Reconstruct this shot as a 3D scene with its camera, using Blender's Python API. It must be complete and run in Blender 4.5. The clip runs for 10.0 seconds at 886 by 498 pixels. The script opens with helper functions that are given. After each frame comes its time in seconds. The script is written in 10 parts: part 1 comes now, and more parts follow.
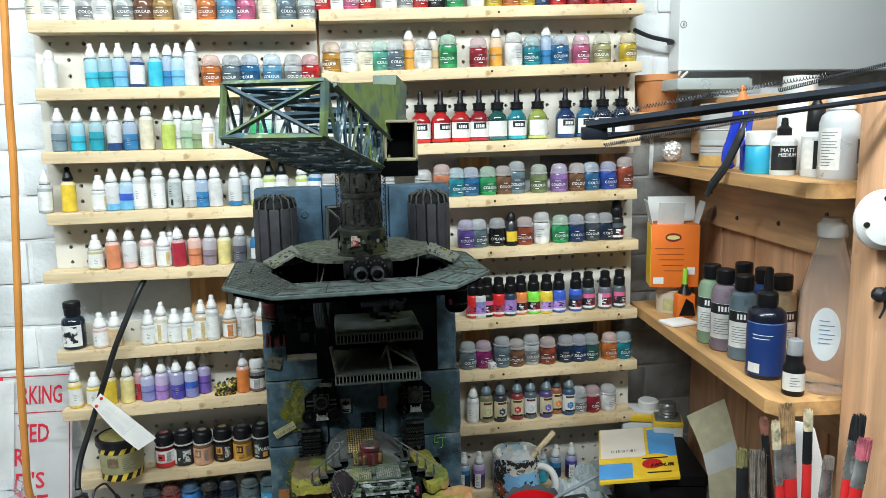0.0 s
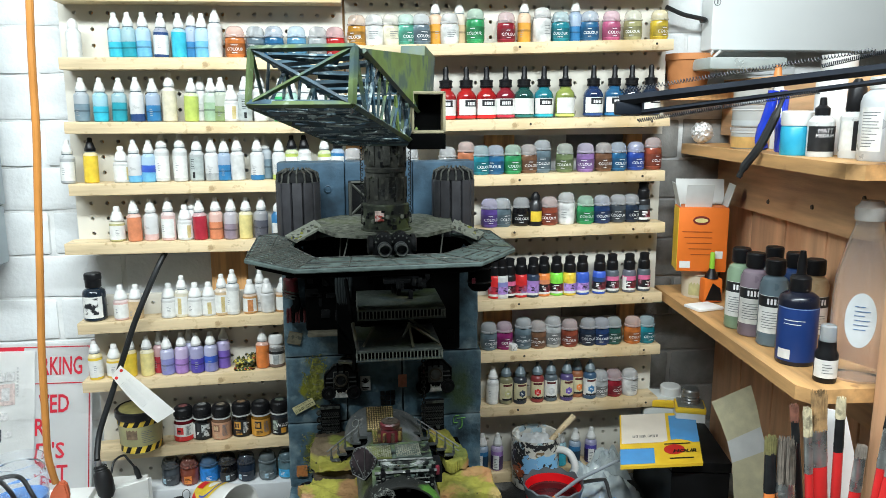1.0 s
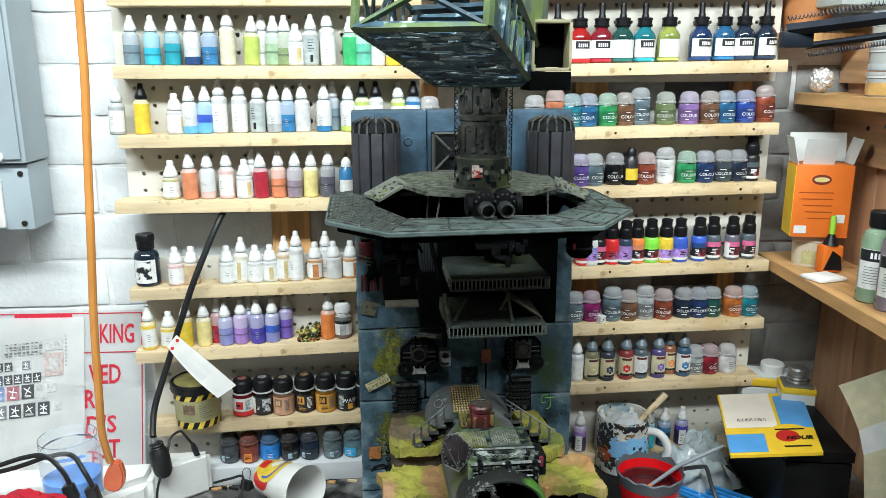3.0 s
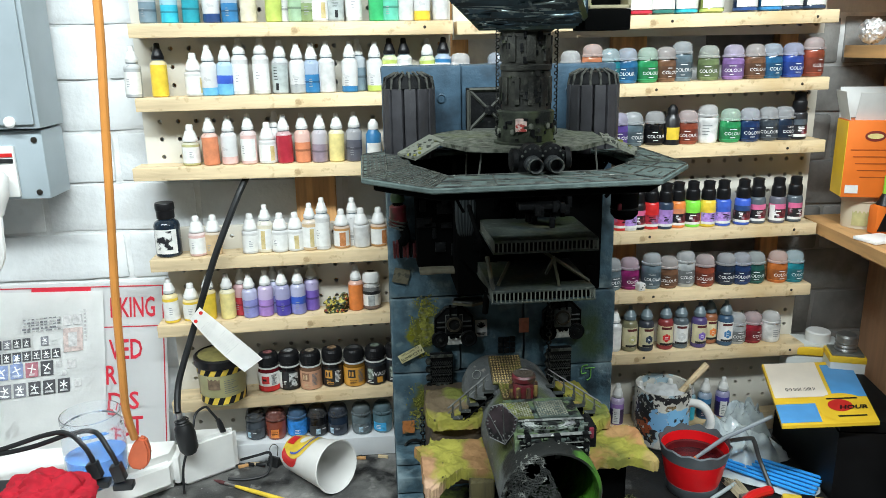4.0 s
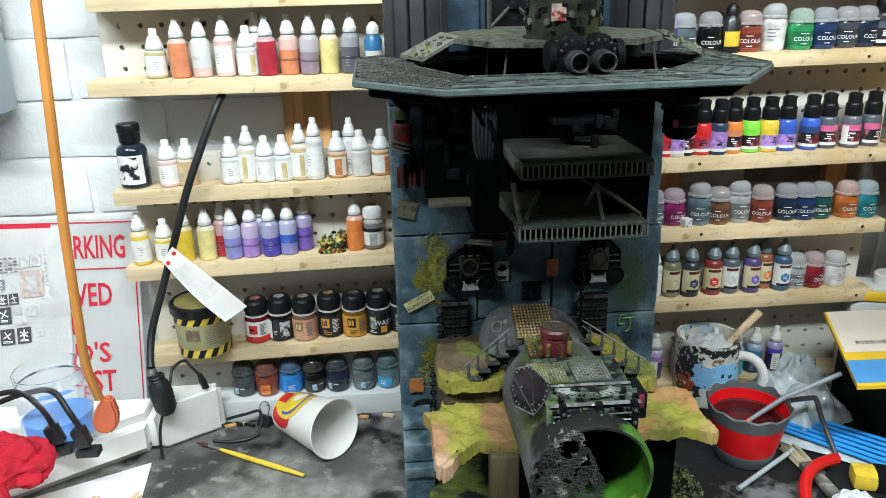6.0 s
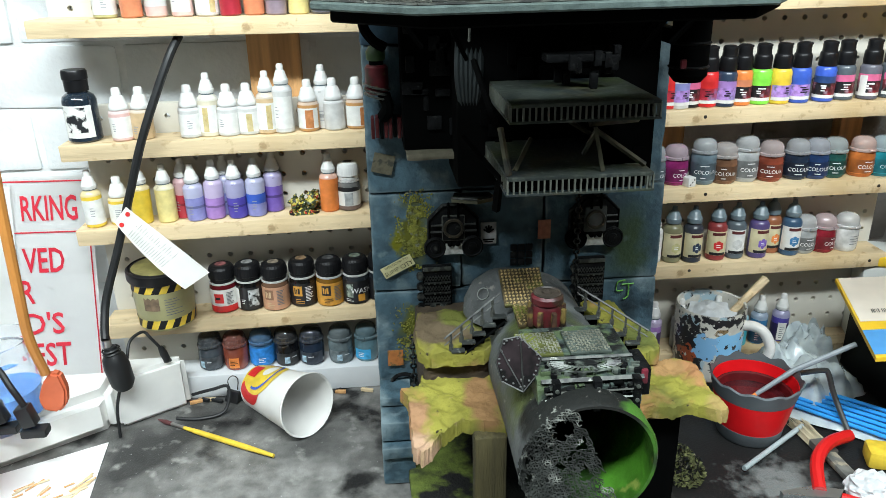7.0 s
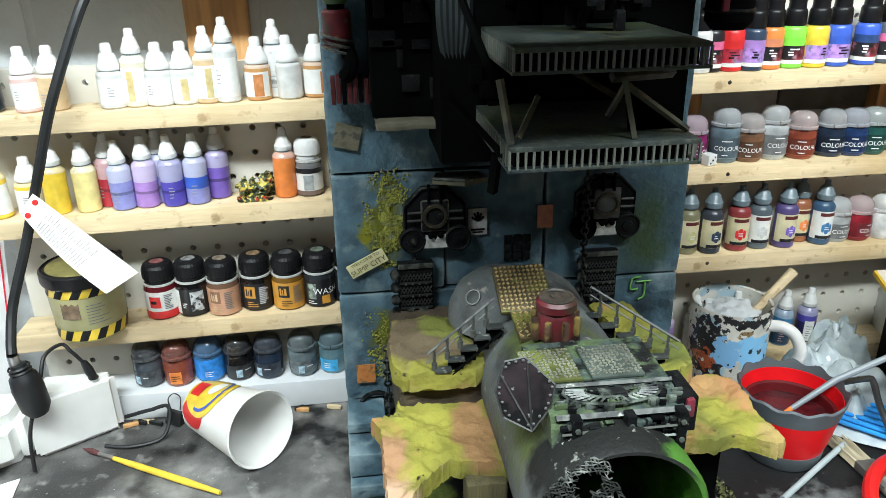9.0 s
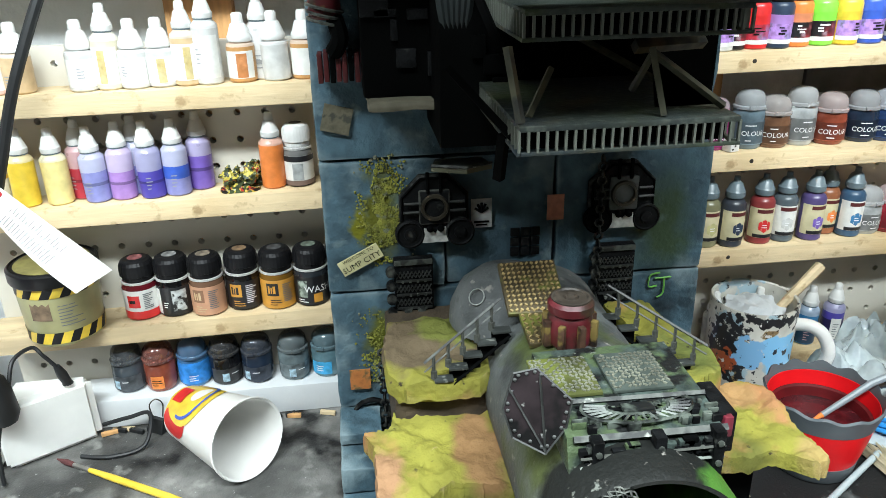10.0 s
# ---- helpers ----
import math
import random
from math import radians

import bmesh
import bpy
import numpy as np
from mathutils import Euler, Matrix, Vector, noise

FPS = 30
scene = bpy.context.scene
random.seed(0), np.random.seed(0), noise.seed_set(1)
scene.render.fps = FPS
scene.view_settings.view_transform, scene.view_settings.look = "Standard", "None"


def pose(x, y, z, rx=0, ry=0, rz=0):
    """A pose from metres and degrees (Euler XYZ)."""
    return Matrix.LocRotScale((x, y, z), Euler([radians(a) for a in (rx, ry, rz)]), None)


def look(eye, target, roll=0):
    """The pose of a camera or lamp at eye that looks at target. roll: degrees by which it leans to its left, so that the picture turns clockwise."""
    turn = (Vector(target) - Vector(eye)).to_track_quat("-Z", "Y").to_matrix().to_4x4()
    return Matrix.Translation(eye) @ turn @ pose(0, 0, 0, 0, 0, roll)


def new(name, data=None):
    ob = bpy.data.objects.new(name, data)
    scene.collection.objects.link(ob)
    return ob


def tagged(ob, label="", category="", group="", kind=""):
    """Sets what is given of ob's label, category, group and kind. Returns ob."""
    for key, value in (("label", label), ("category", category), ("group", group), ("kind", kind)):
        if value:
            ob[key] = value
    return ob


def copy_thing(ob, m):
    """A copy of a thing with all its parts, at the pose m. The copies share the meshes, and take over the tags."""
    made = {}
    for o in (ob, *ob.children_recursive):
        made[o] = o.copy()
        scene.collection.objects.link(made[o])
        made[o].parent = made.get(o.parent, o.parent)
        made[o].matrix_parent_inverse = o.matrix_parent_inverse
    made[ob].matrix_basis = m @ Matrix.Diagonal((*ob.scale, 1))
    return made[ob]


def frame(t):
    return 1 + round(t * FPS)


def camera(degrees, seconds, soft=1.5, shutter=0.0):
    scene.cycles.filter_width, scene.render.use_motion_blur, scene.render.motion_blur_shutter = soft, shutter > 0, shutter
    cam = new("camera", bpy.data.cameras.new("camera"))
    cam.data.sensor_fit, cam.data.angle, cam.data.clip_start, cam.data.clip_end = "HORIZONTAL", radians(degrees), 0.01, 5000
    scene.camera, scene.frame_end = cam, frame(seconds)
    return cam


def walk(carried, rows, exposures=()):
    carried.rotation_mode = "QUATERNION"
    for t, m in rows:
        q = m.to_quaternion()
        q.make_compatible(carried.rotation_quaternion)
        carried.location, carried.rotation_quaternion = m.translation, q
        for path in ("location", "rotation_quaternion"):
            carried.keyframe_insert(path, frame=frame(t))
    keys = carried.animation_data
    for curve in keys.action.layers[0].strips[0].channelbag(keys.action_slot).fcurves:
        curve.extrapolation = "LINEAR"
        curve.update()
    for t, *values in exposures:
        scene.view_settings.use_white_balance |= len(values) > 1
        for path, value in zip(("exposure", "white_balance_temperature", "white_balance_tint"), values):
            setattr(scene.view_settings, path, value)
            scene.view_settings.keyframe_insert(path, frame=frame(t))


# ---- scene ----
cam = camera(61.3, 10.0, soft=0.65)
PATH = [
    (0, (0.418, -1.321, 1.461), (0.732, 0.627, 1.132), -1.1),
    (0.5, (0.414, -1.315, 1.454), (0.698, 0.633, 1.103), -0.7),
    (1, (0.409, -1.304, 1.448), (0.679, 0.643, 1.079), -0.2),
    (1.5, (0.393, -1.274, 1.442), (0.616, 0.673, 1.045), -0.1),
    (2, (0.371, -1.238, 1.438), (0.563, 0.702, 0.992), 0.1),
    (2.5, (0.352, -1.206, 1.432), (0.538, 0.732, 0.975), 0.1),
    (3, (0.337, -1.169, 1.424), (0.533, 0.765, 0.954), -0.2),
    (3.2, (0.327, -1.147, 1.417), (0.495, 0.779, 0.905), -0.6),
    (4.3, (0.301, -1.112, 1.389), (0.485, 0.808, 0.86), -1.4),
    (4.5, (0.299, -1.1, 1.395), (0.498, 0.81, 0.835), -1.3),
    (5, (0.306, -1.078, 1.386), (0.486, 0.835, 0.832), -1.3),
    (5.5, (0.303, -1.026, 1.366), (0.431, 0.877, 0.766), -1.2),
    (6, (0.315, -0.968, 1.338), (0.452, 0.909, 0.662), -1.4),
    (6.2, (0.316, -0.947, 1.328), (0.468, 0.922, 0.632), -1.0),
    (7.5, (0.337, -0.874, 1.284), (0.5, 0.968, 0.522), -1.4),
    (8, (0.337, -0.839, 1.271), (0.514, 0.998, 0.502), -1.4),
    (8.5, (0.339, -0.799, 1.26), (0.521, 1.036, 0.486), -1.8),
    (9, (0.339, -0.765, 1.248), (0.558, 1.066, 0.473), -1.0),
    (9.5, (0.345, -0.74, 1.239), (0.558, 1.089, 0.458), -1.0),
    (10, (0.347, -0.712, 1.227), (0.558, 1.112, 0.434), -1.3),
]
walk(cam, [(t, look(eye, target, roll)) for t, eye, target, roll in PATH],
     [(0, -0.54), (1, -0.42), (2, -0.22), (3, -0.23), (4.5, -0.3), (5.5, -0.28), (6.2, -0.13), (7.5, 0.04), (8, 0.1), (9, 0.26), (10, 0.36)])

# ---- light ----
world = bpy.data.worlds.new("world")
scene.world = world
world.use_nodes = True
world.node_tree.nodes["Background"].inputs[0].default_value = (0.9, 0.95, 1.0, 1)
world.node_tree.nodes["Background"].inputs[1].default_value = 0.005


def area_lamp(name, eye, target, sx, sy, watts, colour):
    data = bpy.data.lights.new(name, "AREA")
    data.shape, data.size, data.size_y, data.energy, data.color = "RECTANGLE", sx, sy, watts, colour
    ob = new(name, data)
    ob.matrix_world = look(eye, target)
    return ob


area_lamp("ceiling_tube_light", (0.3, -1.12, 2.28), (0.42, -0.1, 0.9), 2.2, 0.12, 78, (0.87, 0.97, 1.0))
# weak fill lamp added to lift the ambient light; no known fixture
area_lamp("room_light", (0.6, -2.1, 2.36), (0.6, -1.4, 0.8), 1.2, 0.3, 1.6, (0.9, 0.98, 1.0))

# ---- materials ----
MATS = {}


def mat(name, col, rough=0.5, metal=0.0, var=0.12, scale=30.0, bump=0.0, bscale=300.0, coat=0.0, trans=0.0,
        stretch=(1, 1, 1), second=None, mask=(0.5, 0.62), mscale=12.0, vary=0.0, sub=0.0, ior=1.45, spec=0.5):
    if name in MATS:
        return MATS[name]
    m = bpy.data.materials.new(name)
    m.use_nodes = True
    nt = m.node_tree
    n, ln = nt.nodes, nt.links
    b = n["Principled BSDF"]
    tc = n.new("ShaderNodeTexCoord")
    mp = n.new("ShaderNodeMapping")
    mp.inputs["Scale"].default_value = stretch
    ln.new(tc.outputs["Object"], mp.inputs["Vector"])
    nz = n.new("ShaderNodeTexNoise")
    nz.inputs["Scale"].default_value, nz.inputs["Detail"].default_value = scale, 5
    ln.new(mp.outputs[0], nz.inputs["Vector"])
    rp = n.new("ShaderNodeValToRGB")
    rp.color_ramp.elements[0].position, rp.color_ramp.elements[1].position = 0.3, 0.7
    rp.color_ramp.elements[0].color = (*[c * (1 - var) for c in col], 1)
    rp.color_ramp.elements[1].color = (*[min(1, c * (1 + var)) for c in col], 1)
    ln.new(nz.outputs["Fac"], rp.inputs[0])
    out = rp.outputs[0]
    if second:
        nz2 = n.new("ShaderNodeTexNoise")
        nz2.inputs["Scale"].default_value, nz2.inputs["Detail"].default_value = mscale, 6
        ln.new(tc.outputs["Object"], nz2.inputs["Vector"])
        mr = n.new("ShaderNodeMapRange")
        mr.inputs[1].default_value, mr.inputs[2].default_value = mask
        ln.new(nz2.outputs["Fac"], mr.inputs[0])
        mx = n.new("ShaderNodeMix")
        mx.data_type = "RGBA"
        ln.new(mr.outputs[0], mx.inputs[0])
        ln.new(out, mx.inputs[6])
        mx.inputs[7].default_value = (*second, 1)
        out = mx.outputs[2]
    if vary:
        oi = n.new("ShaderNodeObjectInfo")
        mr = n.new("ShaderNodeMapRange")
        mr.inputs[3].default_value, mr.inputs[4].default_value = 1 - vary, 1 + vary
        ln.new(oi.outputs["Random"], mr.inputs[0])
        mx = n.new("ShaderNodeVectorMath")
        mx.operation = "SCALE"
        ln.new(out, mx.inputs[0])
        ln.new(mr.outputs[0], mx.inputs["Scale"])
        out = mx.outputs[0]
    ln.new(out, b.inputs["Base Color"])
    mr = n.new("ShaderNodeMapRange")
    mr.inputs[3].default_value, mr.inputs[4].default_value = max(0, rough - 0.1), min(1, rough + 0.1)
    ln.new(nz.outputs["Fac"], mr.inputs[0])
    ln.new(mr.outputs[0], b.inputs["Roughness"])
    b.inputs["Metallic"].default_value = metal
    b.inputs["Coat Weight"].default_value = coat
    b.inputs["Transmission Weight"].default_value = trans
    b.inputs["IOR"].default_value = ior
    b.inputs["Specular IOR Level"].default_value = spec
    if sub:
        b.inputs["Subsurface Weight"].default_value = sub
        b.inputs["Subsurface Radius"].default_value = (0.01, 0.01, 0.01)
        b.inputs["Subsurface Scale"].default_value = 0.5
    if bump:
        bz = n.new("ShaderNodeTexNoise")
        bz.inputs["Scale"].default_value, bz.inputs["Detail"].default_value = bscale, 4
        ln.new(mp.outputs[0], bz.inputs["Vector"])
        bp = n.new("ShaderNodeBump")
        bp.inputs["Strength"].default_value, bp.inputs["Distance"].default_value = bump, 0.002
        ln.new(bz.outputs["Fac"], bp.inputs["Height"])
        ln.new(bp.outputs[0], b.inputs["Normal"])
    MATS[name] = m
    return m


def layer(m, colour, scale, lo, hi, at=None, size=0.05, worn=False, detail=5):
    """Lay another colour over a material: in noise patches, in one stain at a place of the object, or on worn edges."""
    nt = m.node_tree
    n, ln = nt.nodes, nt.links
    b = n["Principled BSDF"]
    src = b.inputs["Base Color"].links[0].from_socket
    tc, nz, mr, mx = (n.new("ShaderNode" + k) for k in ("TexCoord", "TexNoise", "MapRange", "Mix"))
    nz.inputs["Scale"].default_value, nz.inputs["Detail"].default_value = scale, detail
    ln.new(tc.outputs["Object"], nz.inputs["Vector"])
    fac = nz.outputs["Fac"]
    if at:
        mp, gr, ad = n.new("ShaderNodeMapping"), n.new("ShaderNodeTexGradient"), n.new("ShaderNodeMath")
        sz = size if isinstance(size, tuple) else (size, size, size)
        mp.inputs["Scale"].default_value = [1 / s for s in sz]
        mp.inputs["Location"].default_value = [-c / s for c, s in zip(at, sz)]
        gr.gradient_type = "SPHERICAL"
        ln.new(tc.outputs["Object"], mp.inputs["Vector"])
        ln.new(mp.outputs[0], gr.inputs["Vector"])
        ad.operation = "ADD"
        ln.new(fac, ad.inputs[0])
        ln.new(gr.outputs["Fac"], ad.inputs[1])
        fac = ad.outputs[0]
    if worn:
        geo, ad = n.new("ShaderNodeNewGeometry"), n.new("ShaderNodeMath")
        ad.operation = "MULTIPLY_ADD"
        ad.inputs[1].default_value = 0.25
        ln.new(fac, ad.inputs[0])
        ln.new(geo.outputs["Pointiness"], ad.inputs[2])
        fac = ad.outputs[0]
    mr.inputs[1].default_value, mr.inputs[2].default_value = lo, hi
    ln.new(fac, mr.inputs[0])
    mx.data_type = "RGBA"
    ln.new(mr.outputs[0], mx.inputs[0])
    ln.new(src, mx.inputs[6])
    mx.inputs[7].default_value = (*colour, 1)
    ln.new(mx.outputs[2], b.inputs["Base Color"])
    return m


COL = {
    "white": (0.66, 0.66, 0.64), "cream": (0.72, 0.66, 0.5), "grey": (0.42, 0.44, 0.44), "silver": (0.5, 0.53, 0.52),
    "steel": (0.2, 0.28, 0.33), "slate": (0.09, 0.11, 0.13), "charcoal": (0.13, 0.13, 0.16), "black": (0.015, 0.015, 0.017),
    "soot": (0.03, 0.028, 0.026), "ink": (0.03, 0.05, 0.09), "navy": (0.03, 0.07, 0.2), "blue": (0.04, 0.2, 0.42),
    "cobalt": (0.05, 0.12, 0.55), "skyblue": (0.17, 0.48, 0.74), "cyan": (0.05, 0.5, 0.66), "teal": (0.03, 0.34, 0.42),
    "mint": (0.14, 0.56, 0.4), "green": (0.05, 0.45, 0.16), "forest": (0.03, 0.14, 0.12), "sage": (0.35, 0.5, 0.33),
    "moss": (0.25, 0.33, 0.15), "lime": (0.5, 0.6, 0.14), "neon": (0.25, 0.8, 0.08), "olive": (0.55, 0.52, 0.25),
    "yellow": (0.85, 0.6, 0.06), "butter": (0.85, 0.72, 0.3), "amber": (0.72, 0.34, 0.05), "ochre": (0.6, 0.36, 0.12),
    "orange": (0.85, 0.25, 0.06), "caramel": (0.6, 0.32, 0.12), "copper": (0.62, 0.33, 0.2), "tan": (0.66, 0.48, 0.28),
    "brown": (0.28, 0.14, 0.08), "rust": (0.4, 0.09, 0.05), "salmon": (0.72, 0.26, 0.13), "rose": (0.75, 0.5, 0.46),
    "pink": (0.75, 0.16, 0.32), "red": (0.7, 0.03, 0.03), "crimson": (0.42, 0.03, 0.05), "magenta": (0.42, 0.04, 0.22),
    "mauve": (0.32, 0.25, 0.3), "lilac": (0.42, 0.24, 0.6), "lavender": (0.27, 0.28, 0.6), "violet": (0.2, 0.12, 0.5),
    "indigo": (0.09, 0.07, 0.42), "azure": (0.1, 0.3, 0.6), "cerulean": (0.2, 0.36, 0.42), "glass": (0.25, 0.32, 0.34),
}


def paint(c, kind="plastic"):
    rgb = COL[c]
    if kind == "clear":
        return mat("clear_lid_" + c, [0.6 + 0.4 * v for v in rgb], 0.08, var=0.12, trans=0.62, ior=1.18, coat=0.6)
    if kind == "pot":
        return mat("pot_" + c, [(0.95 if min(rgb) > 0.4 else 0.6) * v for v in rgb], 0.16, var=0.45, scale=45, coat=0.5, spec=0.4)
    if kind == "milky":
        return mat("milky_" + c, [0.5 * v + 0.31 for v in rgb], 0.3, var=0.1, scale=60, coat=0.15, trans=0.12)
    return mat("bottle_" + c, [0.85 * v for v in rgb], 0.32, var=0.16, scale=90, coat=0.2, sub=0.0)


WHITE_CAP = mat("white_cap_plastic", (0.66, 0.66, 0.64), 0.35, var=0.04, scale=60)
BLACK_CAP = mat("black_cap_plastic", (0.008, 0.008, 0.009), 0.35, var=0.3, scale=80, spec=0.3)
GREY_CAP = mat("grey_cap_plastic", (0.13, 0.17, 0.19), 0.3, var=0.1)
LABEL = mat("white_paper_label", (0.7, 0.7, 0.67), 0.55, var=0.1, scale=120)
DARK_LABEL = mat("black_printed_label", (0.015, 0.016, 0.018), 0.4, var=0.3, scale=120)
PRINT = mat("grey_print", (0.16, 0.17, 0.18), 0.6, var=0.2)
WHITE_PRINT = mat("white_print", (0.8, 0.8, 0.8), 0.6, var=0.05)
MILKY = mat("milky_plastic", (0.72, 0.74, 0.73), 0.3, var=0.08, trans=0.2)
PINE = mat("pine_wood", (0.66, 0.52, 0.32), 0.55, var=0.22, scale=9, stretch=(0.7, 9, 9), bump=0.25, bscale=60,
           second=(0.58, 0.42, 0.22), mask=(0.58, 0.75), mscale=7, vary=0.06)
PINE_SIDE = mat("orange_stained_pine", (0.58, 0.345, 0.18), 0.5, var=0.35, scale=7, stretch=(6, 0.8, 8), bump=0.25, bscale=70,
                second=(0.36, 0.17, 0.07), mask=(0.6, 0.8), mscale=6, vary=0.12)
PINE_POST = mat("vertical_stained_pine", (0.6, 0.34, 0.19), 0.55, var=0.22, scale=7, stretch=(7, 7, 0.5), bump=0.3, bscale=60, second=(0.44, 0.21, 0.1), mask=(0.58, 0.75), mscale=9, vary=0.12)
BATTEN = mat("batten_wood", (0.62, 0.34, 0.14), 0.6, var=0.3, scale=12, stretch=(9, 9, 0.7), bump=0.2, bscale=80)
PEG = mat("pegboard_white", (0.65, 0.62, 0.54), 0.5, var=0.05, scale=14, bump=0.05)
BRICK = mat("white_painted_brick", (0.7, 0.72, 0.72), 0.6, var=0.1, scale=16, bump=0.6, bscale=120,
            second=(0.58, 0.58, 0.57), mask=(0.55, 0.75), mscale=9, vary=0.05)
# right corner bricks: dusty grey, with the corner's shade put into the colour
BRICK_SHADED = mat("dusty_shaded_brick", (0.25, 0.245, 0.23), 0.75, var=0.3, scale=18, bump=0.8, bscale=110, second=(0.1, 0.095, 0.085), mask=(0.52, 0.72), mscale=11, vary=0.2)
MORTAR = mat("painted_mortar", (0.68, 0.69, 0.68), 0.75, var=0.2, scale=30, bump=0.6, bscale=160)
# the same corner shade painted into the mortar
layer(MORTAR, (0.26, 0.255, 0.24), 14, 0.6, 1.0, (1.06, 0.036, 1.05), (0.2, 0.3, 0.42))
LEDGE = mat("white_ledge_paint", (0.66, 0.68, 0.69), 0.5, var=0.08, scale=20, bump=0.1)
SCREW = mat("dark_screw_steel", (0.08, 0.07, 0.06), 0.4, 0.8, var=0.3)


def table_material():
    m = mat("worn_grey_worktop", (0.2, 0.198, 0.187), 0.62, var=0.35, scale=55, bump=0.35, bscale=420,
            second=(0.045, 0.045, 0.043), mask=(0.5, 0.66), mscale=6)
    nt = m.node_tree
    b = nt.nodes["Principled BSDF"]
    src = b.inputs["Base Color"].links[0].from_socket
    tc = nt.nodes.new("ShaderNodeTexCoord")
    vz = nt.nodes.new("ShaderNodeTexNoise")
    vz.inputs["Scale"].default_value, vz.inputs["Detail"].default_value = 260, 3
    nt.links.new(tc.outputs["Object"], vz.inputs["Vector"])
    mr = nt.nodes.new("ShaderNodeMapRange")
    mr.inputs[1].default_value, mr.inputs[2].default_value = 0.7, 0.78
    nt.links.new(vz.outputs["Fac"], mr.inputs[0])
    mx = nt.nodes.new("ShaderNodeMix")
    mx.data_type = "RGBA"
    nt.links.new(mr.outputs[0], mx.inputs[0])
    nt.links.new(src, mx.inputs[6])
    mx.inputs[7].default_value = (0.5, 0.5, 0.48, 1)
    nt.links.new(mx.outputs[2], b.inputs["Base Color"])
    return m


TABLE = table_material()

layer(PINE, (0.36, 0.22, 0.1), 36, 0.73, 0.78, detail=1)
layer(PINE, (0.42, 0.29, 0.15), 70, 0.58, 0.7)
layer(PINE_POST, (0.1, 0.035, 0.015), 13, 0.7, 0.76, detail=1)
layer(PINE_SIDE, (0.12, 0.04, 0.015), 15, 0.7, 0.76, detail=1)
layer(TABLE, (0.28, 0.28, 0.26), 38, 0.6, 0.72)
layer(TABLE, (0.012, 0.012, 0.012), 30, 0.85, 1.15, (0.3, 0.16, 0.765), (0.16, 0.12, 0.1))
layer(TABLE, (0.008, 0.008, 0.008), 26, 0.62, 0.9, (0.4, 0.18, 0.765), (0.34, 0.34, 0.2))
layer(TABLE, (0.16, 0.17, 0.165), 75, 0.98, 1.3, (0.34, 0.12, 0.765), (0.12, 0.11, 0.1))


# ---- building helpers ----
def link_mesh(name, bm, material, smooth=0.6):
    me = bpy.data.meshes.new(name)
    bmesh.ops.recalc_face_normals(bm, faces=bm.faces)
    bm.to_mesh(me)
    bm.free()
    for m in material if isinstance(material, (list, tuple)) else [material]:
        me.materials.append(m)
    if smooth:
        for p in me.polygons:
            p.use_smooth = True
        me.set_sharp_from_angle(angle=smooth)
    return me


def part(name, bm, material, parent=None, label="", smooth=0.6):
    ob = new(name, link_mesh(name, bm, material, smooth))
    ob.parent = parent
    if label:
        ob["label"] = label
    return ob


def thing(name, at, label, category, group="", rz=0.0, rx=0.0, ry=0.0):
    ob = new(name)
    ob.empty_display_size = 0.02
    ob.matrix_basis = pose(*at, rx, ry, rz)
    return tagged(ob, label, category, group)


def box(bm, c, s, bev=0.0, m=None, mi=0):
    r = bmesh.ops.create_cube(bm, size=1, matrix=Matrix.Translation(c) @ Matrix.Diagonal((*s, 1)))
    vs = r["verts"]
    if bev:
        es = list({e for v in vs for e in v.link_edges})
        r = bmesh.ops.bevel(bm, geom=es, offset=bev, segments=2, affect="EDGES", profile=0.6)
        vs = r["verts"]
    fs = {f for v in vs for f in v.link_faces}
    for f in fs:
        f.material_index = mi
    if m is not None:
        bmesh.ops.transform(bm, matrix=m, verts=list({v for f in fs for v in f.verts}))
    return bm


def a_box(c, s, bev=0.001, m=None):
    return box(bmesh.new(), c, s, bev, m)


def lathe(bm, prof, seg=24, m=None, mi=0, a0=0.0, a1=2 * math.pi):
    full = abs(a1 - a0 - 2 * math.pi) < 1e-6
    k = seg if full else seg + 1
    rings = []
    for r, z in prof:
        if r < 1e-6 and full:
            rings.append([bm.verts.new((0, 0, z))])
        else:
            rings.append([bm.verts.new((r * math.cos(a0 + (a1 - a0) * i / seg), r * math.sin(a0 + (a1 - a0) * i / seg), z)) for i in range(k)])
    made = [v for ring in rings for v in ring]
    for a, b in zip(rings, rings[1:]):
        for i in range(seg):
            j = (i + 1) % k
            if len(a) == 1 and len(b) == 1:
                continue
            if len(a) == 1:
                f = bm.faces.new((a[0], b[i], b[j]))
            elif len(b) == 1:
                f = bm.faces.new((a[i], b[0], a[j]))
            else:
                f = bm.faces.new((a[i], a[j], b[j], b[i]))
            f.material_index = mi
    if m is not None:
        bmesh.ops.transform(bm, matrix=m, verts=made)
    return bm


def a_lathe(prof, seg=24, m=None):
    return lathe(bmesh.new(), prof, seg, m)


def wrap(bm, r, z0, z1, a, b, n=10, mi=0):
    """A strip of a cylinder's side between two angles in degrees, of which -90 faces the viewer."""
    cols = []
    for i in range(n + 1):
        t = radians(a + (b - a) * i / n)
        cols.append([bm.verts.new((r * math.cos(t), r * math.sin(t), z)) for z in (z0, z1)])
    for p, q in zip(cols, cols[1:]):
        bm.faces.new((p[0], q[0], q[1], p[1])).material_index = mi
    return bm


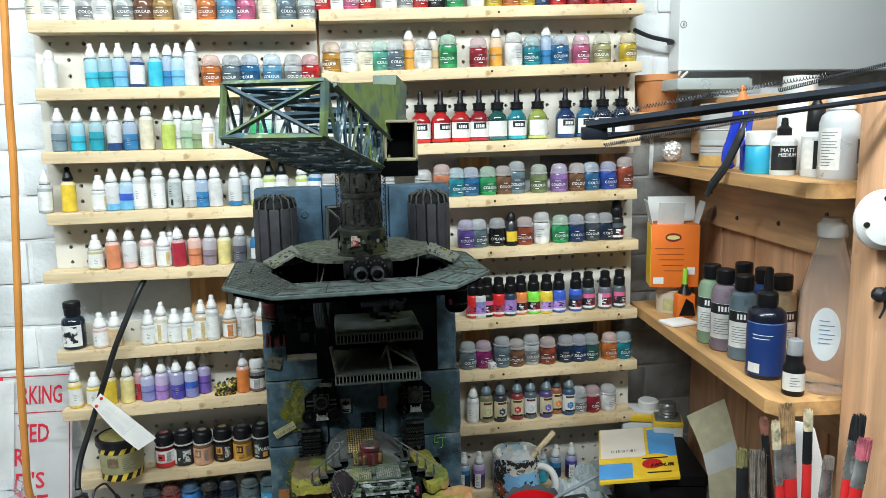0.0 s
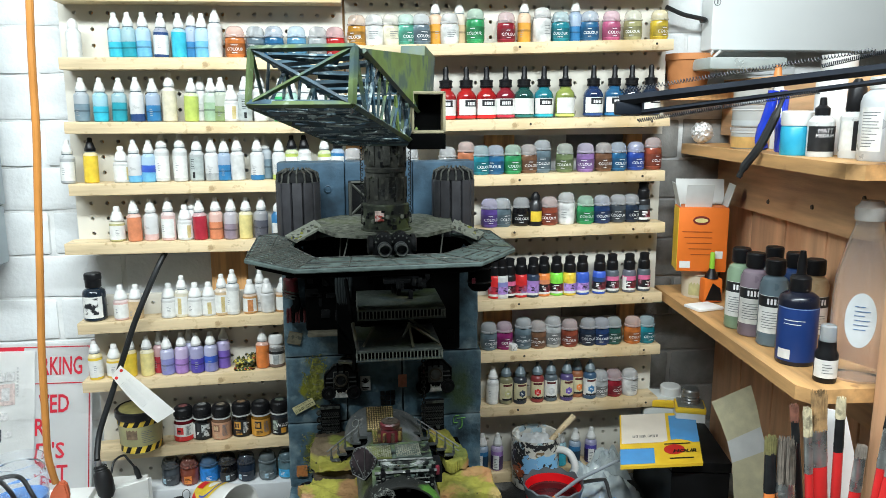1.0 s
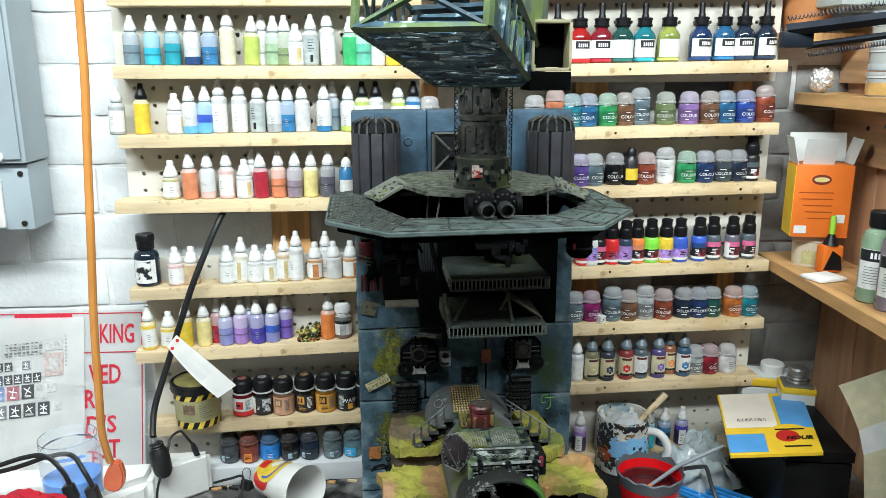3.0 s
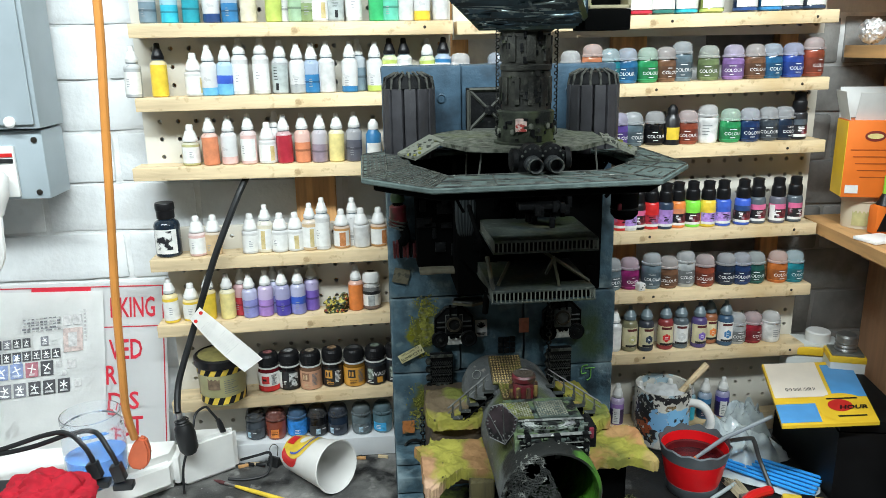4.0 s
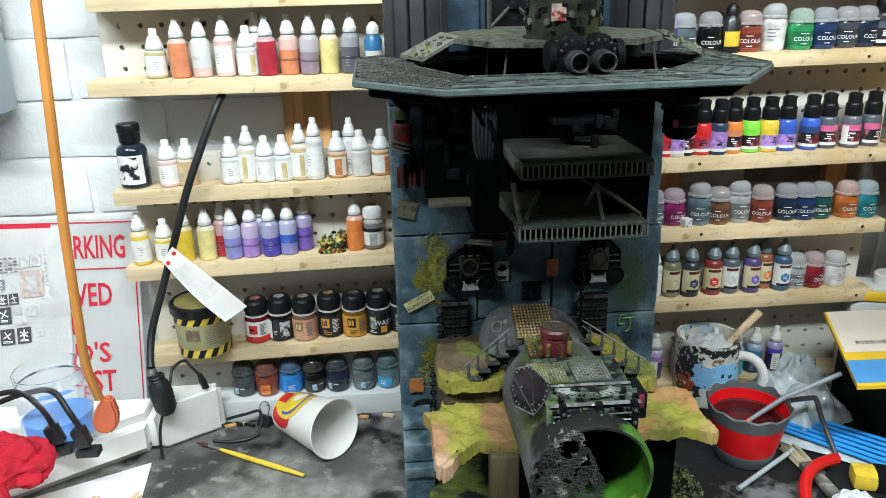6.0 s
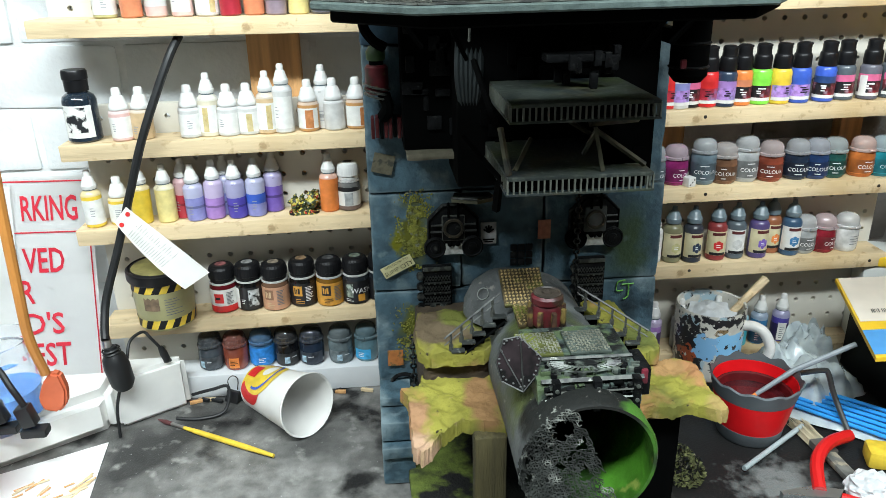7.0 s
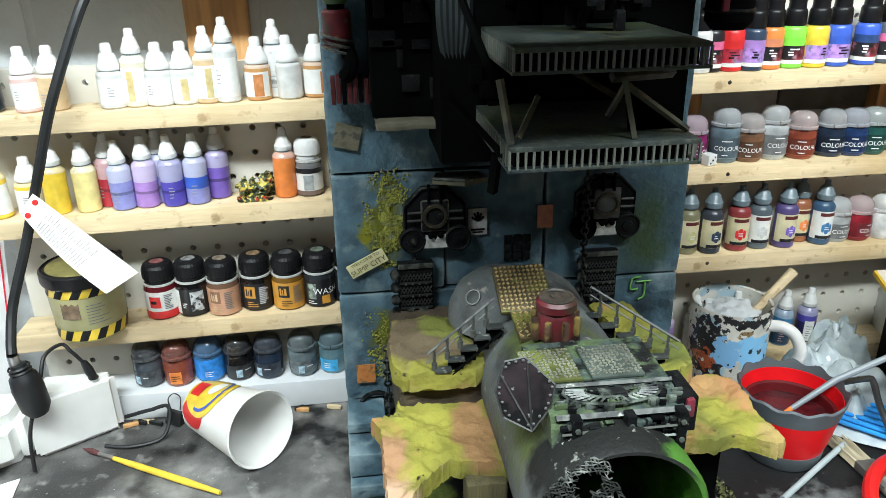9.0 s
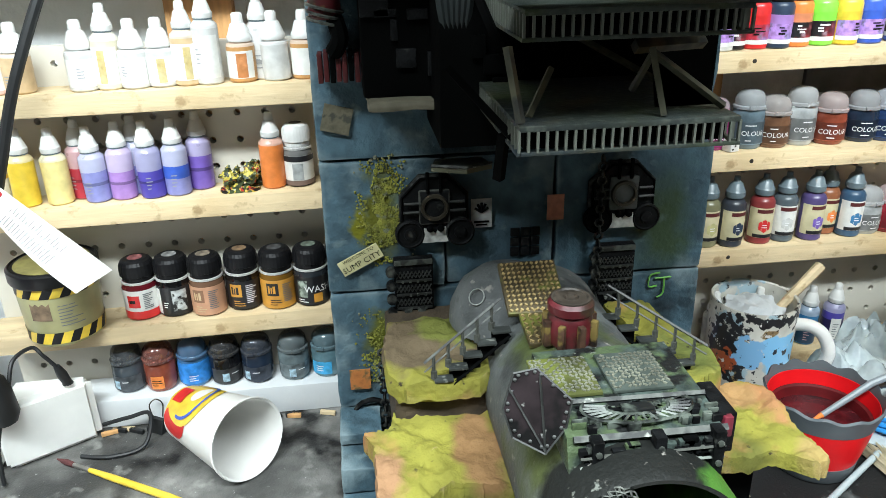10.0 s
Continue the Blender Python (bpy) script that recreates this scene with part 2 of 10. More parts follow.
def tube(bm, pts, r, seg=8, mi=0, cap=True, radii=None):
    pts = [Vector(p) for p in pts]
    rings = []
    up, side = Vector((0, 0, 1)), None
    for i, p in enumerate(pts):
        d = (pts[min(i + 1, len(pts) - 1)] - pts[max(i - 1, 0)]).normalized()
        if side is None:
            side = d.cross(up) if abs(d.z) < 0.95 else d.cross(Vector((1, 0, 0)))
        side = (side - d * side.dot(d)).normalized()
        s = side
        t = s.cross(d)
        rr = radii[i] if radii else r
        rings.append([bm.verts.new(p + rr * (math.cos(2 * math.pi * k / seg) * s + math.sin(2 * math.pi * k / seg) * t)) for k in range(seg)])
    for a, b in zip(rings, rings[1:]):
        for k in range(seg):
            j = (k + 1) % seg
            bm.faces.new((a[k], a[j], b[j], b[k])).material_index = mi
    if cap:
        bm.faces.new(rings[0]).material_index = mi
        bm.faces.new(rings[-1][::-1]).material_index = mi
    return bm


def smooth_path(pts, n=8):
    """Points of a soft curve through the given ones."""
    pts = [Vector(p) for p in pts]
    out = []
    for i in range(len(pts) - 1):
        p0, p1, p2, p3 = pts[max(i - 1, 0)], pts[i], pts[i + 1], pts[min(i + 2, len(pts) - 1)]
        for k in range(n):
            t = k / n
            out.append(0.5 * (2 * p1 + (p2 - p0) * t + (2 * p0 - 5 * p1 + 4 * p2 - p3) * t * t + (3 * p1 - p0 - 3 * p2 + p3) * t ** 3))
    return out + [pts[-1]]


def prism(bm, pts, z0, z1, m=None, mi=0, bev=0.0):
    lo = [bm.verts.new((x, y, z0)) for x, y in pts]
    hi = [bm.verts.new((x, y, z1)) for x, y in pts]
    fs = [bm.faces.new(lo[::-1]), bm.faces.new(hi)]
    for i in range(len(pts)):
        j = (i + 1) % len(pts)
        fs.append(bm.faces.new((lo[i], lo[j], hi[j], hi[i])))
    for f in fs:
        f.material_index = mi
    if m is not None:
        bmesh.ops.transform(bm, matrix=m, verts=lo + hi)
    return bm


def words(text, size, r=0.0, extrude=0.0, bold=0.0):
    """Letters in the plane that faces the viewer, centred; bent round a cylinder of radius r if that is given."""
    cu = bpy.data.curves.new("letters", "FONT")
    cu.body, cu.size, cu.align_x, cu.align_y, cu.extrude, cu.resolution_u, cu.offset = text, size, "CENTER", "CENTER", extrude, 2, bold
    ob = bpy.data.objects.new("letters", cu)
    me = bpy.data.meshes.new_from_object(ob)
    bpy.data.objects.remove(ob)
    for v in me.vertices:
        x, y, z = v.co
        if r:
            t = -math.pi / 2 + x / r
            v.co = ((r + z) * math.cos(t), (r + z) * math.sin(t), y)
        else:
            v.co = (x, -z, y)
    return me


def letters(name, text, size, material, parent, at=(0, 0, 0), r=0.0, rz=0.0, rx=0.0, ry=0.0, stretch=(1, 1)):
    me = words(text, size, r)
    for v in me.vertices:
        v.co.x, v.co.z = v.co.x * stretch[0], v.co.z * stretch[1]
    me.materials.append(material)
    ob = new(name, me)
    ob.parent = parent
    ob.matrix_basis = pose(*at, rx, ry, rz)
    return ob

# ---- the room ----
DESK = 0.765
# unseen floor, ceiling and outer walls, kept dark to cut bounced light
WALL_PAINT = mat("plain_wall_paint", (0.26, 0.25, 0.23), 0.8, var=0.06, scale=8, bump=0.1)
FLOOR_MAT = mat("concrete_floor", (0.12, 0.115, 0.11), 0.8, var=0.2, scale=10, bump=0.2)
tagged(part("floor", a_box((0.4, -1.3, -0.05), (4.2, 3.0, 0.1), 0), FLOOR_MAT), "bare grey concrete floor", "floor", kind="structure")
tagged(part("ceiling", a_box((0.4, -1.3, 2.45), (4.2, 3.0, 0.1), 0), WALL_PAINT), "plain dark painted ceiling, out of view", "ceiling", kind="structure")
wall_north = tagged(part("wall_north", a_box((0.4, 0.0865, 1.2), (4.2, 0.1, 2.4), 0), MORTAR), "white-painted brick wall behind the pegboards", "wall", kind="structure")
tagged(part("wall_south", a_box((0.4, -2.75, 1.2), (4.2, 0.1, 2.4), 0), WALL_PAINT), "plain painted wall at the far side", "wall", kind="structure")
tagged(part("wall_west", a_box((-1.65, -1.3, 1.2), (0.1, 2.8, 2.4), 0), WALL_PAINT), "plain painted wall beside the bench", "wall", kind="structure")
tagged(part("wall_east", a_box((2.45, -1.3, 1.2), (0.1, 2.8, 2.4), 0), mat("dim_wall", (0.12, 0.1, 0.08), 0.8)), "dim brown wall beyond the timber side", "wall", kind="structure")

# ---- pegboards ----
PITCH = 0.0254


def perforated(x0, x1, z0, z1, hx, hz, r=0.0032, thick=0.012):
    """A sheet with a real round hole at every pitch; its face lies in y = 0."""
    vs, fs = [], []

    def v(x, y, z):
        vs.append((x, y, z))
        return len(vs) - 1

    i0, i1 = math.ceil((x0 + 0.006 - hx) / PITCH), math.floor((x1 - 0.006 - hx) / PITCH)
    k0, k1 = math.ceil((z0 + 0.006 - hz) / PITCH), math.floor((z1 - 0.006 - hz) / PITCH)
    xs = [x0] + [hx + (i + 0.5) * PITCH for i in range(i0, i1)] + [x1]
    zs = [z0] + [hz + (k + 0.5) * PITCH for k in range(k0, k1)] + [z1]
    for a, b, i in zip(xs, xs[1:], range(i0, i1 + 1)):
        for c, d, k in zip(zs, zs[1:], range(k0, k1 + 1)):
            cx, cz = hx + i * PITCH, hz + k * PITCH
            ring = [v(cx + r * math.cos(q * math.pi / 6), 0, cz + r * math.sin(q * math.pi / 6)) for q in range(12)]
            deep = [v(cx + r * math.cos(q * math.pi / 6), thick, cz + r * math.sin(q * math.pi / 6)) for q in range(12)]
            e = [v(b, 0, cz), v(b, 0, d), v(cx, 0, d), v(a, 0, d), v(a, 0, cz), v(a, 0, c), v(cx, 0, c), v(b, 0, c)]
            for q in range(4):
                s = ring[3 * q:3 * q + 3] + [ring[(3 * q + 3) % 12]]
                fs.append([*s[::-1], e[2 * q], e[2 * q + 1], e[(2 * q + 2) % 8]])
            for q in range(12):
                fs.append([ring[q], ring[(q + 1) % 12], deep[(q + 1) % 12], deep[q]])
    for (a, b), (c, d) in (((x0, z0), (x1, z0)), ((x1, z0), (x1, z1)), ((x1, z1), (x0, z1)), ((x0, z1), (x0, z0))):
        fs.append([v(a, 0, b), v(c, 0, d), v(c, thick, d), v(a, thick, b)])
    me = bpy.data.meshes.new("pegboard")
    me.from_pydata(vs, [], fs)
    bm = bmesh.new()
    bm.from_mesh(me)
    bmesh.ops.remove_doubles(bm, verts=bm.verts, dist=0.00005)
    bm.to_mesh(me)
    bm.free()
    me.materials.append(PEG)
    return me


for x0, x1, z0, z1, hx, hz in ((-0.024, 0.422, 1.222, 1.86, 0.0, 1.6), (-0.014, 0.422, 0.765, 1.137, 0.0095, 1.122),
                               (0.426, 0.992, 1.402, 1.86, 0.4448, 1.619), (0.426, 0.992, 1.096, 1.338, 0.4448, 1.619),
                               (0.426, 0.992, 0.765, 1.02, 0.4448, 1.619)):
    tagged(new("pegboard", perforated(x0, x1, z0, z1, hx, hz)), "off-white perforated pegboard panel screwed to battens", "pegboard", "pegboard panels", "structure")
for x, z0, z1, w in ((0.214, 0.77, 1.84, 0.06), (0.695, 0.77, 1.84, 0.052), (0.945, 0.77, 1.84, 0.03), (0.03, 0.77, 1.06, 0.03), (0.03, 1.24, 1.84, 0.03), (0.425, 0.77, 1.84, 0.05)):
    tagged(part("batten", a_box((x, 0.0226, (z0 + z1) / 2), (w, 0.0196, z1 - z0), 0.001), BATTEN), "orange-brown upright timber batten behind the pegboard", "batten", "battens", "structure")

# ---- shelves: left end, right end, height of the underside at both ends ----
SHELF_T, SHELF_D = 0.0185, 0.046
SHELVES = {
    "l1": (-0.016, 0.421, 1.612, 1.615), "l2": (-0.015, 0.421, 1.5095, 1.5115), "l3": (-0.016, 0.421, 1.411, 1.409),
    "l4": (-0.018, 0.421, 1.313, 1.3145), "l5": (-0.033, 0.421, 1.2172, 1.2145), "l6": (-0.025, 0.421, 1.083, 1.0875),
    "l7": (-0.026, 0.421, 0.9815, 0.989), "l8": (-0.018, 0.421, 0.857, 0.867),
    "r1": (0.427, 0.986, 1.630, 1.644), "r2": (0.427, 0.985, 1.530, 1.546), "r3": (0.427, 0.985, 1.408, 1.4165),
    "r4": (0.427, 0.981, 1.314, 1.321), "r5": (0.427, 0.986, 1.222, 1.228), "r6": (0.427, 0.987, 1.092, 1.099),
    "r7": (0.427, 0.989, 0.9985, 0.9995), "r8": (0.427, 0.989, 0.8945, 0.897),
}


def shelf_top(key, x):
    if key not in SHELVES:
        return {"l9": DESK + 0.032, "r9": DESK + 0.02}[key]
    x0, x1, a, b = SHELVES[key]
    return a + (b - a) * (x - x0) / (x1 - x0) + SHELF_T


for key, (x0, x1, a, b) in SHELVES.items():
    sh = thing("wall_shelf", ((x0 + x1) / 2, 0, (a + b) / 2), "narrow pale pine shelf board fixed to the pegboard", "shelf", "paint shelves", ry=-math.degrees(math.atan2(b - a, x1 - x0)))
    part("board", a_box((0, -SHELF_D / 2 - 0.0004, SHELF_T / 2), (x1 - x0, SHELF_D, SHELF_T), 0.0012), PINE, sh)
    rnd = random.Random(key)
    for i in range(2 if key[0] == "r" else 1):
        sx = (0.42 - 0.4 * i + rnd.uniform(-0.03, 0.05)) * (x1 - x0)
        part("screw", a_lathe([(0, 0.0008), (0.0016, 0.0008), (0.0022, 0)], 10, pose(sx, -SHELF_D - 0.0004, SHELF_T * rnd.uniform(0.4, 0.6), 90)), SCREW, sh)
tagged(part("ledge", a_box((0.2, -0.024, DESK + 0.016), (0.444, 0.046, 0.0315), 0.0015), LEDGE), "white-painted timber ledge along the back of the bench", "ledge", kind="structure")
tagged(part("ledge", a_box((0.708, -0.024, DESK + 0.01), (0.562, 0.046, 0.0195), 0.0015), PINE), "pine ledge along the back of the bench", "ledge", kind="structure")

# ---- the bench ----
bench = thing("workbench", (0.4, -0.42, 0), "workbench with a worn speckled dark grey top", "workbench")
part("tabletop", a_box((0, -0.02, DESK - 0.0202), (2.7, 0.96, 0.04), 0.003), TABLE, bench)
for sx in (-1.25, 1.25):
    for sy in (-0.42, 0.38):
        part("leg", a_box((sx, sy, 0.36), (0.07, 0.07, 0.72), 0.003), BATTEN, bench)

# ---- bottles and pots; the foot stands at the origin ----
def print_bars(r, z0, z1, n, a, b, rnd):
    bm = bmesh.new()
    for i in range(n):
        z = z1 - (i + 0.5) * (z1 - z0) / n
        e = rnd.uniform(0.5, 1)
        wrap(bm, r, z - 0.00045, z + 0.00045, a, a + (b - a) * e, 5)
    return bm


def dropper(c, at, rnd, kind="drop", cap=None, tall=1.0, capname="white"):
    """A dropper bottle: slim or wide, its paint settled to some level in a milky body."""
    cap = cap or WHITE_CAP
    tilt = rnd.uniform(-1.6, 1.6)
    ob = thing("dropper_bottle", at, f"small dropper bottle of {c} paint with a {capname} nozzle cap", "paint bottle", "dropper bottles", rz=rnd.uniform(-25, 25), ry=tilt)
    wide = kind in ("wide", "widelabel")
    r, h = (0.0124, 0.031 * tall) if wide else (0.0114, 0.0405 * tall)
    level = {"low": rnd.uniform(0.2, 0.34), "full": 0.99, "wide": 0.97, "widelabel": 0.97, "label": 0.97, "gcol": 0.97, "strip": 0.9, "dark": 0.9}.get(kind, rnd.uniform(0.58, 0.76)) * h
    part("body", a_lathe([(0, 0), (r - 0.0015, 0), (r, 0.0015), (r, level)], 20), paint(c), ob)
    upper = paint("white", "milky") if kind == "low" else paint(c, "milky")
    if wide:
        part("shoulder", a_lathe([(r, level), (r, h - 0.001), (r * 0.95, h + 0.001), (0.0092, h + 0.002), (0.0092, h + 0.0036)], 20), upper, ob)
        t = h + 0.003
        cp = [(0, t), (0.0104, t), (0.0107, t + 0.0006), (0.0107, t + 0.0042), (0.0098, t + 0.0056), (0.0092, t + 0.0075), (0.0068, t + 0.0142), (0.0052, t + 0.0154), (0.0049, t + 0.0222), (0.0038, t + 0.0238), (0, t + 0.0243)]
    else:
        part("shoulder", a_lathe([(r, level), (r, h), (r * 0.95, h + 0.0018), (0.0076, h + 0.0052), (0.0074, h + 0.0075)], 20), upper, ob)
        t = h + 0.0068
        cp = [(0, t), (0.0083, t), (0.0086, t + 0.0006), (0.0086, t + 0.0044), (0.008, t + 0.0052), (0.0075, t + 0.0068), (0.0052, t + 0.0138), (0.0042, t + 0.0148), (0.0039, t + 0.0205), (0.003, t + 0.0219), (0, t + 0.0223)]
        part("neck_ring", a_lathe([(0.0074, t - 0.0013), (0.0081, t - 0.0011), (0.0081, t - 0.0001), (0.0074, t)], 18), GREY_CAP, ob)
    if kind == "drop":
        part("paint_line", a_lathe([(r + 0.0001, level * 0.56), (r + 0.0002, level * 0.58), (r + 0.0002, level * 0.64), (r + 0.0001, level * 0.66)], 20), mat("settled_" + c, [0.45 * v for v in COL[c]], 0.4, var=0.3), ob)
    if kind == "band":
        part("paint_band", a_lathe([(r + 0.0001, h * 0.4), (r + 0.0002, h * 0.42), (r + 0.0002, h * 0.66), (r + 0.0001, h * 0.68)], 20), paint("cobalt"), ob)
    part("nozzle_cap", a_lathe(cp, 18), cap, ob)
    pick = rnd.random()
    if kind in ("label", "widelabel"):
        part("label", wrap(bmesh.new(), r + 0.0002, h * 0.12, h * 0.86, -172, -8, 14), LABEL, ob)
        if c not in ("tan", "caramel", "cream") and (pick < 0.8 or c != "white"):
            part("print", print_bars(r + 0.0004, h * 0.34, h * 0.66, 4, -112, -84, rnd), mat("faint_print", (0.3, 0.31, 0.32), 0.6), ob)
        else:
            a = rnd.uniform(-95, -60)
            part("gold_panel", wrap(bmesh.new(), r + 0.0004, h * 0.14, h * 0.8, a, a + (42 if c == "caramel" else 30), 6), mat("gold_label_panel_" + c, (0.52, 0.4, 0.16) if c != "caramel" else (0.6, 0.25, 0.1), 0.5, var=0.3, scale=150, second=(0.42, 0.16, 0.05) if c == "caramel" else (0.6, 0.52, 0.3), mask=(0.38, 0.7), mscale=90), ob)
    elif kind in ("strip", "dark"):
        part("lower_band", a_lathe([(r + 0.0001, 0.002), (r + 0.0002, 0.003), (r + 0.0002, h * 0.66), (r + 0.0001, h * 0.68)], 20), mat("deep_band_" + c, [0.16 * v + 0.006 for v in COL[c]], 0.35, var=0.3, coat=0.2), ob)
        if kind == "strip":
            part("label", wrap(bmesh.new(), r + 0.0005, h * 0.08, h * 0.74, -128, -72, 10), LABEL, ob)
        part("print", print_bars(r + 0.0008, h * 0.14, h * 0.6, 6, -116, -84, rnd), PRINT if kind == "strip" else mat("pale_red_print", (0.5, 0.3, 0.3), 0.5), ob)
    elif kind == "gcol":
        part("label", wrap(bmesh.new(), r + 0.0002, h * 0.06, h * 0.9, -172, -8, 14), mat("grey_bottle_label", (0.36, 0.4, 0.39), 0.5, var=0.2, scale=120), ob)
        part("text_block", print_bars(r + 0.0004, h * 0.42, h * 0.86, 5, -120, -76, rnd), BLACK_CAP, ob)
        part("code_panel", wrap(bmesh.new(), r + 0.0004, h * 0.12, h * 0.34, -104, -84, 5), DARK_LABEL, ob)
    elif pick < 0.5 and kind != "full":
        part("print", print_bars(r + 0.0003, h * 0.2, h * 0.52, 4, -112, -80, rnd), mat("faint_print", (0.3, 0.31, 0.32), 0.6), ob)
    return ob


def badge_dropper(c, at, rnd):
    """Grey nozzle, cream label with a coloured six-sided badge."""
    ob = thing("dropper_bottle", at, f"dropper bottle with grey cap, cream label and {c} badge", "paint bottle", "badge dropper bottles", rz=rnd.uniform(-12, 12))
    r, h = 0.0123, 0.045
    part("body", a_lathe([(0, 0), (r - 0.0015, 0), (r, 0.0015), (r, h), (r * 0.85, h + 0.0035), (0.0072, h + 0.006), (0.0072, h + 0.008)], 20), mat("badge_body_" + c, [0.3 * v + 0.03 for v in COL[{"olive": "olive", "white": "steel"}.get(c, c)]], 0.35, var=0.2, coat=0.2), ob)
    part("label", wrap(bmesh.new(), r + 0.0002, 0.0075, 0.04, -175, -5, 14), mat("cream_label", (0.6, 0.54, 0.34), 0.5, var=0.2, scale=60) if c not in ("white", "blue") else LABEL, ob)
    part("label_foot", wrap(bmesh.new(), r + 0.0004, 0.0078, 0.0115, -140, -40, 10), DARK_LABEL, ob)
    part("header", wrap(bmesh.new(), r + 0.0004, 0.0345, 0.0385, -130, -50, 8), mat("badge_header", (0.1, 0.02, 0.02), 0.5), ob)
    bm = bmesh.new()
    z, s = 0.0205, 0.0066
    vs = [bm.verts.new(((r + 0.0005) * math.cos(-math.pi / 2 + s * math.sin(k * math.pi / 3) / r), (r + 0.0005) * math.sin(-math.pi / 2 + s * math.sin(k * math.pi / 3) / r), z + s * 1.1 * math.cos(k * math.pi / 3))) for k in range(6)]
    mid = bm.verts.new((0, -r - 0.0006, z))
    for k in range(6):
        bm.faces.new((vs[k], vs[(k + 1) % 6], mid))
    part("badge", bm, paint(c), ob)
    part("print", print_bars(r + 0.0008, 0.018, 0.023, 2, -103, -77, rnd), WHITE_PRINT, ob)
    t = h + 0.0075
    part("nozzle_cap", a_lathe([(0, t), (0.0095, t), (0.0098, t + 0.001), (0.0098, t + 0.006), (0.0086, t + 0.0075), (0.0066, t + 0.0135), (0.0046, t + 0.0155), (0.0034, t + 0.0165), (0.003, t + 0.0215), (0, t + 0.022)], 18), GREY_CAP, ob)
    return ob


COLOUR_WORD = {}


def lidded_pot(c, at, rnd, tall=1.0, dark=False):
    """A squat pot with a domed flip lid."""
    ob = thing("paint_pot", at, f"squat pot of {c} paint with a cloudy domed flip lid", "paint pot", "lidded paint pots", rz=rnd.uniform(-30, 30))
    r, h = 0.0158, 0.029 * tall
    part("body", a_lathe([(0, 0), (r * 0.86, 0), (r * 0.95, 0.002), (r, 0.007), (r, h - 0.004), (r * 0.93, h), (r * 0.9, h + 0.001)], 24), paint(c, "pot"), ob)
    z = h
    part("paint_surface", a_lathe([(r * 0.88, z + 0.0006), (r * 0.4, z + 0.0012), (0, z + 0.001)], 20), paint(c, "pot"), ob)
    part("lid", a_lathe([(r * 0.88, z), (r * 1.02, z + 0.001), (r * 1.02, z + 0.0036), (r * 0.92, z + 0.0046), (r * 0.93, z + 0.009), (r * 0.86, z + 0.0135), (r * 0.7, z + 0.0168), (r * 0.45, z + 0.0186), (0, z + 0.0192)], 24), paint(c, "clear") if not dark else mat("smoky_lid_" + c, [0.07 + 0.6 * v for v in COL[c]], 0.12, trans=0.5, coat=0.4), ob)
    part("hinge_tab", a_box((0, -r * 0.97, z + 0.0032), (0.009, 0.004, 0.0035), 0.0008), MATS["clear_lid_" + c] if not dark else MATS["smoky_lid_" + c], ob)
    if dark:
        if c in ("rust", "azure", "cerulean"):
            tone = {"rust": COL["orange"], "azure": (0.03, 0.22, 0.62), "cerulean": (0.06, 0.38, 0.68)}[c]
            a, b = ((-112, -66), (-175, -5), (-130, -50))[("rust", "azure", "cerulean").index(c)]
            part("label", wrap(bmesh.new(), r + 0.0004, h * 0.14, h * (0.6 if c != "azure" else 0.92), a, b, 12), mat("bright_label_" + c, tone, 0.4, var=0.3, scale=150), ob)
            part("print", print_bars(r + 0.0007, h * 0.24, h * 0.48, 3, -108, -72, rnd), WHITE_PRINT if c != "rust" else BLACK_CAP, ob)
        else:
            part("label", wrap(bmesh.new(), r + 0.0003, h * 0.1, h * 0.62, -165, -15, 12), mat("dim_label_" + c, [0.03 + 0.4 * v for v in COL[c]], 0.4, var=0.6, scale=120), ob)
            part("code_label", wrap(bmesh.new(), r + 0.0005, h * 0.16, h * 0.46, -122, -98, 5), mat("pale_blue_code", (0.36, 0.5, 0.58), 0.5, var=0.5, scale=250), ob)
            part("print", print_bars(r + 0.0005, h * 0.34, h * 0.5, 1, -88, -58, rnd), WHITE_PRINT, ob)
    elif sum(COL[c]) < 1.6:
        if "w" not in COLOUR_WORD:
            COLOUR_WORD["w"] = words("COLOUR", 0.0068, r + 0.0005)
            COLOUR_WORD["w"].materials.append(WHITE_PRINT)
        w = new("lettering", COLOUR_WORD["w"])
        w.parent = ob
        w.location.z = h * 0.42
        part("print", print_bars(r + 0.0005, h * 0.2, h * 0.28, 1, -108, -76, rnd), WHITE_PRINT, ob)
        part("print", print_bars(r + 0.0005, h * 0.6, h * 0.66, 1, -112, -70, rnd), WHITE_PRINT, ob)
        part("label", wrap(bmesh.new(), r + 0.0002, h * 0.16, h * 0.72, -172, -8, 16), mat("pot_label_" + c, [0.34 * v for v in COL[c]], 0.35, var=0.5, scale=60), ob)
        part("label_edge", wrap(bmesh.new(), r + 0.0003, h * 0.135, h * 0.16, -172, -8, 16), paint(c), ob)
    else:
        part("print", print_bars(r + 0.0004, h * 0.3, h * 0.75, 4, -118, -62, rnd), PRINT, ob)
    return ob


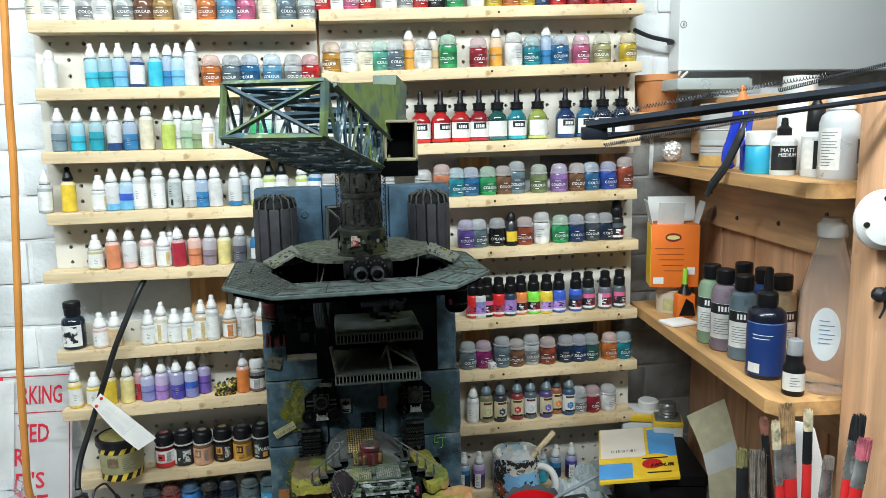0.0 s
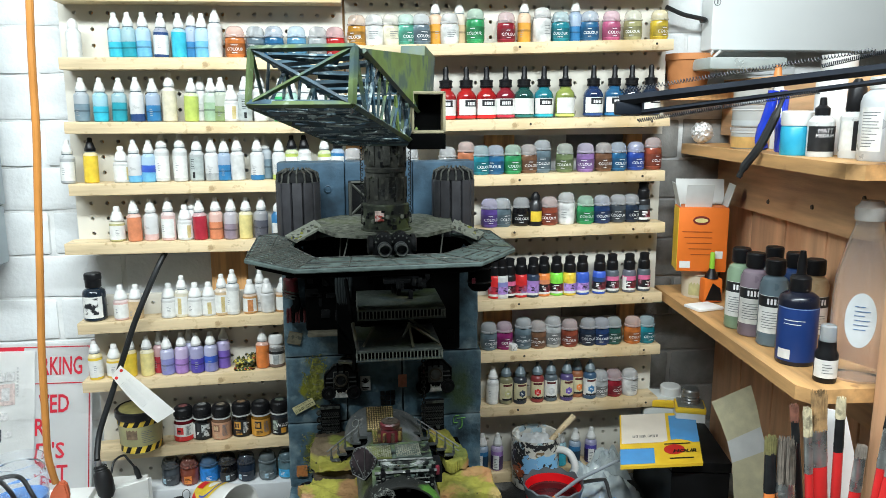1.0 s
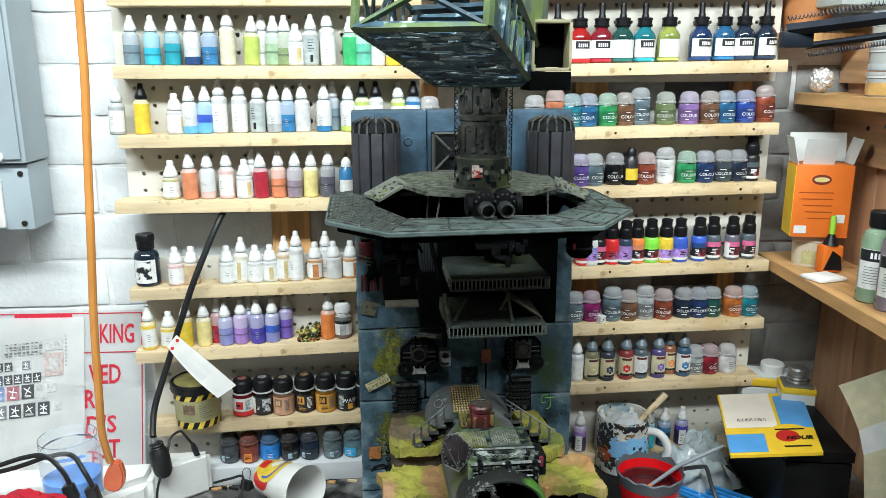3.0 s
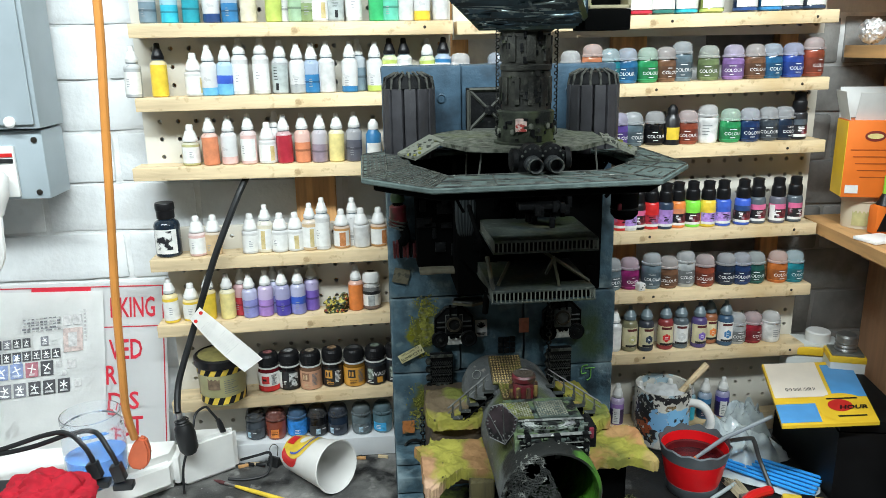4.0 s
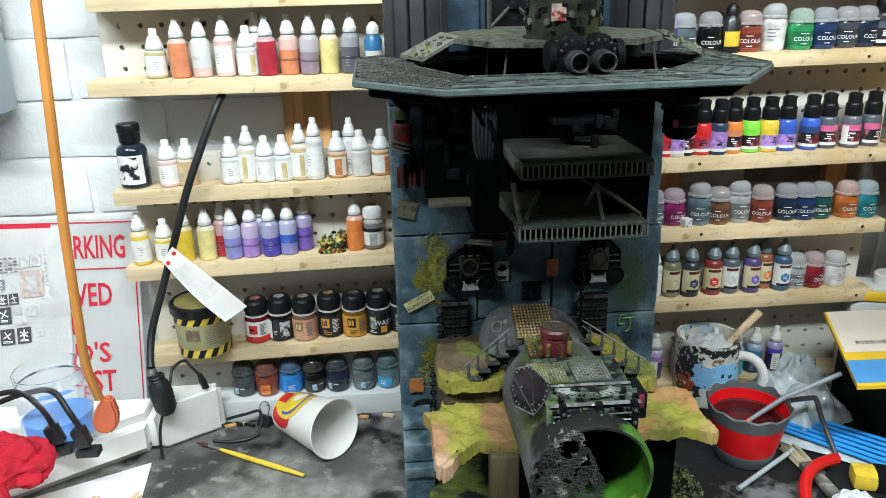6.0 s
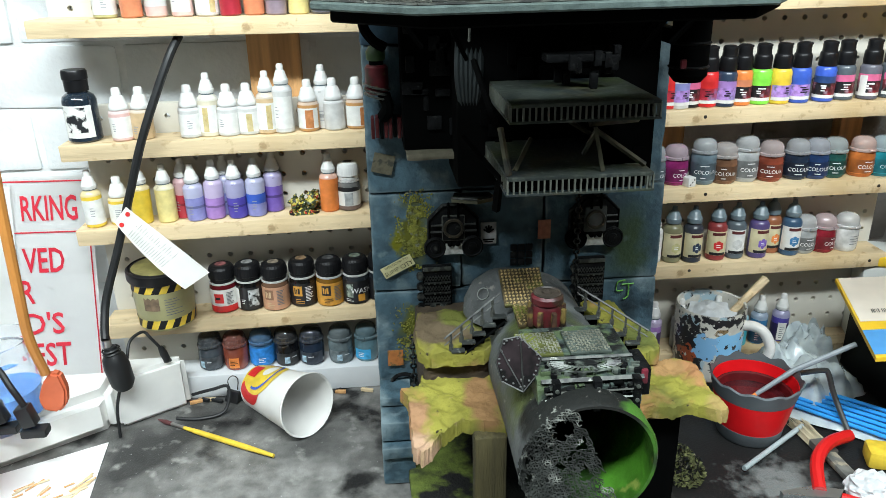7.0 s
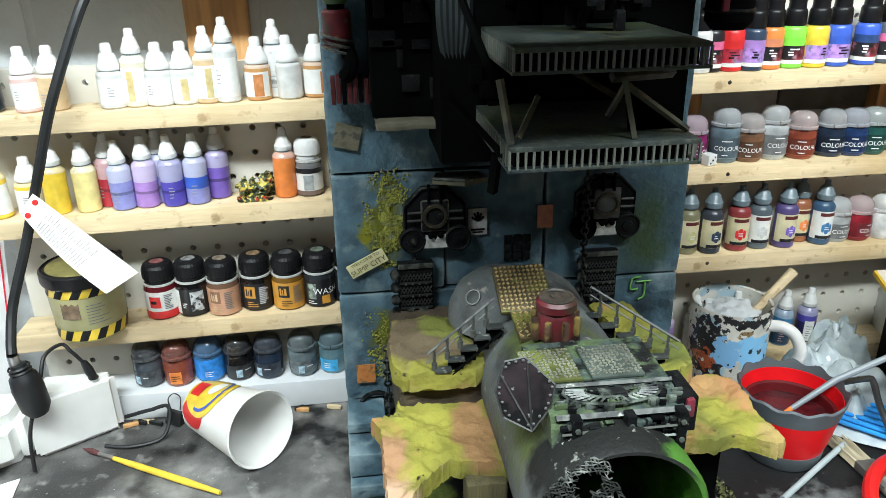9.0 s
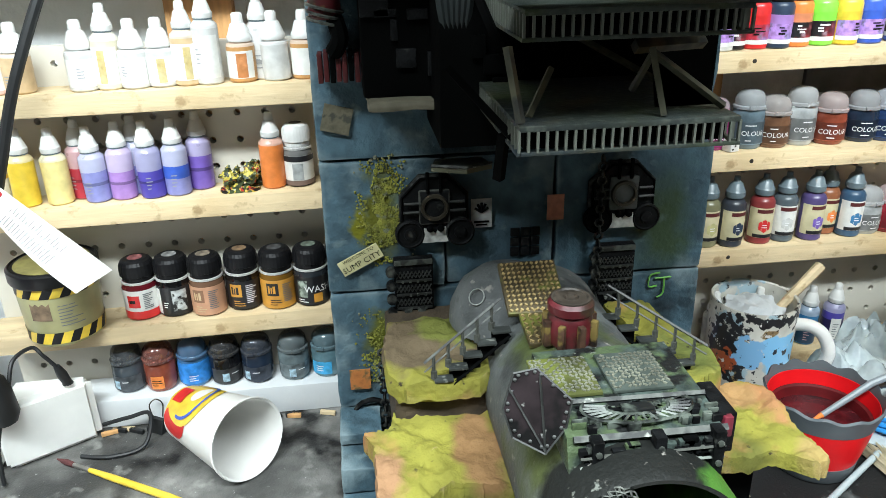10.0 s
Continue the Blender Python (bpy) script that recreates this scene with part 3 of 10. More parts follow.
def ink_bottle(c, at, rnd):
    ob = thing("ink_bottle", at, f"glass bottle of {c} ink with a black rubber dropper", "ink bottle", "ink bottles", rz=rnd.uniform(-14, 14))
    r, h = 0.0172, 0.036
    part("body", a_lathe([(0, 0), (r - 0.002, 0), (r, 0.002), (r, h), (r * 0.96, h + 0.004), (r * 0.8, h + 0.009), (0.0098, h + 0.013), (0.0094, h + 0.017)], 24), mat("ink_glass_" + c, [0.6 * v for v in COL[c]], 0.06, var=0.45, scale=40, coat=0.9, trans=0.25), ob)
    # brighter ink colour round the foot, for the lit rim of the glass
    part("base_ring", a_lathe([(r - 0.001, 0.0012), (r + 0.0003, 0.0024), (r + 0.0003, 0.0048), (r, 0.006)], 24), mat("lit_ink_ring_" + c, [min(1, 1.1 * v) for v in COL[c]], 0.1, var=0.3, coat=0.6), ob)
    part("label", wrap(bmesh.new(), r + 0.0003, 0.0072, 0.0335, -168, -12, 16), LABEL, ob)
    part("label_band", wrap(bmesh.new(), r + 0.0005, 0.0215, 0.0322, -132, -56, 10), DARK_LABEL if c not in ("lime", "forest") else LABEL, ob)
    bm = bmesh.new()
    for k in range(5):
        wrap(bm, r + 0.0007, 0.0235, 0.0288, -118 + 10 * k, -111 + 10 * k, 2)
    part("print", bm, WHITE_PRINT if c not in ("lime", "forest") else LABEL, ob)
    t = h + 0.0165
    part("collar", a_lathe([(0, t), (0.0112, t), (0.0116, t + 0.001), (0.0116, t + 0.0032), (0.0108, t + 0.0036), (0.0108, t + 0.0095), (0.0116, t + 0.0099), (0.0116, t + 0.0122), (0.0098, t + 0.0132), (0, t + 0.0132)], 20), BLACK_CAP, ob)
    part("rubber_bulb", a_lathe([(0.0058, t + 0.013), (0.0054, t + 0.0165), (0.0046, t + 0.0185), (0.0046, t + 0.0305), (0.0036, t + 0.0345), (0, t + 0.036)], 16), BLACK_CAP, ob)
    return ob


# body, upper label, picture ground, lower label of the black-capped bottles
CAPPED = {"red": ("red", "red", "crimson", "red"), "crimson": ("black", "pink", "black", "white"), "white": ("white", "lavender", "lilac", "white"), "lilac": ("ink", "lilac", "lilac", "white"),
          "orange": ("orange", "salmon", "black", "orange"), "neon": ("neon", "neon", "black", "neon"), "yellow": ("yellow", "yellow", "lilac", "yellow"), "cobalt": ("cobalt", "cobalt", "lilac", "cobalt"),
          "navy": ("cobalt", "navy", "black", "white"), "pink": ("charcoal", "pink", "black", "pink"), "slate": ("slate", "pink", "black", "white"), "black": ("black", "slate", "black", "charcoal")}


def screw_bottle(c, at, rnd):
    ob = thing("paint_bottle", at, f"slim bottle with a {c} label and a tall black cap", "paint bottle", "black capped bottles", rz=rnd.uniform(-25, 25), ry=rnd.uniform(-1.5, 1.5))
    r, h = 0.0122, 0.0375
    base, top, art, low = CAPPED[c]
    part("body", a_lathe([(0, 0), (r - 0.0012, 0), (r, 0.0012), (r, h), (r * 0.9, h + 0.003), (0.008, h + 0.0055)], 20), paint(base), ob)
    part("label", wrap(bmesh.new(), r + 0.0002, 0.0205, 0.0305, -178, -2, 14), paint(top), ob)
    pic = mat("cap_picture_" + c, COL[art], 0.45, var=0.5, scale=150)
    layer(pic, COL["crimson"] if art == "black" else COL["lavender"], 60, 0.42, 0.7, detail=2)
    layer(pic, COL["charcoal"] if art != "black" else COL["mauve"], 130, 0.56, 0.72, detail=3)
    part("picture", wrap(bmesh.new(), r + 0.0003, 0.0085, 0.0225, -178, -2, 14), pic, ob)
    part("label_foot", wrap(bmesh.new(), r + 0.0002, 0.0045, 0.0085, -178, -2, 14), LABEL, ob)
    bm = bmesh.new()
    for k in range(3):
        a, z = rnd.uniform(-118, -100), 0.0185 - 0.0028 * k
        wrap(bm, r + 0.0005, z, z + rnd.uniform(0.001, 0.002), a, a + rnd.uniform(15, 45), 4)
    part("print", bm, BLACK_CAP if art != "black" else WHITE_PRINT, ob)
    if rnd.random() < 0.35:
        part("code_label", wrap(bmesh.new(), r + 0.0006, 0.0045, 0.029, -150, -108, 6), LABEL, ob)
    t = h + 0.0045
    part("cap", a_lathe([(0, t), (0.0104, t), (0.0107, t + 0.0008), (0.0105, t + 0.0135), (0.0098, t + 0.0155), (0.0088, t + 0.0165), (0.0084, t + 0.0225), (0.0088, t + 0.0235), (0.0082, t + 0.0275), (0.006, t + 0.029), (0, t + 0.0292)], 18), BLACK_CAP, ob)
    part("flip_tab", a_box((0.0045, -0.003, t + 0.027), (0.008, 0.004, 0.003), 0.001), BLACK_CAP, ob)
    return ob


JAR_LABELS = {"red": ("white", "red"), "black": ("black", "white"), "copper": ("copper", "tan"), "soot": ("black", "amber"), "amber": ("amber", "black"), "slate": ("black", "sage"), "white": ("white", "black")}


def screw_jar(c, at, rnd):
    ob = thing("enamel_jar", at, f"round {c} paint jar with a ribbed black screw lid", "paint jar", "screw lid jars", rz=rnd.uniform(-10, 10))
    r, h = 0.0168, 0.0335
    if c == "white":
        r, h = 0.0135, 0.031
    base, accent = JAR_LABELS[c]
    part("body", a_lathe([(0, 0), (r - 0.002, 0), (r, 0.002), (r, h), (r * 0.93, h + 0.004), (r * 0.82, h + 0.0055), (r * 0.82, h + 0.0075)], 24), mat("jar_glass_" + c, [0.25 * v for v in COL["crimson" if c == "red" else c]], 0.1, coat=0.7), ob)
    part("label", wrap(bmesh.new(), r + 0.0002, h * 0.05, h * 0.95, -180, 0, 18), paint(base) if base not in ("white",) else LABEL, ob)
    if c == "red":
        part("label_band", wrap(bmesh.new(), r + 0.0005, h * 0.05, h * 0.3, -180, 0, 18), paint("red"), ob)
        part("label_block", wrap(bmesh.new(), r + 0.0005, h * 0.42, h * 0.8, -122, -82, 8), paint("red"), ob)
        part("block_print", wrap(bmesh.new(), r + 0.0007, h * 0.56, h * 0.66, -116, -96, 5), BLACK_CAP, ob)
        part("print", print_bars(r + 0.0006, h * 0.36, h * 0.86, 9, -70, -36, rnd), PRINT, ob)
    elif c == "black":
        part("label_edge", wrap(bmesh.new(), r + 0.0005, h * 0.1, h * 0.9, -168, -128, 6), LABEL, ob)
        part("picture", wrap(bmesh.new(), r + 0.0005, h * 0.2, h * 0.86, -88, -40, 8), layer(mat("jar_photo", (0.4, 0.42, 0.42), 0.5, var=0.6, scale=160), (0.02, 0.02, 0.02), 130, 0.52, 0.58), ob)
        part("print", print_bars(r + 0.0006, h * 0.3, h * 0.5, 3, -118, -96, rnd), WHITE_PRINT, ob)
    elif c == "slate":
        part("picture", wrap(bmesh.new(), r + 0.0005, h * 0.3, h * 0.84, -128, -92, 8), layer(mat("jar_photo_green", (0.28, 0.33, 0.28), 0.5, var=0.6, scale=160), (0.05, 0.06, 0.05), 130, 0.5, 0.58), ob)
        letters("lettering", "WASH", 0.0098, WHITE_PRINT, ob, (0, 0, h * 0.56), r=r + 0.0009, rz=34)
        part("label_block", wrap(bmesh.new(), r + 0.0006, h * 0.14, h * 0.42, -72, -42, 6), paint("amber"), ob)
        part("print", print_bars(r + 0.0006, h * 0.12, h * 0.26, 2, -125, -90, rnd), WHITE_PRINT, ob)
    elif c == "white":
        part("picture", wrap(bmesh.new(), r + 0.0005, h * 0.22, h * 0.72, -112, -70, 8), mat("grey_badge_print", (0.35, 0.37, 0.37), 0.5, var=0.3, scale=160), ob)
        part("label_band", wrap(bmesh.new(), r + 0.0005, h * 0.78, h * 0.95, -180, 0, 18), DARK_LABEL, ob)
        part("label_foot", wrap(bmesh.new(), r + 0.0005, h * 0.05, h * 0.2, -180, 0, 18), mat("brown_label_foot", (0.16, 0.11, 0.09), 0.5, var=0.2), ob)
    else:
        part("label_block", wrap(bmesh.new(), r + 0.0005, h * 0.46, h * 0.86, -128, -88, 8), paint(accent) if c != "copper" else paint("brown"), ob)
        bm = bmesh.new()
        for k, (a, b) in enumerate(((-122, -116), (-113, -109), (-106, -98))):
            wrap(bm, r + 0.0008, h * 0.54, h * (0.78 - 0.04 * (k % 2)), a, b, 3)
        part("block_print", bm, paint(base) if c != "copper" else paint("tan"), ob)
        part("print", print_bars(r + 0.0006, h * 0.14, h * 0.36, 3, -118, -80, rnd), paint(accent), ob)
        part("print", print_bars(r + 0.0006, h * 0.24, h * 0.84, 10, -74, -38, rnd), WHITE_PRINT if base == "black" else PRINT, ob)
    t = h + 0.006
    bm = bmesh.new()
    n, rr = 60, r * 0.96
    prof = [(0.88, 0), (0.9, 0.001), (0.9, 0.0045), (1.02, 0.0055), (1.02, 0.013), (0.97, 0.0165), (0.86, 0.0195), (0.66, 0.0212)]
    rings = [[bm.verts.new((rr * f * (1 - 0.014 * (k % 2)) * math.cos(2 * math.pi * k / n), rr * f * (1 - 0.014 * (k % 2)) * math.sin(2 * math.pi * k / n), t + z)) for k in range(n)] for f, z in prof]
    for a, b in zip(rings, rings[1:]):
        for k in range(n):
            bm.faces.new((a[k], a[(k + 1) % n], b[(k + 1) % n], b[k]))
    bm.faces.new(rings[-1])
    part("lid", bm, BLACK_CAP if c != "white" else WHITE_CAP, ob, smooth=0.3)
    part("neck_ring", a_lathe([(r * 0.9, h + 0.0035), (r * 0.98, h + 0.004), (r * 0.98, h + 0.0058), (r * 0.9, h + 0.0062)], 24), mat("silver_ring", (0.6, 0.6, 0.58), 0.3, 0.3), ob)
    part("lid_sticker", a_lathe([(r * 0.42, t + 0.0215), (0, t + 0.0215)], 20), mat("lid_sticker_" + c, [0.06 + 0.18 * v for v in COL[accent]], 0.5, var=0.6, scale=200), ob)
    return ob


def small_bottle(c, at, rnd):
    ob = thing("small_bottle", at, f"small {c} plastic bottle with a white cap", "bottle", "small bottles")
    r, h = 0.0112, 0.038
    part("body", a_lathe([(0, 0), (r, 0), (r, h), (r * 0.7, h + 0.005), (r * 0.6, h + 0.008)], 18), MILKY if c == "cream" else paint(c), ob)
    part("cap", a_lathe([(0, h + 0.007), (r * 0.7, h + 0.007), (r * 0.68, h + 0.015), (r * 0.3, h + 0.021), (0, h + 0.0215)], 16), WHITE_CAP if c != "black" else BLACK_CAP, ob)
    part("label", wrap(bmesh.new(), r + 0.0002, 0.008, 0.026, -150, -30, 10), LABEL if c != "black" else paint("yellow"), ob)
    return ob


def black_bottle(c, at, rnd):
    ob = thing("primer_bottle", at, "stout black bottle with a white label and a black flip cap", "paint bottle")
    r, h = 0.0185, 0.046
    part("body", a_lathe([(0, 0), (r - 0.002, 0), (r, 0.002), (r, h), (r * 0.9, h + 0.005), (r * 0.6, h + 0.009), (r * 0.6, h + 0.011)], 24), mat("dark_ink_glass", (0.012, 0.02, 0.03), 0.15, var=0.5, scale=40, coat=0.6), ob)
    part("label", wrap(bmesh.new(), r + 0.0002, 0.006, 0.042, -145, -35, 12), LABEL, ob)
    splash = layer(mat("splashed_ink_picture", (0.7, 0.7, 0.67), 0.55, var=0.05), (0.012, 0.013, 0.016), 75, 0.5, 0.56, detail=4)
    part("picture", wrap(bmesh.new(), r + 0.0004, 0.012, 0.04, -132, -58, 10), splash, ob)
    t = h + 0.0105
    part("cap", a_lathe([(0, t), (r * 0.68, t), (r * 0.7, t + 0.012), (r * 0.74, t + 0.013), (r * 0.74, t + 0.021), (r * 0.68, t + 0.023), (0, t + 0.023)], 24), BLACK_CAP, ob)
    return ob


def make_bottle(kind, c, at, rnd):
    if kind in ("drop", "full", "low", "wide", "widelabel", "label", "gcol", "band", "back", "strip", "dark"):
        return dropper(c, at, rnd, "drop" if kind == "back" else kind, WHITE_CAP, 1.08 if kind in ("back", "gcol") else rnd.uniform(0.97, 1.04))
    if kind in ("tall", "talllabel"):
        return dropper(c, at, rnd, "full" if kind == "tall" else "label", WHITE_CAP, 1.2)
    if kind in ("bcap", "ycap"):
        return dropper(c, at, rnd, "label" if kind == "bcap" else "full", BLACK_CAP, 1.08, capname="black")
    if kind in ("army", "aback"):
        return badge_dropper(c, at, rnd)
    if kind in ("pot", "tallpot", "cpot"):
        return lidded_pot(c, at, rnd, 1.32 if kind == "tallpot" else 1.08, dark=kind == "cpot")
    if kind == "ink":
        return ink_bottle(c, at, rnd)
    if kind == "screw":
        return screw_bottle(c, at, rnd)
    if kind == "jar":
        return screw_jar(c, at, rnd)
    if kind == "bottle":
        return black_bottle(c, at, rnd)
    return small_bottle(c, at, rnd)


SHELF_ROWS = {}
SHELF_ROWS["l1"] = "pot cream -0.009, pot white 0.010, pot white 0.040, pot grey 0.063, pot white 0.088, pot silver 0.122, pot brown 0.152, pot ochre 0.181, pot white 0.219, pot orange 0.248, pot skyblue 0.280, pot pink 0.310, pot cream 0.344, pot steel 0.375, pot silver 0.408"
SHELF_ROWS["l2"] = "small cream 0.004, drop cyan 0.067, drop teal 0.088, drop skyblue 0.110, label navy 0.135, full cyan 0.162, back blue 0.180, drop skyblue 0.198, tall white 0.218, pot orange 0.249, pot steel 0.281, pot blue 0.311, pot skyblue 0.347, pot grey 0.381, pot red 0.409, pot cream 0.444"
SHELF_ROWS["l3"] = "drop steel 0.007, drop cyan 0.036, drop teal 0.064, low navy 0.092, drop blue 0.116, tall cream 0.141, full lime 0.175, back white 0.187, drop sage 0.206, drop moss 0.222, widelabel white 0.238, gcol grey 0.260, talllabel white 0.285, full green 0.317, drop mint 0.336, full white 0.357, low yellow 0.380, full white 0.406"
SHELF_ROWS["l4"] = "label grey -0.022, ycap yellow 0.012, widelabel white 0.060, low skyblue 0.082, band skyblue 0.102, talllabel white 0.123, talllabel white 0.152, gcol grey 0.178, low grey 0.203, drop blue 0.222, full white 0.244, low blue 0.275, back steel 0.288, low lime 0.311, bcap lime 0.333, bcap white 0.354, label lime 0.387, bcap blue 0.407, pot white 0.433, pot blue 0.487, pot grey 0.530, pot grey 0.595"
SHELF_ROWS["l5"] = "widelabel olive 0.045, full salmon 0.074, low rose 0.099, label rose 0.127, widelabel white 0.153, back white 0.163, full crimson 0.178, drop salmon 0.203, drop mauve 0.227, full butter 0.251, drop charcoal 0.276, small blue 0.305"
SHELF_ROWS["l6"] = "bottle black -0.002, widelabel rose 0.042, wide tan 0.064, widelabel white 0.118, label cream 0.139, widelabel white 0.161, widelabel white 0.184, label tan 0.205, talllabel white 0.224, widelabel caramel 0.252, back white 0.268, wide white 0.282, widelabel caramel 0.307"
SHELF_ROWS["l7"] = "label yellow -0.007, widelabel yellow 0.021, full yellow 0.047, full butter 0.076, back crimson 0.094, drop lavender 0.110, drop lilac 0.132, back lavender 0.145, drop indigo 0.159, band lavender 0.181, back violet 0.200, full orange 0.268, jar white 0.292"
SHELF_ROWS["l8"] = "jar red 0.127, jar black 0.159, jar copper 0.192, jar soot 0.226, jar amber 0.260, jar slate 0.293, jar slate 0.325"
SHELF_ROWS["l9"] = "cpot slate 0.100, cpot rust 0.132, cpot azure 0.165, cpot black 0.197, cpot ink 0.230, cpot glass 0.267, cpot cerulean 0.301"
SHELF_ROWS["r1"] = "pot red 0.435, pot white 0.457, pot pink 0.479, pot red 0.506, pot white 0.543, pot grey 0.571, pot red 0.595, pot black 0.623, pot green 0.656, pot white 0.691, pot yellow 0.722, pot orange 0.753, pot yellow 0.781, pot navy 0.806, pot red 0.836, pot crimson 0.867, pot red 0.903, pot crimson 0.934, pot red 0.965"
SHELF_ROWS["r2"] = "pot amber 0.445, pot white 0.473, pot cream 0.501, pot mint 0.526, pot steel 0.551, back amber 0.577, pot white 0.599, back tan 0.618, tallpot green 0.643, pot crimson 0.695, back amber 0.729, tallpot white 0.758, pot teal 0.791, back blue 0.819, pot blue 0.842, pot pink 0.881, pot olive 0.918, pot yellow 0.967"
SHELF_ROWS["r3"] = "ink crimson 0.554, ink red 0.593, ink red 0.628, ink red 0.663, ink crimson 0.696, ink forest 0.728, ink teal 0.764, ink lime 0.801, ink navy 0.852, ink blue 0.891, ink ink 0.923, ink ink 0.958"
SHELF_ROWS["r4"] = "tallpot salmon 0.628, pot teal 0.653, pot blue 0.679, pot green 0.710, pot brown 0.739, tallpot steel 0.764, pot moss 0.804, pot lilac 0.841, pot brown 0.874, pot blue 0.901, pot cobalt 0.935, tallpot rust 0.968"
SHELF_ROWS["r5"] = "pot violet 0.669, pot steel 0.692, pot black 0.727, small black 0.751, pot rust 0.777, tallpot white 0.809, pot green 0.844, pot navy 0.874, pot slate 0.906, pot ink 0.930, screw black 0.952"
SHELF_ROWS["r6"] = "screw red 0.680, screw white 0.693, screw crimson 0.706, screw red 0.728, screw lilac 0.748, screw orange 0.770, screw neon 0.794, screw yellow 0.817, screw cobalt 0.842, screw navy 0.873, screw slate 0.900, screw pink 0.930, screw slate 0.959"
SHELF_ROWS["r7"] = "pot steel 0.670, pot magenta 0.699, tallpot steel 0.734, pot brown 0.761, tallpot grey 0.790, pot rust 0.821, pot ink 0.857, pot navy 0.882, pot forest 0.906, pot orange 0.943, pot teal 0.969"
SHELF_ROWS["r8"] = "label white 0.677, army olive 0.702, army ink 0.728, army red 0.761, army white 0.787, army violet 0.817, aback orange 0.841, army blue 0.862, pot grey 0.884, pot crimson 0.911, pot white 0.942"
SHELF_ROWS["r9"] = "strip blue 0.659, strip lilac 0.686, full white 0.725, full white 0.777, full cyan 0.808, dark blue 0.836, strip indigo 0.869"
DEPTH = {"back": -0.0135, "aback": -0.0135, "pot": -0.022, "tallpot": -0.02, "ink": -0.022, "jar": -0.0225, "bottle": -0.024, "cpot": -0.022, "army": -0.028}
STOCK = {}
for key, text in SHELF_ROWS.items():
    for i, item in enumerate(text.split(", ")):
        kind, c, x = item.split()
        rnd = random.Random(f"{key}{i}")
        x = float(x)
        y = DEPTH.get(kind, -0.026) + rnd.uniform(-0.003, 0.003)
        at = (x, y, shelf_top(key, x) + 0.0003)
        if (kind, c) in STOCK and rnd.random() < 0.8:
            copy_thing(STOCK[kind, c], pose(*at, 0, 0, rnd.uniform(-28, 28)))
        else:
            STOCK[kind, c] = make_bottle(kind, c, at, rnd)

# ---- the model tower ----
SLATE = mat("slate_blue_foam", (0.055, 0.1, 0.128), 0.6, var=0.45, scale=40, bump=0.9, bscale=170, spec=0.3)
layer(SLATE, (0.014, 0.024, 0.03), 17, 0.52, 0.68)
layer(SLATE, (0.1, 0.15, 0.17), 60, 0.6, 0.72)
layer(SLATE, (0.1, 0.105, 0.012), 70, 0.85, 1.2, (-0.108, 0, 0.255), (0.032, 0.2, 0.06))
layer(SLATE, (0.15, 0.15, 0.01), 90, 1.0, 1.25, (-0.125, 0, 0.25), (0.018, 0.2, 0.03))
layer(SLATE, (0.09, 0.1, 0.012), 60, 0.95, 1.25, (-0.115, 0, 0.15), (0.028, 0.2, 0.05))
layer(SLATE, (0.035, 0.06, 0.03), 40, 0.85, 1.3, (0.12, 0, 0.235), (0.05, 0.2, 0.1))
layer(SLATE, (0.17, 0.23, 0.25), 30, 0.655, 0.72, worn=True)
SLATE_CLEAN = mat("slate_blue_panel", (0.04, 0.078, 0.115), 0.55, var=0.35, scale=30, bump=0.4, bscale=220, spec=0.3)
layer(SLATE_CLEAN, (0.012, 0.02, 0.028), 14, 0.55, 0.7)
GUNMETAL = mat("dry_brushed_gunmetal", (0.005, 0.0055, 0.006), 0.6, 0.0, var=0.6, scale=90, bump=0.3, bscale=500, spec=0.12)
layer(GUNMETAL, (0.065, 0.068, 0.06), 160, 0.72, 0.8, worn=True)
DECK = mat("green_grey_deck", (0.042, 0.06, 0.055), 0.65, 0.0, var=0.5, scale=70, bump=0.4, bscale=350, spec=0.2, second=(0.075, 0.085, 0.02), mask=(0.57, 0.72), mscale=16)
layer(DECK, (0.008, 0.01, 0.011), 22, 0.5, 0.66)
layer(DECK, (0.12, 0.16, 0.15), 60, 0.62, 0.76, worn=True)
DECK_OLIVE = mat("dark_olive_deck", (0.032, 0.038, 0.026), 0.65, var=0.5, scale=60, bump=0.4, bscale=350, spec=0.2, second=(0.06, 0.072, 0.022), mask=(0.5, 0.68), mscale=18)
layer(DECK_OLIVE, (0.008, 0.009, 0.008), 34, 0.54, 0.66)
layer(DECK_OLIVE, (0.15, 0.16, 0.13), 120, 0.71, 0.78, worn=True)
BALCONY = mat("pale_green_grey_balcony", (0.034, 0.042, 0.036), 0.6, var=0.4, scale=40, bump=0.3, spec=0.3, second=(0.04, 0.056, 0.014), mask=(0.5, 0.7), mscale=16)
layer(BALCONY, (0.062, 0.05, 0.026), 24, 0.55, 0.72)
layer(BALCONY, (0.012, 0.02, 0.026), 18, 0.5, 0.66)
layer(BALCONY, (0.1, 0.11, 0.092), 150, 0.7, 0.78, worn=True)
BRACE = mat("olive_grey_brace", (0.07, 0.07, 0.042), 0.6, var=0.4, scale=60, second=(0.02, 0.022, 0.02), mask=(0.48, 0.6), mscale=50)
HULL = mat("weathered_green_hull", (0.045, 0.062, 0.055), 0.5, 0.1, var=0.6, scale=70, bump=0.6, bscale=300, spec=0.4, second=(0.07, 0.1, 0.05), mask=(0.5, 0.6), mscale=45)
layer(HULL, (0.008, 0.009, 0.009), 75, 0.5, 0.6)
layer(HULL, (0.14, 0.16, 0.13), 190, 0.64, 0.7)
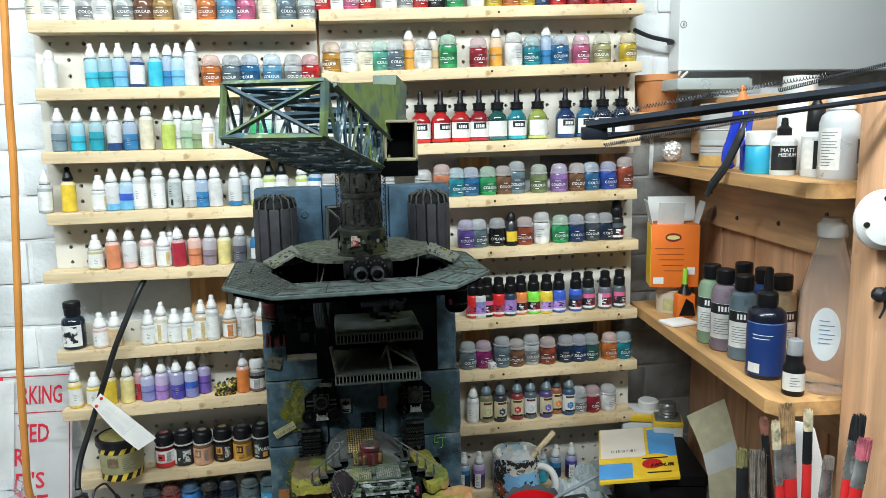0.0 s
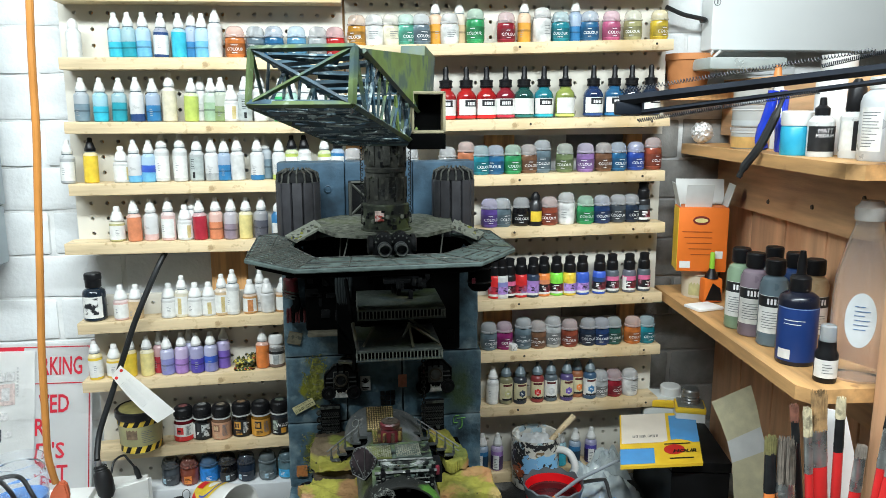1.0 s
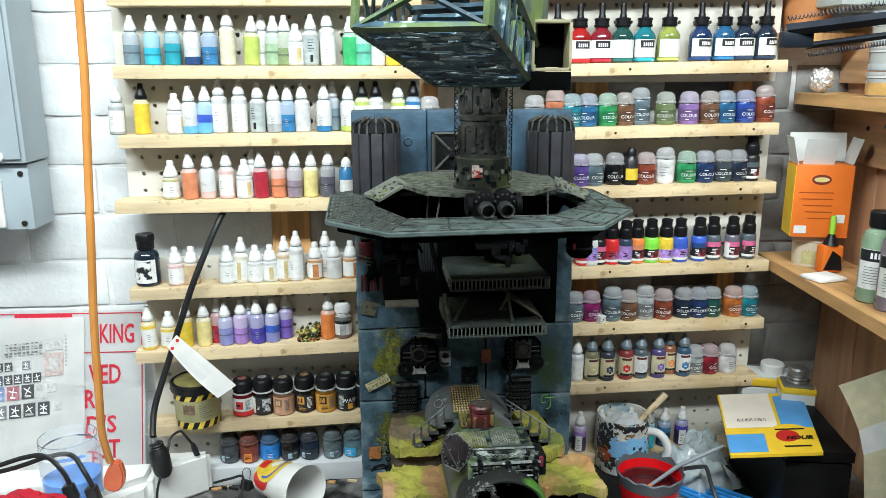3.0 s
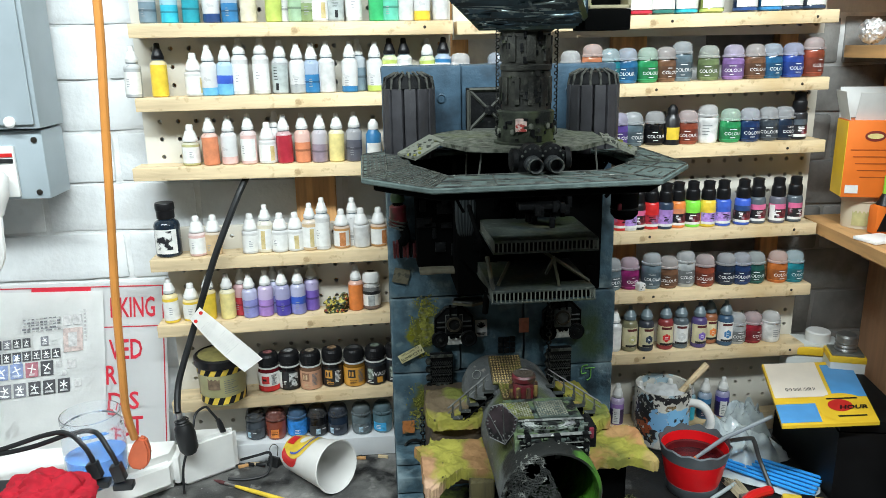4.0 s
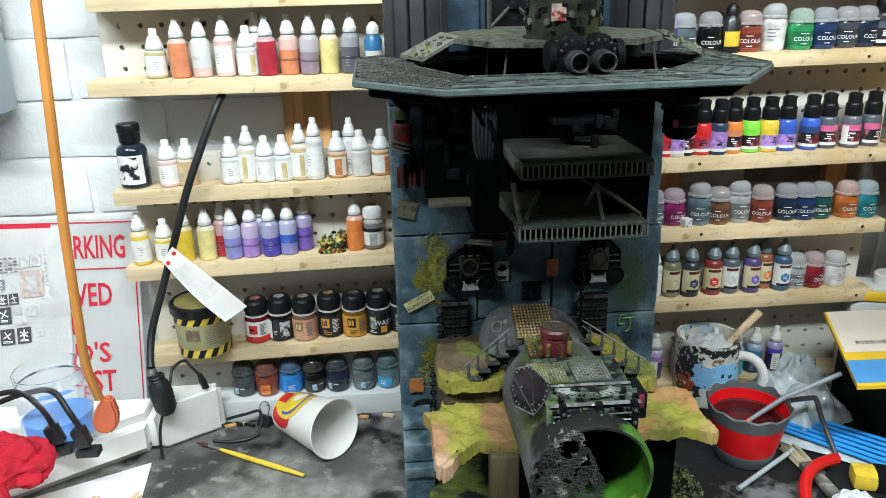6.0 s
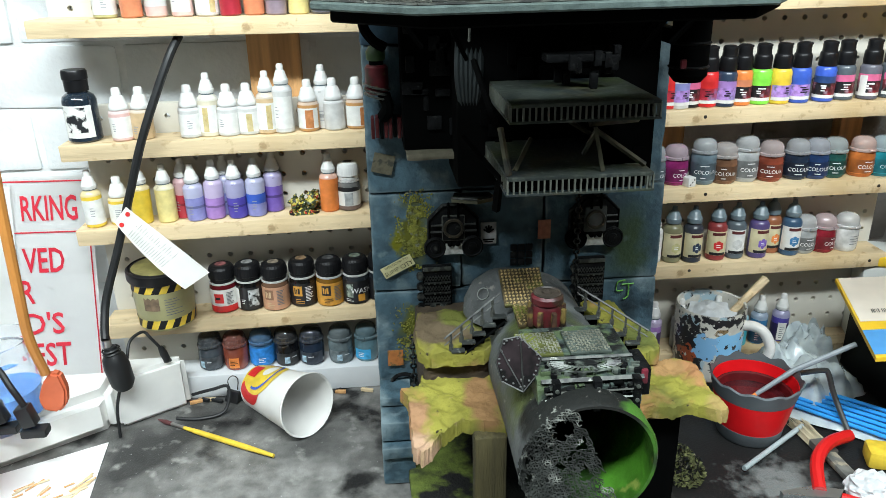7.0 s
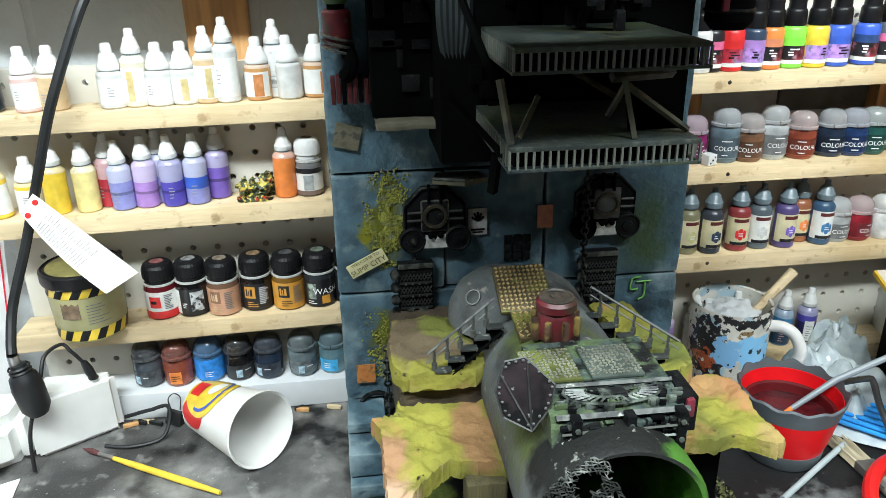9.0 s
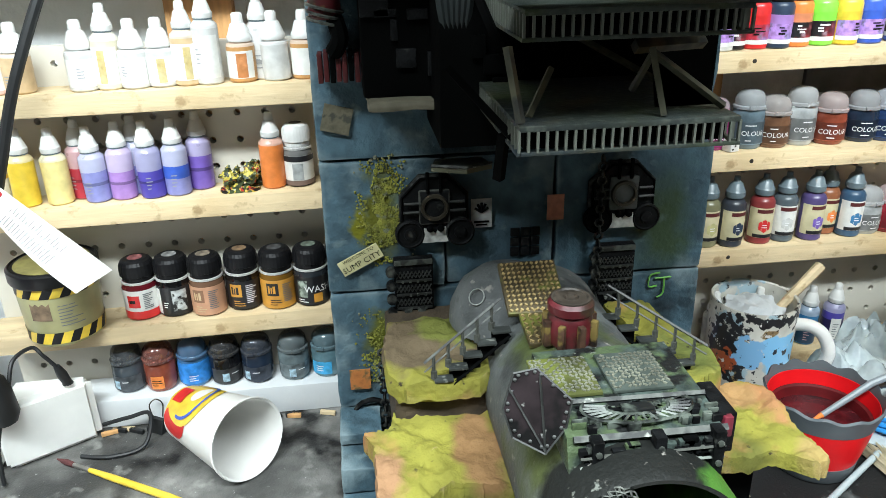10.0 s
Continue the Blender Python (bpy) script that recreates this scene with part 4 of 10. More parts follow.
# black paint of small parts, and shade painted under and inside the tower
BLACK_AND_SHADE = mat("black_primer_and_shade", (0.0015, 0.0017, 0.0017), 0.9, var=0.3, spec=0.04)
CRANE_GREEN = mat("crane_green", (0.085, 0.125, 0.045), 0.5, var=0.4, scale=40, second=(0.05, 0.085, 0.09), mask=(0.42, 0.56), mscale=26)
layer(CRANE_GREEN, (0.2, 0.25, 0.17), 90, 0.6, 0.72)
CRANE_BLUE = mat("crane_blue_grey", (0.022, 0.05, 0.07), 0.45, var=0.6, scale=60, stretch=(1, 0.5, 1), second=(0.3, 0.38, 0.38), mask=(0.56, 0.66), mscale=75, vary=0.7)
CRANE_PALE = mat("crane_pale_streak", (0.34, 0.42, 0.42), 0.45, var=0.5, scale=90, second=(0.03, 0.07, 0.09), mask=(0.5, 0.58), mscale=60)
EARTH = mat("yellow_green_earth", (0.21, 0.197, 0.036), 0.85, var=0.3, scale=34, bump=0.8, bscale=190, spec=0.2)
layer(EARTH, (0.13, 0.13, 0.03), 22, 0.5, 0.66)
layer(EARTH, (0.34, 0.17, 0.075), 12, 0.6, 0.68)
layer(EARTH, (0.1, 0.115, 0.03), 40, 0.8, 1.2, (0.1, -0.11, 0.18), (0.05, 0.05, 0.03))
layer(EARTH, (0.025, 0.02, 0.012), 120, 0.66, 0.72)
layer(EARTH, (0.3, 0.17, 0.09), 40, 0.95, 1.2, (-0.122, -0.185, 0.158), (0.028, 0.075, 0.05))
layer(EARTH, (0.4, 0.26, 0.17), 40, 0.9, 1.2, (-0.116, -0.226, 0.15), 0.045)
layer(EARTH, (0.22, 0.125, 0.055), 40, 0.78, 1.05, (-0.06, -0.165, 0.158), (0.024, 0.075, 0.04))
layer(EARTH, (0.32, 0.19, 0.08), 36, 0.8, 1.05, (0.118, -0.14, 0.164), (0.026, 0.03, 0.03))
layer(EARTH, (0.3, 0.22, 0.08), 40, 0.8, 1.05, (0.142, -0.205, 0.16), (0.02, 0.025, 0.04))
layer(EARTH, (0.1, 0.075, 0.045), 40, 0.72, 0.98, (-0.085, -0.075, 0.19), (0.07, 0.06, 0.03))
layer(EARTH, (0.12, 0.13, 0.03), 55, 0.85, 1.05, (-0.065, -0.06, 0.19), (0.04, 0.05, 0.03))
layer(EARTH, (0.34, 0.27, 0.12), 60, 0.7, 0.8, worn=True)
PIPE_GREY = mat("weathered_grey_pipe", (0.085, 0.092, 0.092), 0.6, var=0.3, scale=26, bump=0.4, spec=0.3, second=(0.06, 0.075, 0.025), mask=(0.52, 0.66), mscale=18)
layer(PIPE_GREY, (0.012, 0.013, 0.013), 24, 0.54, 0.7)
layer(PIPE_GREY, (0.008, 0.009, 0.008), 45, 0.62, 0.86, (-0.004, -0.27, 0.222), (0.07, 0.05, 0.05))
layer(PIPE_GREY, (0.16, 0.17, 0.15), 170, 1.4, 1.46, (-0.02, -0.275, 0.21), (0.06, 0.04, 0.05))
layer(PIPE_GREY, (0.05, 0.14, 0.02), 40, 0.8, 1.0, (0.045, -0.275, 0.2), (0.03, 0.03, 0.06))
layer(PIPE_GREY, (0.22, 0.21, 0.19), 120, 0.66, 0.72)
SLIME = mat("green_slime", (0.04, 0.14, 0.01), 0.5, var=0.5, scale=30, bump=0.6, bscale=150, coat=0.3)
layer(SLIME, (0.006, 0.012, 0.004), 22, 0.5, 0.68)
layer(SLIME, (0.16, 0.2, 0.04), 50, 0.62, 0.72)
# shade inside the pipe painted as black over the slime, at depth and top
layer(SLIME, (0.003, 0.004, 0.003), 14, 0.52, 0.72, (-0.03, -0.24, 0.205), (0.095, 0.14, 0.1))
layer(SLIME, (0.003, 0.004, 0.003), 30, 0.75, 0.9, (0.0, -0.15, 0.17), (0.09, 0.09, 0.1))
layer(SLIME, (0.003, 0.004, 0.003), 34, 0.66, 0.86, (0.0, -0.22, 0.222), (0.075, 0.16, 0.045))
BRASS = mat("tarnished_plate", (0.09, 0.1, 0.03), 0.5, 0.1, var=0.5, scale=50)
layer(BRASS, (0.2, 0.24, 0.03), 26, 0.46, 0.6)
STUD = mat("bright_tread_stud", (0.21, 0.215, 0.17), 0.4, 0.3, var=0.5, scale=60)
RUST_RED = mat("rusty_red_paint", (0.085, 0.008, 0.012), 0.45, var=0.45, scale=70, second=(0.03, 0.018, 0.012), mask=(0.5, 0.62), mscale=60)
layer(RUST_RED, (0.1, 0.07, 0.03), 110, 0.62, 0.7)
OLIVE_WOOD = mat("olive_wood", (0.05, 0.042, 0.016), 0.7, var=0.5, scale=14, stretch=(8, 8, 0.8), bump=0.6, bscale=80)
MOSS = layer(mat("scatter_moss", (0.17, 0.175, 0.03), 0.9, var=0.6, scale=200), (0.16, 0.17, 0.12), 90, 0.55, 0.62)
RAIL_STEEL = mat("worn_rail_steel", (0.028, 0.03, 0.028), 0.45, 0.3, var=0.5, scale=70)
PALE_RAIL = layer(mat("pale_dry_brushed_rail", (0.075, 0.083, 0.072), 0.5, 0.1, var=0.6, scale=90), (0.014, 0.016, 0.015), 90, 0.47, 0.58)
layer(PALE_RAIL, (0.26, 0.27, 0.24), 160, 0.66, 0.72)
T0 = Vector((0.47, -0.17, DESK))
tower = thing("model_tower", T0, "tall dark blue-grey wargame scenery tower with platform, crane and green terrain", "model tower")


def tp(name, bm, material, label="", parent=None, smooth=0.6):
    bmesh.ops.translate(bm, verts=bm.verts, vec=-T0)
    return part(name, bm, material, parent or tower, label, smooth)


def rough_block(x0, x1, y0, y1, z0, z1, cut=7, amp=0.0012, bev=0.003, seed=0):
    bm = a_box(((x0 + x1) / 2, (y0 + y1) / 2, (z0 + z1) / 2), (x1 - x0, y1 - y0, z1 - z0), bev)
    bmesh.ops.subdivide_edges(bm, edges=[e for e in bm.edges if e.calc_length() > 0.02], cuts=cut, use_grid_fill=True)
    for v in bm.verts:
        n = noise.noise_vector(v.co * 55 + Vector((seed, 0, 0)))
        v.co += n * amp
    return bm


def strut(bm, p, q, w, mi=0):
    return tube(bm, [p, q], w * 0.7071, 4, mi)


# stacked wall blocks
for i, (x0, x1, z0, z1, dy) in enumerate(((0.318, 0.624, DESK + 0.0005, 0.8475, 0.0), (0.318, 0.47, 0.8495, 0.957, 0), (0.4715, 0.628, 0.8495, 0.957, 0.001), (0.318, 0.411, 0.959, 1.0665, 0.0), (0.4125, 0.5, 0.959, 1.0665, 0.004),
                                          (0.5015, 0.628, 0.959, 1.0665, 0.001), (0.318, 0.622, 1.0685, 1.213, 0.0), (0.318, 0.417, 1.2145, 1.37, 0.0), (0.4175, 0.52, 1.2145, 1.37, 0.004), (0.5205, 0.615, 1.2145, 1.369, 0.0))):
    tp("wall_block", rough_block(x0, x1, -0.17 + dy, -0.125, z0, z1, seed=i * 3.1), SLATE if z1 < 1.3 else SLATE_CLEAN)
tp("backing_wall", a_box((0.468, -0.115, 1.06), (0.29, 0.018, 0.59), 0.001), BLACK_AND_SHADE)

# fluted drums on the roof
DRUM_MAT = mat("drum_grey", (0.03, 0.03, 0.034), 0.55, var=0.3, scale=60, bump=0.2)
for cx in (0.3495, 0.5775):
    bm, flutes = bmesh.new(), []
    n = 12
    for k in range(n):
        a = 2 * math.pi * k / n
        flutes.append(a_box((0, 0, 0), (0.0135, 0.008, 0.083), 0.001, Matrix.Translation((cx, -0.2, 1.3035)) @ Matrix.Rotation(a, 4, "Z") @ Matrix.Translation((0, -0.0275, 0))))
    lathe(bm, [(0.026, 0), (0.026, 0.085), (0, 0.087)], 24, pose(cx, -0.2, 1.2635))
    drum = tp("drum", bm, BLACK_AND_SHADE, "fluted dark grey drum")
    for f in flutes:
        tp("flute", f, DRUM_MAT, "", drum)
    bm = bmesh.new()
    lathe(bm, [(0.031, 0), (0.0295, 0.006), (0.022, 0.014), (0, 0.016)], 24, pose(cx, -0.2, 1.3455))
    for k in range(16):
        a = 2 * math.pi * k / 16
        tube(bm, [(cx + 0.0305 * math.cos(a), -0.2 + 0.0305 * math.sin(a), 1.344), (cx + 0.0285 * math.cos(a), -0.2 + 0.0285 * math.sin(a), 1.357), (cx + 0.016 * math.cos(a), -0.2 + 0.016 * math.sin(a), 1.363)], 0.0017, 5)
    tp("drum_crown", bm, GUNMETAL, "clawed drum top")

# cross-braced hatch between the drums
door = tp("braced_hatch", a_box((0.45, -0.177, 1.315), (0.056, 0.008, 0.055), 0.001), GUNMETAL)
for s in (-1, 1):
    for p, q, w in (((0.426, -0.182, 1.315 - s * 0.024), (0.474, -0.182, 1.315 + s * 0.024), 0.003), ((0.45 + s * 0.025, -0.182, 1.29), (0.45 + s * 0.025, -0.182, 1.34), 0.0035),
                    ((0.426, -0.182, 1.315 + s * 0.025), (0.474, -0.182, 1.315 + s * 0.025), 0.0035)):
        tp("brace", strut(bmesh.new(), p, q, w), GUNMETAL, "", door)
tp("boss", lathe(bmesh.new(), [(0.006, 0), (0.006, 0.004), (0, 0.005)], 12, pose(0.45, -0.181, 1.315, 90)), GUNMETAL, "", door)
for x, z in ((0.392, 1.33), (0.555, 1.335)):
    tp("round_emblem", lathe(bmesh.new(), [(0.006, 0), (0.006, 0.0014), (0.0045, 0.0022), (0.0035, 0.001), (0, 0.001)], 18, pose(x, -0.17, z, 90)), SLATE_CLEAN)

# the eight-sided walkway with its open middle
OUT = [(0.291, -0.385), (0.356, -0.455), (0.575, -0.447), (0.636, -0.362), (0.632, -0.22), (0.575, -0.155), (0.36, -0.155), (0.289, -0.215)]
INN = [(0.345, -0.3), (0.378, -0.388), (0.535, -0.385), (0.588, -0.325), (0.585, -0.25), (0.55, -0.205), (0.39, -0.205), (0.347, -0.235)]
ZP = 1.268


def ring_slab(outer, inner, z0, z1):
    bm = bmesh.new()
    o = [[bm.verts.new((x, y, z)) for x, y in outer] for z in (z0, z1)]
    i = [[bm.verts.new((x, y, z)) for x, y in inner] for z in (z0, z1)]
    for k in range(8):
        j = (k + 1) % 8
        bm.faces.new((o[1][k], o[1][j], i[1][j], i[1][k]))
        bm.faces.new((o[0][k], i[0][k], i[0][j], o[0][j]))
        bm.faces.new((o[0][k], o[0][j], o[1][j], o[1][k]))
        bm.faces.new((i[0][k], i[1][k], i[1][j], i[0][j]))
    bmesh.ops.bevel(bm, geom=[e for e in bm.edges], offset=0.0012, segments=1, affect="EDGES")
    return bm


walk_ring = tp("walkway", ring_slab(OUT, INN, ZP - 0.0055, ZP), DECK, "eight-sided grey-green walkway ring")
tp("walkway_skirt", ring_slab([(0.465 + (x - 0.465) * 0.93, -0.3 + (y + 0.3) * 0.93) for x, y in OUT], INN, ZP - 0.014, ZP - 0.006), BLACK_AND_SHADE)
rnd = random.Random(5)
for k in range(8):
    # open mesh flooring on three sides, plated flooring with seams on the rest
    j = (k + 1) % 8
    o0, o1, i0, i1 = (Vector(p) for p in (OUT[k], OUT[j], INN[k], INN[j]))
    fine = k in (0, 7)
    n = max(4, round((o1 - o0).length / (0.0052 if fine else 0.0125)))
    m = 10 if fine else 5
    dark, strips = bmesh.new(), bmesh.new()
    for a in range(n):
        for b in range(m):
            if not fine and rnd.random() < 0.55:
                continue
            u, v = (a + 0.5) / n, 0.1 + 0.84 * (b + 0.5) / m
            p = o0.lerp(o1, u).lerp(i0.lerp(i1, u), v)
            e = o1 - o0
            w, d = e.length * (1 - v * 0.35) / n, (o0.lerp(o1, u) - i0.lerp(i1, u)).length * 0.84 / m
            f = rnd.uniform(0.5, 0.62) if fine else rnd.uniform(0.5, 0.85)
            box(dark, (0, 0, 0), (w * f, d * (0.55 if fine else rnd.choice((0.16, 0.3))), 0.0006), 0, Matrix.Translation((p.x, p.y, ZP + 0.0002)) @ Matrix.Rotation(math.atan2(e.y, e.x), 4, "Z"))
    for v in (0.04, 0.5, 0.95):
        strut(strips, (*o0.lerp(i0, v), ZP + 0.0004), (*o1.lerp(i1, v), ZP + 0.0004), 0.0014)
    for a in range(0, n + 1, 5):
        p, q = o0.lerp(o1, a / n), i0.lerp(i1, a / n)
        strut(strips, (*p.lerp(q, 0.04), ZP + 0.0004), (*p.lerp(q, 0.95), ZP + 0.0004), 0.0012)
    tp("mesh_hole", dark, GUNMETAL, "", walk_ring, smooth=0)["kind"] = "stuff"
    tp("floor_rib", strips, PALE_RAIL, "", walk_ring, smooth=0)
for k in range(8):
    bm = bmesh.new()
    a, b = Vector(OUT[k]), Vector(INN[k])
    strut(bm, (b.x * 0.8 + 0.093, b.y * 0.8 - 0.05, 1.225), (*b, ZP - 0.01), 0.003)
    tp("support_strut", bm, BLACK_AND_SHADE)

# the inner deck, the turret and its twin barrels
tp("inner_deck", prism(bmesh.new(), [(0.373, -0.275), (0.402, -0.345), (0.432, -0.36), (0.52, -0.36), (0.562, -0.312), (0.57, -0.22), (0.53, -0.172), (0.41, -0.172), (0.375, -0.21)], 1.2855, 1.29), DECK_OLIVE, "olive-grey raised deck")
for q in (((0.332, -0.252, 1.2715), (0.372, -0.222, 1.2885), (0.384, -0.288, 1.2885), (0.35, -0.3, 1.2715)), ((0.556, -0.318, 1.2885), (0.572, -0.25, 1.2885), (0.612, -0.27, 1.2715), (0.594, -0.318, 1.2715))):
    bm = bmesh.new()
    f = bm.faces.new([bm.verts.new(p) for p in q])
    r = bmesh.ops.extrude_face_region(bm, geom=[f])
    bmesh.ops.translate(bm, verts=[g for g in r["geom"] if isinstance(g, bmesh.types.BMVert)], vec=(0, 0, 0.003))
    tp("sloped_plate", bm, DECK_OLIVE)
    a, b = Vector(q[0]), Vector(q[3])
    for k in range(26):
        p = a.lerp(b, rnd.random()).lerp(Vector(q[1]).lerp(Vector(q[2]), rnd.random()), rnd.random() ** 2)
        tp("rubble", a_box((0, 0, 0), (rnd.uniform(0.002, 0.005), rnd.uniform(0.0015, 0.004), rnd.uniform(0.001, 0.004)), 0, Matrix.Translation(p + Vector((0, 0, 0.004))) @ Matrix.Rotation(rnd.uniform(0, 3), 4, "Z")), rnd.choice((DECK_OLIVE, MOSS, GUNMETAL)), smooth=0)
for p, q in (((0.41, -0.28, 1.286), (0.405, -0.3, 1.23)), ((0.42, -0.33, 1.286), (0.412, -0.36, 1.262)), ((0.545, -0.325, 1.286), (0.535, -0.37, 1.262))):
    tp("deck_strut", strut(bmesh.new(), p, q, 0.0014), GUNMETAL)
cx, cy = 0.47, -0.312
bm = lathe(bmesh.new(), [(0.034, 1.288), (0.034, 1.292), (0.031, 1.293), (0.031, 1.324), (0.028, 1.3255), (0, 1.3255)], 28, pose(cx, cy, 0))
for k in range(10):
    a = 2 * math.pi * k / 10
    lathe(bm, [(0.003, 0), (0.003, 0.003), (0, 0.0035)], 8, Matrix.Translation((cx, cy, 1.31)) @ Matrix.Rotation(a, 4, "Z") @ pose(0, -0.03, rnd.choice((-0.006, 0, 0.006)), 90))
tp("turret_base", bm, DECK_OLIVE, "green-grey turret base")
for k in range(70):
    a, z = rnd.uniform(math.pi, 2 * math.pi), rnd.choice((rnd.uniform(1.292, 1.322), rnd.uniform(1.328, 1.365), rnd.uniform(1.374, 1.404)))
    rr = 0.0315 if z < 1.325 else 0.0268
    tp("turret_fitting", a_box((0, 0, 0), (rnd.uniform(0.0015, 0.006), 0.0022, rnd.uniform(0.0015, 0.009)), 0.0003, Matrix.Translation((cx, cy, z)) @ Matrix.Rotation(a + math.pi / 2, 4, "Z") @ Matrix.Translation((0, -rr, 0))), rnd.choice((GUNMETAL, GUNMETAL, GUNMETAL, RAIL_STEEL, DECK_OLIVE)), smooth=0)
bm = lathe(bmesh.new(), [(0.0265, 1.3255), (0.0265, 1.366), (0.024, 1.367), (0, 1.367)], 28, pose(cx, cy, 0))
COLUMN = layer(mat("dusty_black_column", (0.03, 0.031, 0.026), 0.6, var=0.5, scale=60, bump=0.4, bscale=300, spec=0.25, second=(0.012, 0.013, 0.012), mask=(0.48, 0.62), mscale=40), (0.09, 0.09, 0.075), 150, 0.7, 0.78, worn=True)
neck = tp("turret_drum", bm, COLUMN)
for k in range(12):
    tp("rib", a_box((0, 0, 0), (0.0055, 0.003, 0.028), 0.0006, Matrix.Translation((cx, cy, 1.346)) @ Matrix.Rotation(2 * math.pi * k / 12, 4, "Z") @ Matrix.Translation((0, -0.027, 0))), COLUMN, "", neck)
bm = lathe(bmesh.new(), [(0.0275, 1.367), (0.0275, 1.372), (0.026, 1.373), (0.026, 1.405), (0.03, 1.408), (0.03, 1.42), (0, 1.421)], 28, pose(cx, cy, 0))
neck = tp("turret_neck", bm, COLUMN)
for k in range(8):
    tp("rib", a_box((0, 0, 0), (0.01, 0.003, 0.026), 0.0006, Matrix.Translation((cx, cy, 1.389)) @ Matrix.Rotation(2 * math.pi * k / 8, 4, "Z") @ Matrix.Translation((0, -0.0262, 0))), COLUMN, "", neck)
for side in (-1, 1):
    bm = bmesh.new()
    for k in range(34):
        lathe(bm, [(0.0013, -0.0007), (0.0024, 0), (0.0013, 0.0007)], 8, pose(cx + side * (0.0315 + 0.0012 * (k % 2)), cy - 0.006, 1.3 + 0.0035 * k, 90, 0, 90 if k % 2 else 0))
    tp("chain", bm, GUNMETAL)
bm = a_box((0.4595, -0.343, 1.3115), (0.012, 0.0012, 0.0135), 0, Matrix.Rotation(0, 4, "Z"))
tp("warning_label", bm, mat("dirty_white_label", (0.55, 0.42, 0.38), 0.6, var=0.4, scale=200, second=(0.4, 0.05, 0.04), mask=(0.56, 0.6), mscale=180))
bm = a_box((0.4725, -0.373, 1.278), (0.05, 0.026, 0.024), 0.003)
for s in (-1, 1):
    lathe(bm, [(0.0125, 0), (0.0125, 0.005), (0.0095, 0.007), (0, 0.007)], 20, pose(0.4725 + s * 0.024, -0.376, 1.28, 0, 90 * s))
    lathe(bm, [(0.0105, 0), (0.0105, 0.016), (0.009, 0.017), (0, 0.017)], 14, pose(0.4725 + s * 0.0103, -0.372, 1.287, 90))
gun = tp("twin_gun_mount", bm, GUNMETAL, "dark twin barrel mount")
for s in (-1, 1):
    bm = lathe(bmesh.new(), [(0.0086, 0), (0.0086, 0.01), (0.0079, 0.011), (0.0079, 0.02), (0.007, 0.0212), (0.006, 0.02), (0.006, 0.006), (0, 0.006)], 22, pose(0.4725 + s * 0.0103, -0.386, 1.2775, 90))
    tp("barrel", bm, mat("bright_gun_rim", (0.05, 0.055, 0.055), 0.35, 0.4, var=0.4, scale=60), "worn steel barrel", gun)
    tp("muzzle_ring", lathe(bmesh.new(), [(0.0061, 0), (0.007, 0.0012), (0.0077, 0)], 22, pose(0.4725 + s * 0.0103, -0.4065, 1.2775, 90)), PALE_RAIL, "", gun)
    for k in range(6):
        a = math.pi * (0.1 + 0.16 * k)
        tp("bolt", lathe(bmesh.new(), [(0.0012, 0), (0.0012, 0.001), (0, 0.0014)], 8, pose(0.4725 + s * 0.0103 + 0.0108 * math.cos(a), -0.3885, 1.282 + 0.011 * math.sin(a), 90)), PALE_RAIL, "", gun)
# the crane: a lattice boom that rises towards the viewer
AX = Vector((-0.065, -0.169, 0.037)).normalized()
RT = Vector((0.169, -0.065, 0)).normalized()
UP = AX.cross(RT) * -1
UP = UP if UP.z > 0 else -UP
B0 = Vector((0.422, -0.642, 1.452)) - AX * 0.215


def bp(u, v, w):
    return B0 + AX * u + RT * v + UP * w


L_, W_, H_ = 0.215, 0.098, 0.05
boom = tp("crane_boom", strut(bmesh.new(), bp(L_, 0, 0), bp(L_, 0, H_), 0.0055), CRANE_GREEN, "green and blue lattice crane boom")
for v in (0, -W_):
    for w in (0, H_):
        tp("chord", strut(bmesh.new(), bp(0, v, w), bp(L_, v, w), 0.0045), CRANE_GREEN, "", boom)
for p, q in ((bp(0, 0, 0), bp(0, -W_, 0)), (bp(L_, 0, 0), bp(L_, -W_, 0)), (bp(0, 0, H_), bp(0, -W_, H_)), (bp(L_, 0, H_), bp(L_, -W_, H_)), (bp(0, 0, 0), bp(0, 0, H_)),
             (bp(0, -W_, 0), bp(0, -W_, H_)), (bp(L_, -W_, 0), bp(L_, -W_, H_))):
    tp("end_bar", strut(bmesh.new(), p, q, 0.0045), CRANE_GREEN, "", boom)
BARS_ = [(bp(L_, 0, H_), bp(L_, -W_, 0), 0.0035), (bp(L_, -W_, H_), bp(L_, 0, 0), 0.003)]
nb = 6
for v in (0, -W_):
    for k in range(nb):
        a, b = L_ * k / nb, L_ * (k + 1) / nb
        BARS_.append((bp(a, v, 0 if k % 2 else H_), bp(b, v, H_ if k % 2 else 0), 0.003))
        BARS_.append((bp(b, v, 0), bp(b, v, H_), 0.0022))
for i, (p, q, w) in enumerate(BARS_):
    tp("lattice_bar", strut(bmesh.new(), p, q, w), CRANE_BLUE if i % 3 else CRANE_GREEN, "", boom)
rnd = random.Random(9)
